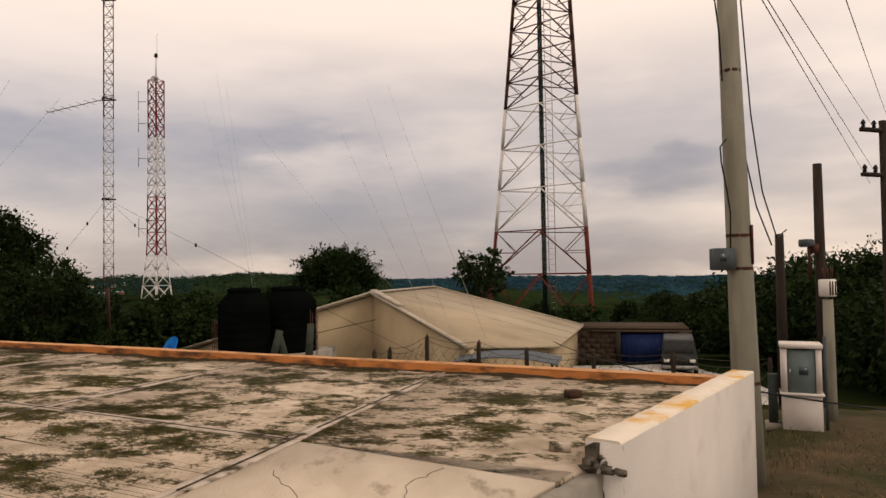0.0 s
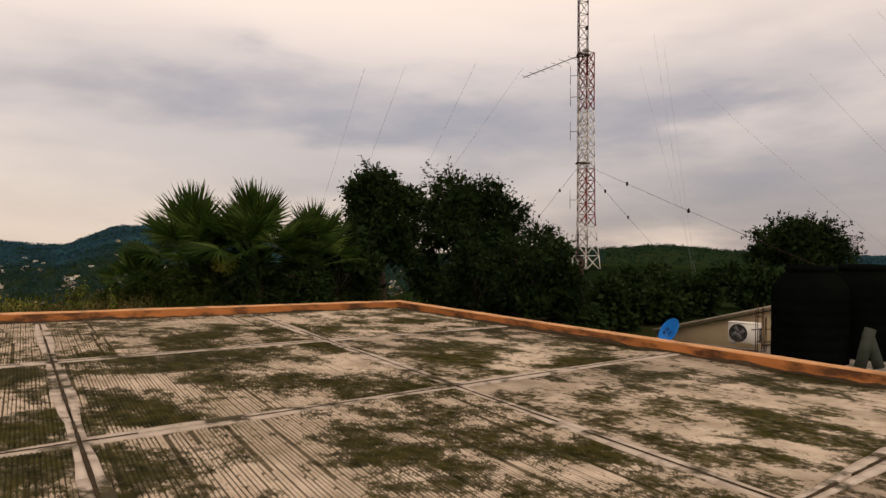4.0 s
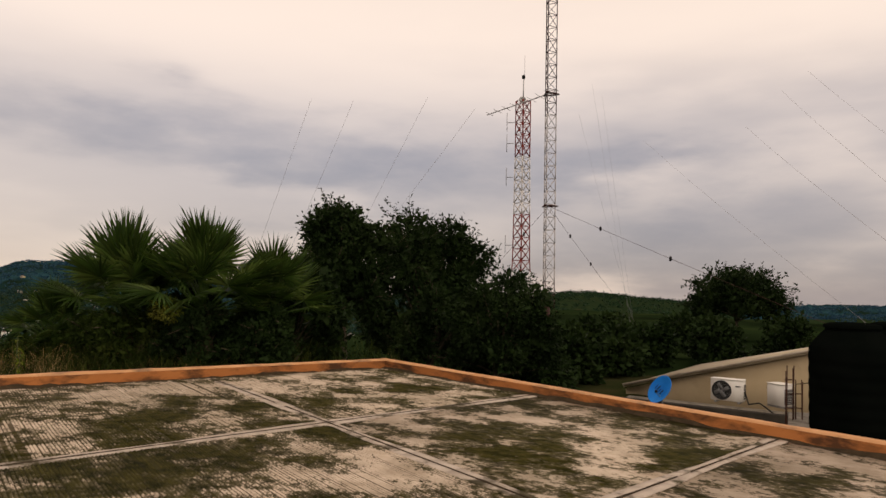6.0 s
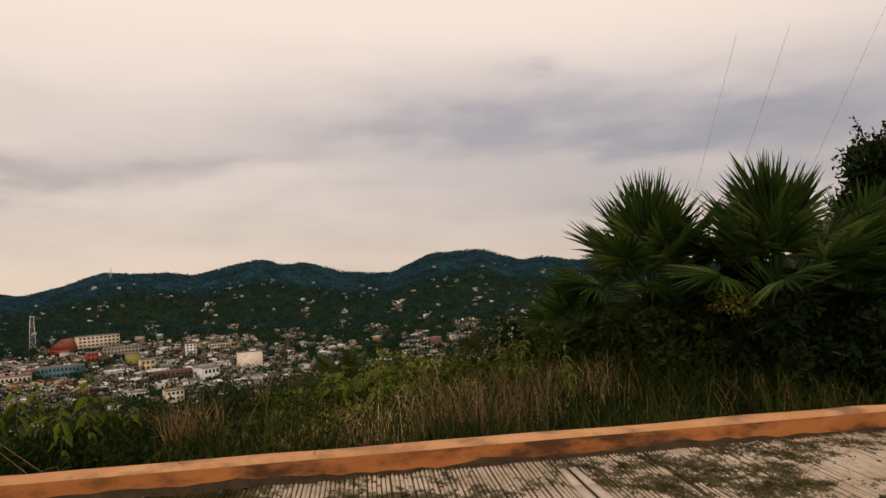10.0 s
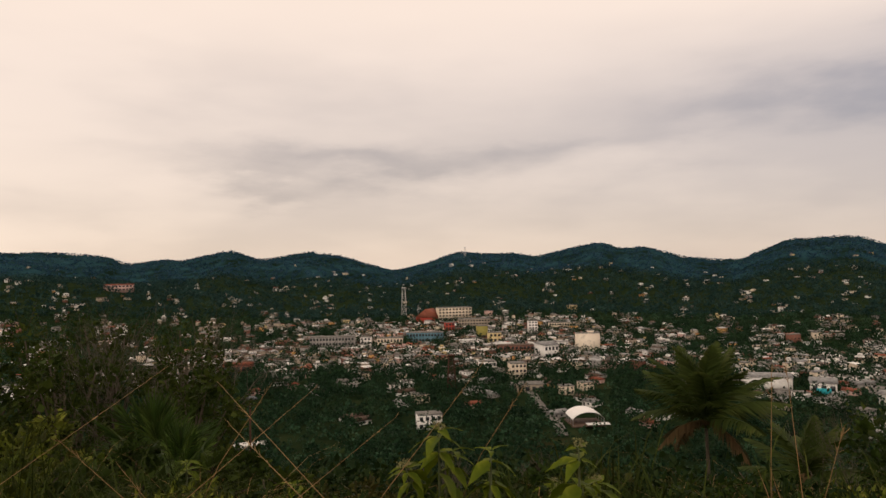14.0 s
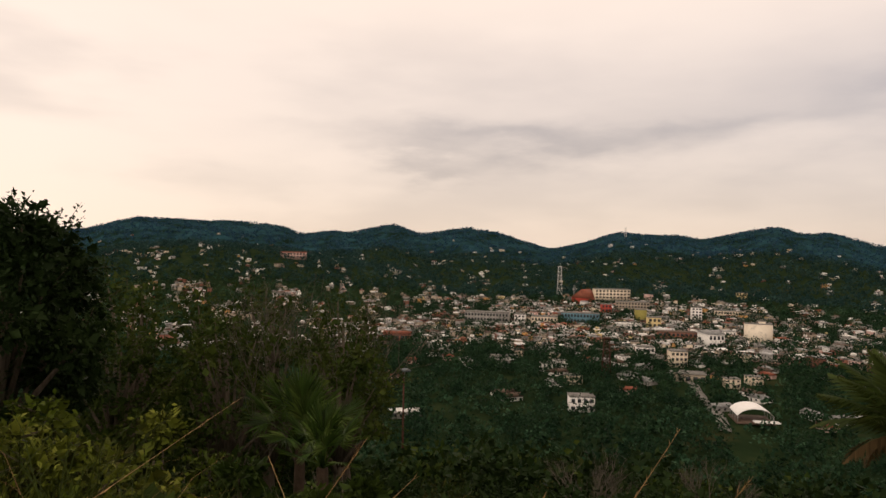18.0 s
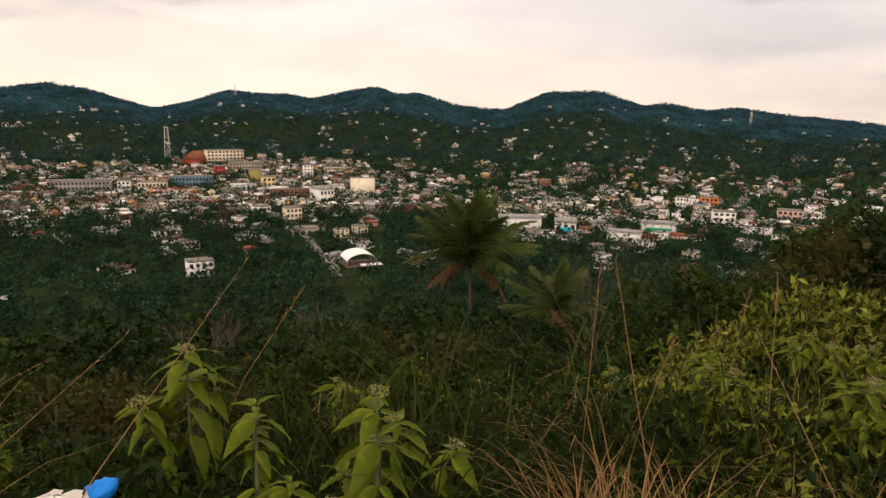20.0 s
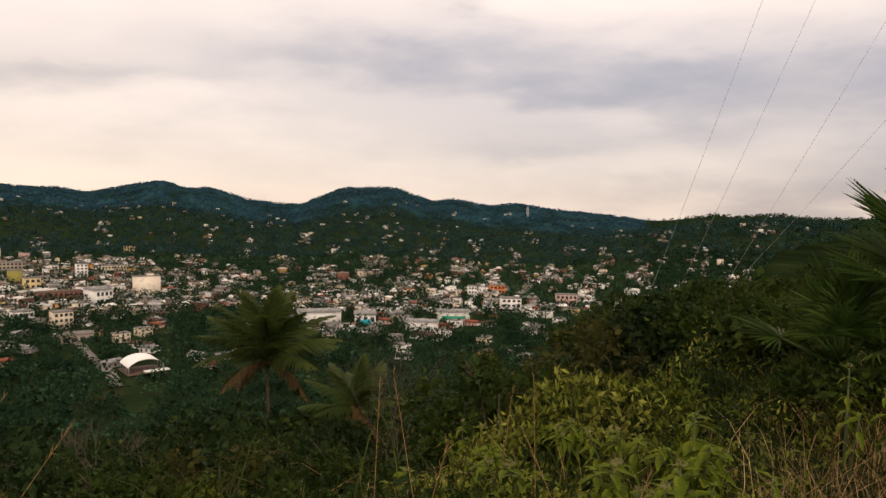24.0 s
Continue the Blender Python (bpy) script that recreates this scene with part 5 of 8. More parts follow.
M["meter_grey"] = material("meter_grey", [(0.05, 0.06, 0.065), (0.08, 0.09, 0.095)], 0.5, 5, 3)
M["meter_glass"] = material("dark_glazing", [(0.02, 0.035, 0.045), (0.03, 0.05, 0.06)], 0.12, 5, 2, spec=0.6)
M["cab_green"] = material("grey_green_enamel", [(0.115, 0.15, 0.145), (0.15, 0.19, 0.185)], 0.45, 3, 5, stains=(0.08, 0.09, 0.085), stain_scale=2.5)
M["cab_dark"] = material("dark_green_box", [(0.03, 0.04, 0.036), (0.045, 0.055, 0.05)], 0.6, 3, 4)
M["dark_pole"] = material("creosoted_wood", [(0.022, 0.017, 0.014), (0.04, 0.03, 0.025)], 0.9, 6, 6, bump=0.4, bump_scale=20, stretch=(3, 3, 0.4))
service_pole()
meter_pillar()


def dark_pole(x, y, top, arms, label):
    z0 = float(ground_z(x, y)) - 0.1
    t = thing("line_pole", label, "utility pole", pose(x, y, z0), "line poles")
    h = top - z0
    part("shaft", Shape().tube([(0, 0, 0), (0, 0, h)], [0.12, 0.085], 10), M["dark_pole"], t)
    for z in arms:
        arm = part("crossarm", Shape().box(0, 0, z - z0, 1.5, 0.09, 0.1, 0.35, 0.01), M["dark_pole"], t)
        for f in (-0.66, -0.3, 0.3, 0.66):
            part("insulator", Shape().lathe([(0.01, 0), (0.05, 0.02), (0.035, 0.08), (0.06, 0.1), (0.03, 0.18), (0.005, 0.2)], 10, (f * math.cos(.35), f * math.sin(.35), z - z0 + 0.05)), M["ac_dark"], arm)
    return t


dark_pole(7.72, 13.98, 3.3, (), "dark creosoted pole among the trees")
dark_pole(10.9, 16.75, 4.75, (4.5, 3.4), "dark wooden line pole with two crossarms of insulators")
dark_pole(7.2, 14.6, 1.9, (), "thin dark pole beside the thicket")
t3 = concrete_pole(6.68, 11.9, float(ground_z(6.68, 11.9)) - 0.1, 0.62, 0.10, 0.085, "short pale pole carrying a small cream box")
part("cream_box", Shape().box(0, 0, 0.62 - float(ground_z(6.68, 11.9)) + 0.3, 0.20, 0.19, 0.30, 0.3, 0.015), M["cream"] if "cream" in M else M["ac_white"], t3, "cream transformer box")
for k in range(4):
    part("cooling_rib", Shape().box(-0.06 + 0.04 * k, -0.105 - 0.012 * k, 0.62 - float(ground_z(6.68, 11.9)) + 0.3, 0.012, 0.02, 0.24, 0.3), M["rust"], t3)
for k in range(3):
    part("bushing", Shape().tube([(-0.08 + 0.08 * k, 0, 0.62 - float(ground_z(6.68, 11.9)) + 0.48), (-0.08 + 0.08 * k, 0, 0.62 - float(ground_z(6.68, 11.9)) + 0.66)], 0.022, 6), M["rust"], t3)
lamp_pole = thing("flood_lamp", "small flood lamp on a short arm beside the dark pole", "lamp", pose(7.45, 13.9, 1.55))
part("bracket", Shape().beam((0, 0, -0.6), (0, 0, 0.1), 0.04).beam((0, 0, 0.1), (0.25, 0.05, 0.05), 0.03), M["rust"], lamp_pole)
part("head", Shape().box(-0.05, 0, 0.12, 0.22, 0.18, 0.16, 0.2, 0.02), M["meter_grey"], lamp_pole)
part("mounting_clamp", Shape().box(0.12, 0, 0.0, 0.12, 0.12, 0.2, 0.2, 0.01), M["rust"], lamp_pole)
# lines from the crossarms over the yard
for arm, over in [((-32.18, 5.68, 20.1), (-25.65, 19.51, 6)), ((-32.39, 6.66, 20.0), (-26.04, 19.45, 6.3)), ((-32.48, 9.62, 20.1), (-27.56, 19.18, 6.6)), ((-33.29, 10.4, 20.2), (-31.13, 18.51, 7))]:
    p, q = np.array(bearing(*arm)), np.array(bearing(*over))
    wire("power_line", "black overhead power line", (tuple(p), tuple(q + (q - p) * 0.7)), 0.0045, M["cable"], 0.02, "power line", "overhead lines")
wire("power_line", "black service cable strung past the meter pillar", ((3.9, 8.7, -0.35), (11.5, 9.6, -1.0)), 0.012, M["cable"], 0.22, "power line", "overhead lines")
wire("power_line", "black service cable strung past the meter pillar", ((3.9, 8.7, -0.32), (3.2, 20.0, -0.9)), 0.012, M["cable"], 0.15, "power line", "overhead lines")


# ---- the yard beyond the fence ----
M["brick_wall"] = material("brown_block_wall", [(0.045, 0.032, 0.022), (0.075, 0.052, 0.036)], 0.95, 4, 7, bump=0.5, bump_scale=14)
M["shutter_blue"] = material("dark_blue_sheet_door", [(0.012, 0.022, 0.085), (0.018, 0.032, 0.115)], 0.5, 2, 5)
M["paving"] = material("pale_yard_paving", [(0.36, 0.34, 0.31), (0.48, 0.45, 0.42)], 0.9, 1.2, 7, bump=0.3, bump_scale=20, stains=(0.22, 0.20, 0.17), stain_scale=0.8)
M["grey_sheet"] = material("blue_grey_sheet", [(0.06, 0.075, 0.09), (0.10, 0.115, 0.13)], 0.6, 2, 5)
M["van_paint"] = material("dull_grey_green_paint", [(0.010, 0.013, 0.012), (0.018, 0.021, 0.019)], 0.4, 2, 4, spec=0.15)
M["tyre"] = material("black_rubber", [(0.012, 0.012, 0.012), (0.02, 0.02, 0.02)], 0.9, 9, 3)


def shed():
    t = thing("shed", "brown block shed with a dark blue sheet door", "shed", pose(8.1, 29.6, gz_flat(8.1, 29.6), 0, 0, -15))
    z = 1.40
    part("wall", Shape().box(-1.75, 0.1, z / 2, 2.1, 0.2, z), M["brick_wall"], t)
    for row in range(6):
        for k in range(5):
            part("block", Shape().box(-2.6 + 0.42 * k + (0.2 if row % 2 else 0), -0.002, 0.12 + 0.22 * row, 0.405, 0.02, 0.207, bevel=0.003), M["brick_wall"], t)
    part("post", Shape().box(-0.58, 0.0, z / 2, 0.22, 0.3, z + 0.1), M["kerb"], t)
    door = part("door", Shape().box(0.75, 0.05, z / 2 - 0.05, 2.4, 0.06, z - 0.1), M["shutter_blue"], t, "dark blue sheet door")
    for k in range(11):
        part("rib", Shape().box(-0.38 + 0.226 * k, 0.01, z / 2 - 0.05, 0.03, 0.03, z - 0.14), M["shutter_blue"], door)
    part("post", Shape().box(2.15, 0.0, z / 2, 0.4, 0.3, z + 0.12), M["brick_wall"], t)
    part("lintel", Shape().box(0.3, 0.05, z + 0.04, 4.3, 0.3, 0.08), M["brick_wall"], t)
    part("back_wall", Shape().box(0.0, 3.0, z / 2, 4.8, 0.2, z), M["brick_wall"], t)
    part("roof", Shape().box(0.0, 1.7, z + 0.14, 4.7, 3.2, 0.05), M["brick_wall"], t)


def gz_flat(x, y):
    return float(ground_z(x, y)) - 0.05


def van():
    """A small van parked nose-on before the shed door."""
    low = 0.82
    t = thing("van", "small dull grey-green van parked before the shed", "van", pose(9.35, 27.4, gz_flat(9.35, 27.4), 0, 0, -18))
    t.scale = (0.8, 0.85, low * 0.92)
    prof = [(-1.9, 0.35), (-1.9, 0.95), (-1.65, 1.05), (-1.15, 1.72), (1.85, 1.78), (1.95, 1.0), (1.95, 0.35)]
    v = [(s * (0.80 if z < 1.2 else 0.70), y, z) for s in (-1, 1) for y, z in prof]
    n = len(prof)
    q = [(i, (i + 1) % n, n + (i + 1) % n, n + i) for i in range(n)]
    tr = []
    for i in range(1, n - 1):
        tr += [(0, i + 1, i), (n, n + i, n + i + 1)]
    part("body", Shape().add(v, q, tr), M["van_paint"], t)
    part("windscreen", Shape().add([(-0.66, -1.60, 1.12), (0.66, -1.60, 1.12), (0.62, -1.2, 1.66), (-0.62, -1.2, 1.66), (-0.66, -1.58, 1.10), (0.66, -1.58, 1.10), (0.62, -1.18, 1.64), (-0.62, -1.18, 1.64)], [(0, 1, 2, 3), (7, 6, 5, 4), (0, 4, 5, 1), (3, 2, 6, 7)]), M["ac_dark"], t)
    part("bumper", Shape().box(0, -1.93, 0.48, 1.62, 0.14, 0.18, bevel=0.03), M["steel"], t, "dull metal front bumper")
    part("grille", Shape().box(0, -1.91, 0.78, 0.7, 0.05, 0.14), M["ac_dark"], t)
    for s in (-1, 1):
        part("headlight", Shape().box(s * 0.58, -1.92, 0.80, 0.26, 0.06, 0.16, bevel=0.02), M["ac_white"], t, "pale headlight")
        part("mirror", Shape().box(s * 0.88, -1.25, 1.22, 0.12, 0.08, 0.18, bevel=0.02), M["ac_dark"], t)
        for y in (-1.25, 1.25):
            w = part("wheel", Shape().lathe([(0.1, -0.09), (0.27, -0.09), (0.31, -0.05), (0.31, 0.05), (0.27, 0.09), (0.1, 0.09)], 20), M["tyre"], t)
            w.matrix_basis = pose(s * 0.74, y, 0.31, 0, 90, 0)
            part("rim", Shape().lathe([(0.02, s * 0.06), (0.16, s * 0.08), (0.18, s * 0.10)], 14), M["steel"], w)


def yard_paving():
    xs, ys = np.linspace(2.2, 10.5, 10), np.linspace(17.5, 28.5, 12)
    X, Y = np.meshgrid(xs, ys, indexing="ij")
    Z = ground_z(X, Y) + 0.05
    i, j = np.meshgrid(np.arange(9), np.arange(11), indexing="ij")
    k = i * 12 + j
    quads = np.stack([k, k + 12, k + 13, k + 1], -1).reshape(-1, 4)
    me = fast_mesh("yard_paving", np.stack([X, Y, Z], -1).reshape(-1, 3), [quads])
    me.materials.append(M["paving"])
    tagged(new("pavement", me), "pale concrete yard behind the fence", "pavement", kind="structure")


def sheet_canopy():
    z0 = gz_flat(1.6, 17.6)
    t = thing("sheet_canopy", "low curved blue-grey sheet canopy behind the fence", "canopy", pose(1.6, 17.6, z0, 0, 0, -14))
    h = -0.92 - z0
    v, q = [], []
    for i in range(11):
        f = -1 + 0.2 * i
        for y in (-0.8, 0.8):
            v.append((1.35 * f, y, h - 0.16 * f * f))
    q = [(2 * i, 2 * i + 1, 2 * i + 3, 2 * i + 2) for i in range(10)]
    part("sheet", Shape().add(v, q).add([(x, y, z - 0.02) for x, y, z in v], [a[::-1] for a in q]), M["grey_sheet"], t, smooth=True)
    for sx in (-1.2, 1.2):
        for sy in (-0.7, 0.7):
            part("post", Shape().tube([(sx, sy, 0), (sx, sy, h - 0.14)], 0.03, 7), M["rust"], t)


shed()
van()
yard_paving()
sheet_canopy()

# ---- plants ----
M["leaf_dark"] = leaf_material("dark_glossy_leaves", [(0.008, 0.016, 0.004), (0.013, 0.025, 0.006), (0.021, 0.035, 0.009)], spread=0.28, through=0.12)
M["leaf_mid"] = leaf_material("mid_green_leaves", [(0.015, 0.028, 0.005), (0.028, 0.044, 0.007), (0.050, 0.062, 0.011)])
# lit foliage: yellow-green with sunlight and shade put into the leaf tones
M["leaf_lit"] = leaf_material("sunlit_yellow_green_leaves", [(0.024, 0.040, 0.004), (0.074, 0.088, 0.010), (0.21, 0.20, 0.040)], spread=0.9, rough=0.55, spec=0.06)
M["leaf_far"] = leaf_material("far_tree_leaves", [(0.006, 0.018, 0.009), (0.014, 0.035, 0.016), (0.028, 0.058, 0.024)], spread=0.28, scale=0.07)
M["leaf_town"] = leaf_material("town_tree_leaves", [(0.018, 0.048, 0.026), (0.034, 0.078, 0.040), (0.060, 0.108, 0.056)], spread=0.22, scale=0.09)
# far foliage carries blue aerial haze in its leaf colours
M["leaf_hill"] = leaf_material("haze_tinted_hill_leaves", [(0.015, 0.043, 0.070), (0.022, 0.058, 0.094), (0.032, 0.074, 0.112)], spread=0.22, scale=0.02)
M["leaf_foot"] = leaf_material("haze_tinted_foothill_leaves", [(0.010, 0.028, 0.024), (0.018, 0.045, 0.040), (0.032, 0.066, 0.056)], spread=0.22, scale=0.03)
M["leaf_brown"] = leaf_material("reddish_dry_leaves", [(0.024, 0.034, 0.008), (0.050, 0.046, 0.012), (0.034, 0.046, 0.011)])
# wide tones from leaf to leaf imitate sun and shade on the weeds
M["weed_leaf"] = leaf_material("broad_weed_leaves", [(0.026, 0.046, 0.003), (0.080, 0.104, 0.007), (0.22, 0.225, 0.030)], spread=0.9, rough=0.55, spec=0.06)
M["fan"] = leaf_material("fan_palm_leaf", [(0.024, 0.052, 0.009), (0.050, 0.088, 0.016), (0.095, 0.128, 0.030)], 0.42, 0.6, through=0.45, spec=0.15)
M["frond"] = leaf_material("coconut_frond", [(0.028, 0.048, 0.010), (0.050, 0.070, 0.015), (0.105, 0.090, 0.025)], 0.5, 0.35, spec=0.12)
M["frond_dead"] = leaf_material("dead_brown_frond", [(0.070, 0.046, 0.020), (0.13, 0.082, 0.038)], 0.8, 0.4)
M["grass"] = leaf_material("green_grass", [(0.014, 0.024, 0.004), (0.027, 0.038, 0.006), (0.052, 0.056, 0.011)], 0.6, 0.5)
M["straw"] = leaf_material("dry_straw", [(0.16, 0.092, 0.038), (0.26, 0.16, 0.070), (0.34, 0.23, 0.11)], 0.7, 0.4)
# dark-to-bright spread imitates sun and shade among the stems
M["straw_red"] = leaf_material("old_reddish_straw", [(0.075, 0.050, 0.018), (0.23, 0.155, 0.062), (0.50, 0.37, 0.19)], 0.7, 0.9)
M["twig"] = material("bare_grey_twigs", [(0.07, 0.058, 0.043), (0.12, 0.10, 0.078)], 0.9, 6, 5)
M["flower"] = material("cream_flower_heads", [(0.13, 0.13, 0.045), (0.24, 0.22, 0.10)], 0.8, 20, 4)


def leaf_mesh(points, out, length, width, droop=0.25, seed=1, spread=0.8):
    """Kite-shaped folded leaves at points, facing out with some spread."""
    g = np.random.default_rng(seed)
    n = len(points)
    d = out + g.normal(0, spread, (n, 3))
    d[:, 2] -= droop
    d /= np.linalg.norm(d, axis=1, keepdims=True) + 1e-9
    side = np.cross(d, g.normal(0, 1, (n, 3)))
    side /= np.linalg.norm(side, axis=1, keepdims=True) + 1e-9
    up = np.cross(side, d)
    ln = (length * g.uniform(0.6, 1.25, n))[:, None]
    wd = ln * (width / length) * 0.5
    base = points
    mid = base + d * ln * 0.45
    v = np.stack([base, mid + side * wd + up * wd * 0.35, base + d * ln - up * ln * 0.12, mid - side * wd + up * wd * 0.35], 1)
    i = np.arange(n)[:, None] * 4
    return v.reshape(-1, 3), np.concatenate([i + [[0, 1, 2]], i + [[0, 2, 3]]])


def clump_points(clumps, n, seed):
    """Points through a crown of clumps (x, y, z, radius), mostly near their skins."""
    g = np.random.default_rng(seed)
    c = np.array(clumps, float)
    w = c[:, 3] ** 2
    pick = g.choice(len(c), n, p=w / w.sum())
    d = g.normal(0, 1, (n, 3))
    d /= np.linalg.norm(d, axis=1, keepdims=True)
    r = c[pick, 3] * g.uniform(0.25, 1.0, n) ** 0.45 * (1 + 0.22 * g.normal(0, 1, n).clip(-1.5, 2))
    return c[pick, :3] + d * r[:, None] * [1, 1, 0.85], d


def broad_tree(name, label, m, height, spread, trunk_h, clumps, leaves, leaf, mat, seed, group="", low=0.35, sprays=0):
    """A tree: tapered trunk, limbs to each clump, a crown of single leaves, and some sprays that stand out of it."""
    g = random.Random(seed)
    t = thing(name, label, "tree", m, group)
    cl = []
    for k in range(clumps):
        w = 2 * math.pi * (k * 0.618 + g.uniform(-0.1, 0.1))
        f = (k + 0.5) / clumps
        z = trunk_h + (height - trunk_h) * (low + (0.92 - low) * f)
        r = spread * math.sqrt(max(0.06, 1 - ((f - 0.35) / 0.72) ** 2)) * g.uniform(0.45, 0.95)
        cl.append((r * math.cos(w), r * math.sin(w), z, spread * g.uniform(0.26, 0.46)))
    wood = Shape()
    bend = (g.uniform(-0.2, 0.2), g.uniform(-0.2, 0.2))
    r0 = 0.035 * height
    wood.tube([(0, 0, -0.15), (bend[0] * 0.4, bend[1] * 0.4, trunk_h * 0.5), (bend[0], bend[1], trunk_h), (bend[0] * 0.6, bend[1] * 0.6, height * 0.82)], [r0, r0 * 0.8, r0 * 0.65, r0 * 0.12], 8)
    for x, y, z, r in cl:
        s = (bend[0], bend[1], trunk_h * g.uniform(0.75, 1.0))
        mid = (x * 0.45, y * 0.45, s[2] + (z - s[2]) * 0.6)
        wood.tube([s, mid, (x, y, z)], [r0 * 0.45, r0 * 0.26, r0 * 0.08], 5)
    pts, out = clump_points(cl, leaves, seed)
    twigs = []
    for k in range(sprays):
        x, y, z, r = cl[g.randrange(len(cl))]
        d = Vector((x + g.uniform(-1, 1), y + g.uniform(-1, 1), g.uniform(-0.1, 1.0) * spread)).normalized()
        a = Vector((x, y, z)) + d * r * 0.5
        b = a + d * r * g.uniform(0.7, 1.15)
        wood.tube([a, b], [0.012, 0.004], 4)
        for i in range(14):
            f = g.uniform(0.3, 1.05)
            twigs.append((*(a + (b - a) * f + Vector((g.uniform(-1, 1), g.uniform(-1, 1), g.uniform(-1, 1))) * 0.09 * r), *d))
    inner, inner_out = clump_points([(x, y, z, r * 0.72) for x, y, z, r in cl], leaves // 5, seed + 500)
    if twigs:
        tw = np.array(twigs)
        pts, out = np.concatenate([pts, tw[:, :3]]), np.concatenate([out, tw[:, 3:]])
    v, f = leaf_mesh(pts, out, leaf, leaf * 0.52, seed=seed)
    # broader, shaded leaves close the heart of the crown
    v2, f2 = leaf_mesh(inner, inner_out, leaf * 2.1, leaf * 1.5, seed=seed + 500)
    v, f = np.concatenate([v, v2]), np.concatenate([f, f2 + len(v)])
    part("trunk", wood, M["bark"], t)
    me = fast_mesh("crown", v, [f])
    part("crown", me, mat, t)
    return t


def spread_copies(ob, spots, seed):
    g = random.Random(seed)
    for x, y, s in spots:
        c = copy_thing(ob, pose(x, y, float(ground_z(x, y)) - 0.1 * s, 0, 0, g.uniform(0, 360)))
        c.scale = (s * g.uniform(0.9, 1.15), s * g.uniform(0.9, 1.15), s)


def gz(x, y):
    return float(ground_z(x, y))


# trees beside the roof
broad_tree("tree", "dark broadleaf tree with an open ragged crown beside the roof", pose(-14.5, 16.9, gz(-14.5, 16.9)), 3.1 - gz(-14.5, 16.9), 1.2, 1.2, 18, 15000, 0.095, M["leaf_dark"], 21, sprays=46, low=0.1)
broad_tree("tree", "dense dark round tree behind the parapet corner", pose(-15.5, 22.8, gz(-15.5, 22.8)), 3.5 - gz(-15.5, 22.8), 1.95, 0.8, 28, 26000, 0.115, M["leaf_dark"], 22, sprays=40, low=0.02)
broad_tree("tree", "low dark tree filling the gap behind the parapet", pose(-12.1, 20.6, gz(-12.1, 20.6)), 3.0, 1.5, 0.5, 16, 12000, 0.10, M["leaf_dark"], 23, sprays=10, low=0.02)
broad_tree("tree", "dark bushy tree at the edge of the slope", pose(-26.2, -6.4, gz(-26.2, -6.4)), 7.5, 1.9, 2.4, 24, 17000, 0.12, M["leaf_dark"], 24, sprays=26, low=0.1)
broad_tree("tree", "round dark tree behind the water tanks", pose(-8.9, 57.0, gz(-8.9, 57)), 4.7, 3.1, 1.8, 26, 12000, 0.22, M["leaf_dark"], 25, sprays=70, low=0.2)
broad_tree("tree", "thin open tree in front of the tower", pose(2.2, 40.0, gz(2.2, 40.0)), 5.5, 1.6, 2.4, 9, 900, 0.24, M["leaf_dark"], 26, sprays=22, low=0.3)
# thin-leaved trees whose crowns let the town show through
for k, (x, y, top, wide) in enumerate([(-38.6, -11.6, 0.3, 2.1), (-40.6, -9.4, -0.5, 2.2), (-42.8, -7.8, -0.2, 2.0), (-44.2, -4.6, -1.3, 2.2), (-36.0, -6.3, -1.2, 1.8), (-37.5, -2.9, -2.0, 1.7), (-33.6, -8.9, -0.9, 1.5), (-50.5, -6.8, -0.8, 2.6)]):
    broad_tree("tree", "airy thin-leaved tree below the crest", pose(x, y, gz(x, y)), top - gz(x, y), wide, 2.5, 17, 2300, 0.15, M["leaf_mid"], 600 + k, "airy trees below the crest", low=0.15, sprays=40)
# dark bushes at the foot of the low fan palms
for k, (x, y, top) in enumerate([(-27.0, -1.0, -3.6), (-26.1, 0.6, -3.5), (-28.4, -1.9, -3.9), (-25.8, -1.8, -3.6), (-28.6, 1.1, -3.8)]):
    broad_tree("bush", "dark dense bush at the edge of the slope", pose(x, y, gz(x, y) - 0.1), max(0.9, top - gz(x, y)), 1.0, 0.2, 10, 2600, 0.11, M["leaf_dark"], 640 + k, "dark bushes by the palms", low=0.0, sprays=12)
# shaded growth round the trunks of the fan palms
for k, (x, y, top) in enumerate([(-14.6, 12.5, 1.45), (-14.6, 11.3, 0.95), (-15.4, 11.2, 0.85), (-13.6, 11.65, 1.0), (-12.9, 12.3, 0.95), (-16.1, 10.8, 0.45), (-14.2, 12.1, 1.15), (-15.0, 12.3, 1.1), (-13.2, 12.6, 1.1)]):
    broad_tree("bush", "dark dense bush round the fan palms", pose(x, y, gz(x, y) - 0.1), top - gz(x, y), 0.62, 0.15, 14, 4600, 0.055, M["leaf_mid" if x < -14.3 and y < 11.5 else "leaf_dark"], 690 + k, "dark bushes by the palms", low=0.0, sprays=16)
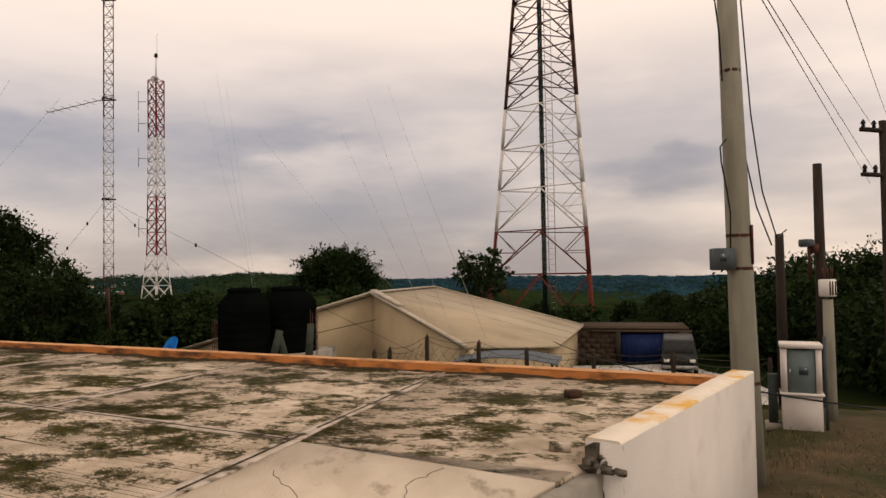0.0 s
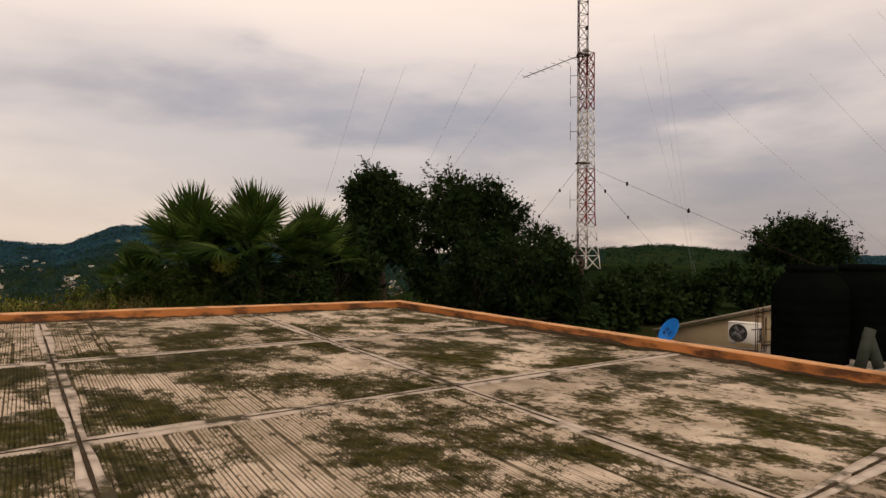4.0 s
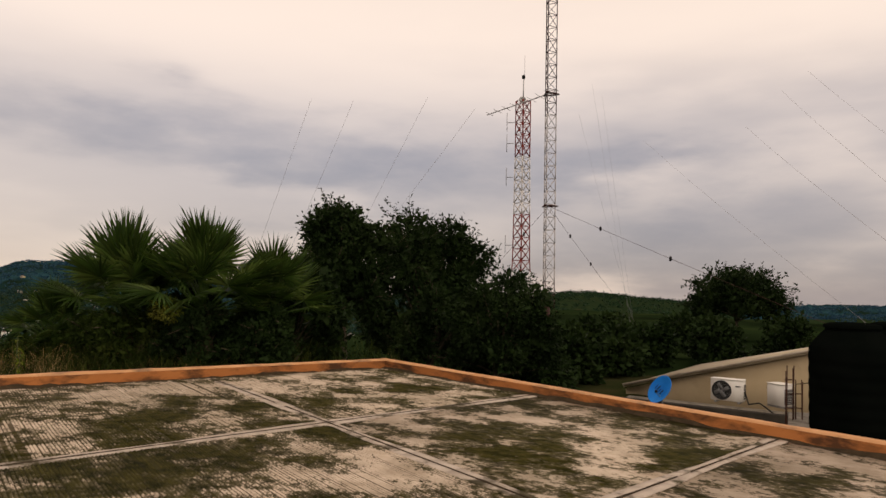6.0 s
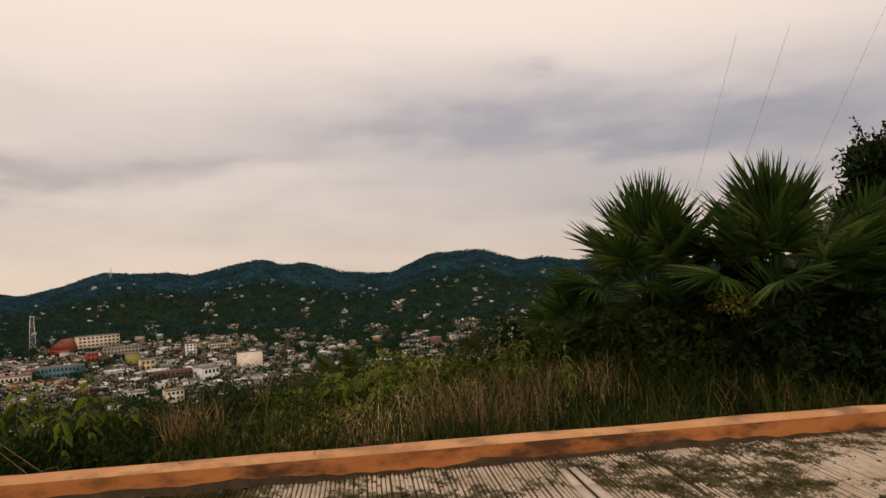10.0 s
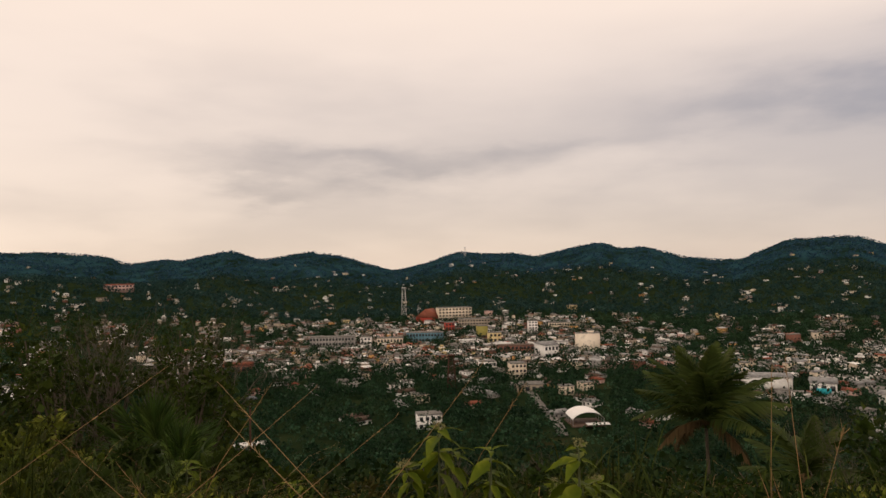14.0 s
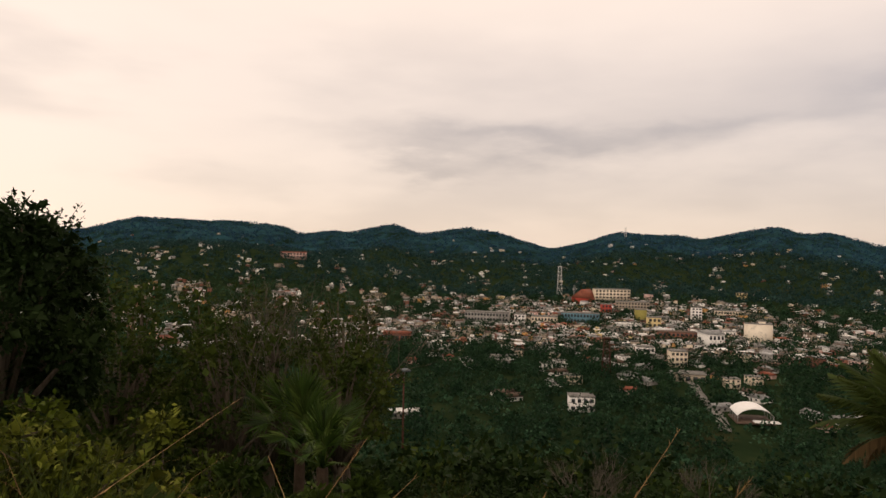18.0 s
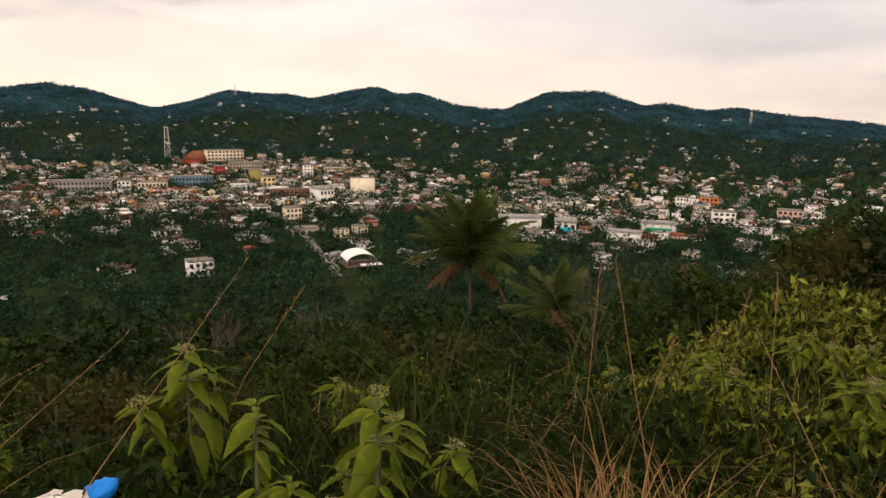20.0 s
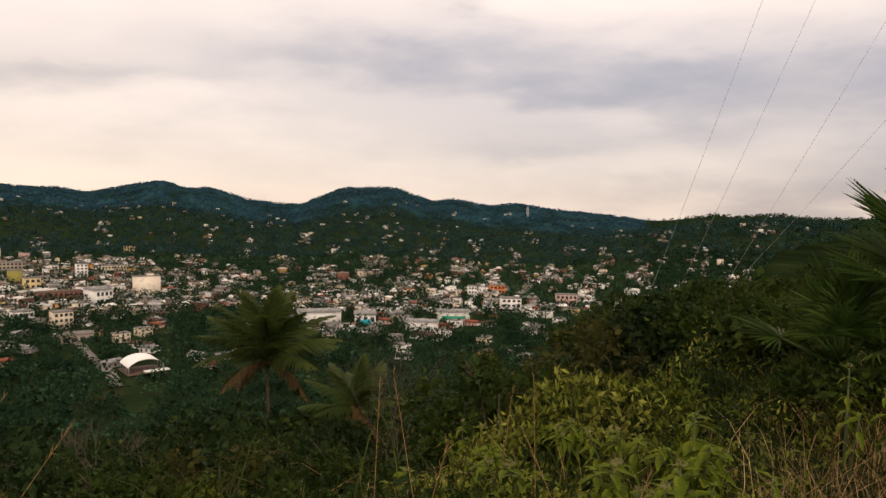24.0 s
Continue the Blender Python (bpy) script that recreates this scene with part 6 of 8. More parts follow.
# tall weeds in mounds on the crest, looking lit through paler leaf tones
for k, (x, y, top) in enumerate([(-17.9, 2.2, 0.06), (-18.3, 1.5, 0.20), (-18.0, 0.9, 0.40), (-17.3, 0.8, 0.30), (-18.6, 2.7, -0.12), (-19.2, 1.9, 0.00), (-18.9, 0.4, 0.38), (-17.5, 0.1, 0.50), (-19.4, 2.9, -0.22), (-17.3, 1.6, 0.12), (-19.9, 1.0, 0.13), (-18.2, -0.3, 0.53)]):
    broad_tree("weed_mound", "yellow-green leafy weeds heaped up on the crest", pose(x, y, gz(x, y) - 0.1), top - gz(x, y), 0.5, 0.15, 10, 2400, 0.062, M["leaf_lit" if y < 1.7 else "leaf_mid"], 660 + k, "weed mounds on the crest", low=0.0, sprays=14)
for x, y, top in [(-18.5, 14.5, 0.22), (-18.2, 13.3, 0.2), (-19.3, 13.9, 0.05), (-20.1, 18.8, 0.15), (-22.6, 19.8, -0.05), (-25.4, 20.4, -0.45), (-19.6, 15.8, 0.3), (-21.3, 15.9, 0.1), (-18.0, 19.6, 0.35), (-24.0, 17.6, -0.4), (-17.6, 16.6, 0.4)]:
    broad_tree("bush", "dense green bush at the edge of the slope", pose(x, y, gz(x, y) - 0.1), top - gz(x, y), 1.15, 0.2, 12, 4200, 0.095, M["leaf_mid"], int(-10 * x), "dark bushes by the palms", low=0.0, sprays=8)
# wood behind the yard
wood_a = broad_tree("tree", "dark broadleaf tree in the wood behind the yard", pose(20, 34, gz(20, 34)), 6.3, 3.3, 1.6, 18, 7600, 0.21, M["leaf_dark"], 31, "wood behind the yard", low=0.05, sprays=12)
wood_b = broad_tree("tree", "dark broadleaf tree in the wood behind the yard", pose(25.5, 37, gz(25.5, 37)), 5.2, 3.0, 1.2, 14, 6800, 0.21, M["leaf_dark"], 32, "wood behind the yard", low=0.05, sprays=12)
NORTH_LIMIT = np.array([(-58, 3.0), (-40, 2.4), (-33, 2.0), (-29, 1.7), (-25, 0.8), (-21, -0.6), (-18, -1.6), (-14, -2.2), (0, -2.3), (8, -2.5), (16, -3.0), (24, -2.7), (31, -1.6), (40, 0.0)])


def north_spots(count, seed, height):
    """Places behind the yard whose tree-tops stay under the hills."""
    g = random.Random(seed)
    spots, tries = [], 0
    while len(spots) < count and tries < 30000:
        tries += 1
        head = g.uniform(-58, 34)
        near = 20 if head < -19 else 36 if head < 13 else 24
        d = near + (118 - near) * g.random() ** (2.2 if head < -19 else 1.4)
        w = math.radians(head)
        x, y = -math.sin(w) * d, math.cos(w) * d
        s = g.uniform(0.32, 1.0)
        if (x - 7.35) ** 2 + (y - 46) ** 2 < 36 or (x + 12.3) ** 2 + (y - 25) ** 2 < 9 or (x + 39) ** 2 + (y - 93) ** 2 < 40 or (abs(x - 9) < 4 and y < 33) or (x - 10.9) ** 2 + (y - 16.7) ** 2 < 12:
            continue
        if -13 < x < 9 and 12 < y < 37:
            continue
        top = math.degrees(math.atan2(gz(x, y) + height * s * 1.15 - 1.24, d))
        lim = np.interp(head, NORTH_LIMIT[:, 0], NORTH_LIMIT[:, 1])
        if top > lim or top < lim - 5.0:
            continue
        if any((x - px) ** 2 + (y - py) ** 2 < (1.5 * (s + ps)) ** 2 for px, py, ps in spots):
            continue
        spots.append((x, y, s))
    return spots


def settle_kind(ob, spots, seed):
    """The built tree takes the first place, copies the others."""
    x, y, s = spots[0]
    ob.matrix_basis = pose(x, y, gz(x, y) - 0.1 * s) @ Matrix.Diagonal((s, s, s, 1))
    ob_scale = ob.scale.copy()
    ob.scale = (1, 1, 1)
    spread_copies(ob, spots[1:], seed)
    ob.scale = ob_scale


spots_a, spots_b = north_spots(90, 5, 6.3), north_spots(110, 6, 5.2)
settle_kind(wood_a, spots_a[:20], 5)
settle_kind(wood_b, spots_b[:20], 6)


def joined_wood(spots, height, seed):
    """Further trees of the same wood, as one mass of leaves."""
    g = random.Random(seed)
    points, outs = [], []
    for k, (x, y, s) in enumerate(spots):
        cl = []
        for j in range(9):
            w, f = 2.4 * j + g.random(), (j + 0.5) / 9
            cl.append((s * 2.4 * math.cos(w) * (1 - 0.5 * f), s * 2.4 * math.sin(w) * (1 - 0.5 * f), height * s * (0.18 + 0.72 * f), s * g.uniform(0.9, 1.5)))
        p, o = clump_points(cl, 1500, seed + k)
        points.append(p + np.array([x, y, gz(x, y)])), outs.append(o)
    v, f = leaf_mesh(np.concatenate(points), np.concatenate(outs), 0.30, 0.18, seed=seed)
    tagged(part("wood", fast_mesh("wood", v, [f]), M["leaf_dark"]), "dark dense wood behind the yard", "trees", kind="stuff")


joined_wood(spots_a[20:78] + spots_b[20:86], 5.6, 8)
joined_wood([(-12.4, 28.0, 0.32), (-13.2, 31.5, 0.36), (-11.0, 35.5, 0.36), (-13.0, 36.5, 0.4), (-8.6, 38.0, 0.4), (-15.0, 29.0, 0.36), (-5.6, 39.0, 0.4), (-10.5, 40.5, 0.42), (-16.5, 33.0, 0.4), (-12.8, 26.0, 0.22),
             (-11.4, 31.0, 0.28), (-12.0, 33.5, 0.34), (-2.0, 39.5, 0.4), (-14.5, 26.5, 0.3), (-11.7, 23.6, 0.18), (-12.6, 21.9, 0.24)], 5.6, 9)
broad_tree("bush", "low dark bush between the palms and the trees", pose(-14.1, 14.7, gz(-14.1, 14.7)), 1.9, 0.95, 0.3, 12, 4200, 0.11, M["leaf_dark"], 27, sprays=14, low=0.0)


# fan palms
def fan_blade(seed, segs=24, radius=1.0, sweep=205):
    """One palmate leaf: a folded fan of pointed segments, hub at the origin, opening along +x."""
    g = random.Random(seed)
    v, q, t = [], [], []
    for k in range(segs):
        a = math.radians(-sweep / 2 + sweep * k / (segs - 1))
        step = math.radians(sweep / segs) * 0.5
        ln = radius * (0.72 + 0.28 * math.cos(a * 0.8)) * g.uniform(0.92, 1.06)
        bow = g.uniform(-0.05, 0.10) - 0.10 * abs(math.sin(a))
        n = len(v)
        def at(r, da, lift):
            return (r * math.cos(a + da), r * math.sin(a + da), lift + bow * (r / radius) ** 2 * radius)
        v += [at(0.02, 0, 0), at(ln * 0.46, -step, 0.02), at(ln * 0.46, 0, -0.015), at(ln * 0.46, step, 0.02), at(ln * 0.74, -step * 0.34, 0.0), at(ln * 0.74, 0, -0.02), at(ln * 0.74, step * 0.34, 0.0), at(ln, g.uniform(-.02, .02), -0.03)]
        t += [(n, n + 1, n + 2), (n, n + 2, n + 3), (n + 4, n + 7, n + 5), (n + 5, n + 7, n + 6)]
        q += [(n + 1, n + 4, n + 5, n + 2), (n + 2, n + 5, n + 6, n + 3)]
    return Shape().add(v, q, t).mesh("frond")


FANS = [fan_blade(k) for k in range(4)]
for me in FANS:
    me.materials.append(M["fan"])
STALK = Shape().tube([(0, 0, 0), (0.5, 0, 0.02), (1.0, 0, 0)], [0.022, 0.016, 0.010], 5).mesh("stalk")
STALK.materials.append(M["fan"])
DEAD_FAN = fan_blade(9, 20, 0.8, 120)
DEAD_FAN.materials.append(M["frond_dead"])


M["palm_trunk"] = material("dark_fibrous_palm_trunk", [(0.022, 0.015, 0.010), (0.050, 0.034, 0.022)], 0.95, 7, 6, bump=0.6, bump_scale=22)


def fan_palm(x, y, z, hub, size, fronds, label, seed, dead=3):
    g = random.Random(seed)
    t = thing("fan_palm", label, "palm", pose(x, y, z), "fan palms")
    h = hub - z
    part("trunk", Shape().tube([(0, 0, -0.1), (0.03, 0, h * 0.5), (0, 0, h)], [0.16, 0.15, 0.12], 9), M["palm_trunk"], t)
    for k in range(fronds):
        heading = 137.5 * k + g.uniform(-18, 18)
        f = k / fronds
        lift = 94 - 86 * f ** 1.2 + g.uniform(-8, 8)
        stalk = size * g.uniform(0.42, 0.66)
        arm = pose(0, 0, h, 0, 0, heading) @ pose(0, 0, 0, 0, -lift, 0)
        s = new("stalk", STALK)
        s.parent = t
        s.matrix_basis = arm @ Matrix.Diagonal((stalk, 1, 1, 1))
        b = new("frond", FANS[k % 4])
        b.parent = t
        b.matrix_basis = arm @ pose(stalk, 0, 0, g.uniform(-30, 30), g.uniform(0, 22), 0) @ Matrix.Diagonal((size * (0.64 - 0.14 * f), size * (0.47 - 0.10 * f), size * 0.62, 1))
    for k in range(dead):
        b = new("dead_frond", DEAD_FAN)
        b.parent = t
        b.matrix_basis = pose(0, 0, h * 0.9, 0, 0, g.uniform(180, 330)) @ pose(0.25, 0, 0, 0, 65, 0) @ Matrix.Diagonal((size * 0.4, size * 0.3, size * 0.4, 1))


fan_palm(-15.4, 11.75, gz(-15.4, 11.75), 0.70, 1.5, 34, "green fan palm with stiff pointed leaves beside the roof", 1)
fan_palm(-13.75, 11.95, gz(-13.75, 11.95), 0.80, 1.5, 34, "green fan palm with stiff pointed leaves beside the roof", 2)
fan_palm(-13.25, 13.0, gz(-13.25, 13.0), 0.72, 1.2, 26, "smaller fan palm leaning against the dark trees", 3)
fan_palm(-16.2, 11.0, gz(-16.2, 11.0), 0.22, 0.95, 20, "low fan palm at the foot of the taller ones", 4, 2)
fan_palm(-30.6, -1.8, gz(-30.6, -1.8), -3.6, 1.7, 18, "dark fan palm low on the slope", 5, 0)
fan_palm(-27.6, -0.2, gz(-27.6, -0.2), -3.1, 1.2, 13, "dark fan palm low on the slope", 6, 0)
cluster = thing("palm_flower_cluster", "yellowish branching flower cluster of the fan palm", "flower cluster", pose(-13.9, 11.3, 0.9))
v, f = leaf_mesh(*clump_points([(0, 0, 0, 0.2), (0.15, 0, -0.08, 0.16), (-0.15, 0, -0.05, 0.15)], 900, 3), 0.06, 0.022, seed=3)
part("sprays", fast_mesh("sprays", v, [f]), M["leaf_lit"], cluster)
part("stem", Shape().tube([(0.1, 0.4, -0.2), (0, 0, 0)], 0.015, 5), M["twig"], cluster)


# coconut palms
def frond_mesh(seed, length=1.0, mat=None, droop=0.5):
    g = random.Random(seed)
    sh = Shape()
    def spine(f):
        return Vector((length * (f - 0.10 * f * f), 0, length * (0.22 * f - droop * f * f)))
    sh.tube([spine(f) for f in np.linspace(0, 1, 7)], [0.022 * (1 - 0.85 * f) * length for f in np.linspace(0, 1, 7)], 4, caps=False)
    v, q = [], []
    for k in range(34):
        f = 0.12 + 0.87 * k / 33
        p = spine(f)
        ln = length * 0.27 * math.sin(math.pi * (0.15 + 0.82 * f)) * g.uniform(0.85, 1.1)
        for s in (-1, 1):
            tip = p + Vector((ln * 0.55, s * ln * 0.72, -ln * g.uniform(0.35, 0.75)))
            mid = (p + tip) / 2 + Vector((0, 0, ln * 0.10))
            w = Vector((0.016 * length, 0, 0))
            n = len(v)
            v += [p - w, p + w, mid + w * 0.9, mid - w * 0.9, tip]
            q += [(n, n + 1, n + 2, n + 3)]
    return sh, v, q


def coconut_frond(seed, mat, droop):
    sh, v, q = frond_mesh(seed, 1.0, mat, droop)
    tris = [(5 * k + 3, 5 * k + 2, 5 * k + 4) for k in range(len(v) // 5)]
    sh.add(v, q, tris)
    me = sh.mesh("frond")
    me.materials.append(mat)
    return me


COCO = [coconut_frond(k, M["frond"], 0.34 + 0.1 * k) for k in range(3)]
COCO_DEAD = [coconut_frond(7, M["frond_dead"], 0.5)]


def coconut_palm(x, y, hub_z, size, fronds, label, seed, dead=5):
    g = random.Random(seed)
    z = gz(x, y)
    t = thing("coconut_palm", label, "palm", pose(x, y, z), "coconut palms")
    h = hub_z - z
    part("trunk", Shape().tube([(0.5, 0.1, -0.2), (0.25, 0.05, h * 0.4), (0, 0, h)], [0.2, 0.15, 0.13], 9), M["bark"], t)
    for k in range(fronds + dead):
        old = k >= fronds
        f = min(1, k / fronds)
        b = new("dead_frond" if old else "frond", COCO_DEAD[0] if old else COCO[k % 3])
        b.parent = t
        lift = -4 - 9 * (k - fronds) if old else 86 - 80 * f
        b.matrix_basis = pose(0, 0, h, 0, 0, 137.5 * k + g.uniform(-15, 15)) @ pose(0, 0, 0, g.uniform(-15, 15), -lift + g.uniform(-6, 6), 0) @ Matrix.Diagonal((*([size * (0.72 if old else 1.0)] * 3), 1))
    fibre = Shape().lathe([(0.02, -0.55), (0.28, -0.35), (0.36, 0.0), (0.24, 0.3), (0.05, 0.45)], 12, (0, 0, h - 0.1))
    part("fibre_sheath", fibre, M["frond_dead"], t, "brown fibrous leaf sheath")
    for k in range(4):
        w = k * 1.7
        part("coconut", Shape().lathe([(0.01, -0.14), (0.1, -0.08), (0.12, 0.02), (0.07, 0.12), (0.01, 0.15)], 10, (0.32 * math.cos(w), 0.32 * math.sin(w), h - 0.45)), M["leaf_lit"], t)


coconut_palm(-67.9, 29.7, -11.9, 7.2, 22, "coconut palm with browning lower fronds on the slope", 1, 4)
coconut_palm(-35.6, 18.2, -6.3, 2.5, 13, "young coconut palm among the bushes", 2, 1)


# trees down the slope, each kind built once and repeated
slope_kinds = [
    broad_tree("tree", "leafy tree on the hillside below the roof", pose(-70, 8, gz(-70, 8)), 6.5, 3.0, 1.6, 15, 4200, 0.25, M["leaf_mid"], 41, "hillside trees", low=0.05, sprays=14),
    broad_tree("tree", "dark leafy tree on the hillside below the roof", pose(-88, -14, gz(-88, -14)), 7.5, 3.4, 1.8, 17, 4400, 0.27, M["leaf_dark"], 42, "hillside trees", low=0.05, sprays=14),
    broad_tree("tree", "brownish half-bare tree on the hillside", pose(-60, 26, gz(-60, 26)), 5.5, 2.5, 1.8, 11, 1700, 0.2, M["leaf_brown"], 43, "hillside trees", low=0.2, sprays=26),
]
VIEW_LIMIT = np.array([(0, -1), (28, -2.0), (36, -3.4), (44, -6.5), (50, -10), (56, -13.5), (66, -14.5), (86, -15), (96, -13.5), (103, -10), (112, -7.5), (121, -6.0), (131, -1.0), (150, 0)])


def hillside_spots(count, near, far, seed, height, low_head=26, high_head=150, lower=0.0):
    """Places down the slope whose tree-tops stay under the line to the town."""
    g = random.Random(seed)
    spots, tries = [], 0
    while len(spots) < count and tries < 40000:
        tries += 1
        head = g.uniform(low_head, high_head)
        r = near * (far / near) ** g.random()
        w = math.radians(head)
        x, y = HILL[0] - 4 - math.sin(w) * r, HILL[1] - 1 + math.cos(w) * r
        s = g.uniform(0.6, 1.15)
        top = gz(x, y) + height * s * 1.25
        if math.degrees(math.atan2(top - 1.5, r)) > np.interp(head, VIEW_LIMIT[:, 0], VIEW_LIMIT[:, 1]) - lower * (head < 62) - (8.0 if r < 14 and head > 95 else 0.0):
            continue
        if any((x - px) ** 2 + (y - py) ** 2 < (0.16 * height * (s + ps) * 1.6) ** 2 for px, py, ps in spots):
            continue
        spots.append((x, y, s))
    return spots


for k, ob in enumerate(slope_kinds):
    settle_kind(ob, hillside_spots((36, 54, 26)[k], 30, 330, 60 + k, (6.5, 7.5, 5.5)[k]), 70 + k)

# bushes close below the crest
bush_kinds = [
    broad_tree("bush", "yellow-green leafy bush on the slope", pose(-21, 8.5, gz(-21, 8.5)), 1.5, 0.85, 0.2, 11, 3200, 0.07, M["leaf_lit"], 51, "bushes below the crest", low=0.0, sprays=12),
    broad_tree("bush", "green leafy bush on the slope", pose(-20, 1.5, gz(-20, 1.5)), 1.7, 1.0, 0.2, 12, 3200, 0.078, M["leaf_mid"], 52, "bushes below the crest", low=0.0, sprays=12),
    broad_tree("bush", "dark leafy bush on the slope", pose(-23, 11.5, gz(-23, 11.5)), 2.1, 1.2, 0.3, 12, 3200, 0.10, M["leaf_dark"], 53, "bushes below the crest", low=0.0, sprays=12),
    broad_tree("bush", "brownish thinning bush on the slope", pose(-25, 9.0, gz(-25, 9.0)), 1.8, 1.0, 0.3, 9, 1800, 0.072, M["leaf_brown"], 54, "bushes below the crest", low=0.1, sprays=24),
]
for k, ob in enumerate(bush_kinds):
    more = [(-18.9, 0.6, 0.62), (-17.6, 0.7, 0.5), (-18.5, -0.5, 0.62), (-17.2, -0.4, 0.55)] if k == 0 else []
    settle_kind(ob, more + hillside_spots((16, 54, 56, 20)[k], 5.0, 46, 80 + k, (1.5, 1.7, 2.1, 1.8)[k], 20, (72, 142, 142, 100)[k], (6.5, 1.5, 0, 0)[k]), 90 + k)


# bare shrubs
def bare_shrub(x, y, height, spread, seed, label, thick=0.05):
    g = random.Random(seed)
    t = thing("bare_shrub", label, "shrub", pose(x, y, gz(x, y)), "bare shrubs")
    def grow(sh, p, d, ln, r, depth):
        q = p + d * ln
        mid = p + d * ln * 0.5 + Vector((g.uniform(-1, 1), g.uniform(-1, 1), 0)) * ln * 0.06
        sh.tube([p, mid, q], [r, r * 0.8, r * 0.6], 5 if depth > 2 else 4, caps=False)
        if depth == 0:
            return
        for k in range(3 if depth > 2 else 2 + (g.random() < 0.5)):
            nd = (d + Vector((g.uniform(-1, 1), g.uniform(-1, 1), g.uniform(-0.35, 0.7))) * 0.62 * spread).normalized()
            grow(sh, q if k else mid.lerp(q, 0.5), nd, ln * g.uniform(0.6, 0.82), r * 0.58, depth - 1)
    for k in range(3):
        limb = Shape()
        grow(limb, Vector((0, 0, -0.1)), Vector((g.uniform(-.5, .5), g.uniform(-.5, .5), 1)).normalized(), height * 0.36, thick, 5)
        part("limb", limb, M["twig"], t)


bare_shrub(-43.0, -5.4, 10.2, 1.0, 1, "large half-bare shrub with pale tangled branches", 0.07)
bare_shrub(-38.5, -7.5, 8.8, 1.0, 2, "half-bare shrub with pale tangled branches", 0.06)
bare_shrub(-36.0, 5.5, 3.0, 1.0, 3, "small bare shrub with forking grey branches", 0.04)
bare_shrub(-47.0, 12.0, 3.4, 1.0, 4, "small bare shrub with forking grey branches", 0.05)
bare_shrub(-27.0, 13.5, 3.9, 0.9, 5, "small bare shrub with forking grey branches", 0.014)


# broad-leaved weeds at the edge
def weed_leaf_mesh(seed):
    """A broad ovate leaf with a folded midrib and a drooping tip, 1 long along +x."""
    g = random.Random(seed)
    v, q = [], []
    n = 7
    for k in range(n + 1):
        f = k / n
        w = 0.24 * math.sin(math.pi * min(1, f * 0.96 + 0.04) ** 0.72) * (1 - 0.25 * f) + (0.0 if k < n else 0.003)
        drop = -0.42 * f * f + 0.10 * f
        wave = 0.02 * math.sin(f * 17 + seed)
        v += [(f, -w, drop + 0.09 * w * 3 + wave), (f, -w * 0.5, drop + 0.03), (f, 0, drop), (f, w * 0.5, drop + 0.03), (f, w, drop + 0.09 * w * 3 - wave)]
    for k in range(n):
        for j in range(4):
            a = 5 * k + j
            q.append((a, a + 1, a + 6, a + 5))
    me = Shape().add(v, q).mesh("leaf", smooth=True)
    me.materials.append(M["weed_leaf"])
    return me


WEED_LEAVES = [weed_leaf_mesh(k) for k in range(3)]
WEED_FLOWER = fast_mesh("flower_head", *(lambda vf: (vf[0], [vf[1]]))(leaf_mesh(*clump_points([(0, 0, 0, 0.03), (0.03, 0.01, -0.01, 0.02), (-0.025, 0.02, -0.01, 0.022)], 90, 5), 0.016, 0.012, seed=5)))
WEED_FLOWER.materials.append(M["flower"])


def weed(x, y, top, leaf, stems, seed, flower=True):
    """Several leaning stems, each with tiers of drooping leaves that close to a rosette at the tip."""
    g = random.Random(seed)
    z = gz(x, y)
    h = max(0.25, top - z)
    t = thing("broad_leaved_weed", "leafy weed with broad pale-green drooping leaves at the slope's edge", "weed", pose(x, y, z, 0, 0, g.uniform(0, 360)), "weeds at the edge")
    for stem in range(stems):
        turn = 2.4 * stem + g.uniform(-0.4, 0.4)
        out = 0.0 if stem == 0 else leaf * g.uniform(0.8, 1.7)
        lean = (out * math.cos(turn), out * math.sin(turn))
        hh = h * (1.0 if stem == 0 else g.uniform(0.66, 0.97))
        part("stem", Shape().tube([(lean[0] * 0.25, lean[1] * 0.25, -0.05), (lean[0] * 0.55, lean[1] * 0.55, hh * 0.5), (lean[0], lean[1], hh)], [0.012, 0.009, 0.004], 5), M["weed_stem"], t)
        for tier, (f, count, size, droop) in enumerate(((1.0, 4, 0.62, -14), (0.93, 4, 0.95, 6), (0.78, 4, 1.12, 22), (0.58, 3, 1.1, 34), (0.36, 2, 1.0, 40))):
            for k in range(count):
                sc = leaf * size * g.uniform(0.55, 1.4)
                b = new("leaf", WEED_LEAVES[g.randrange(3)])
                b.parent = t
                b.matrix_basis = pose(lean[0] * (0.25 + 0.75 * f), lean[1] * (0.25 + 0.75 * f), hh * f, 0, 0, 360 * k / count + 47 * tier + g.uniform(-24, 24)) @ pose(0.01, 0, 0, g.uniform(-25, 25), droop + g.uniform(-14, 14), 0) @ Matrix.Diagonal((sc, sc * g.uniform(0.75, 1.0), sc, 1))
        if flower and stem % 2 == 0:
            b = new("flower_head", WEED_FLOWER)
            b.parent = t
            b.matrix_basis = pose(lean[0], lean[1], hh + 0.03, 0, 0, 60 * stem) @ Matrix.Diagonal((leaf * 5, leaf * 5, leaf * 5, 1))


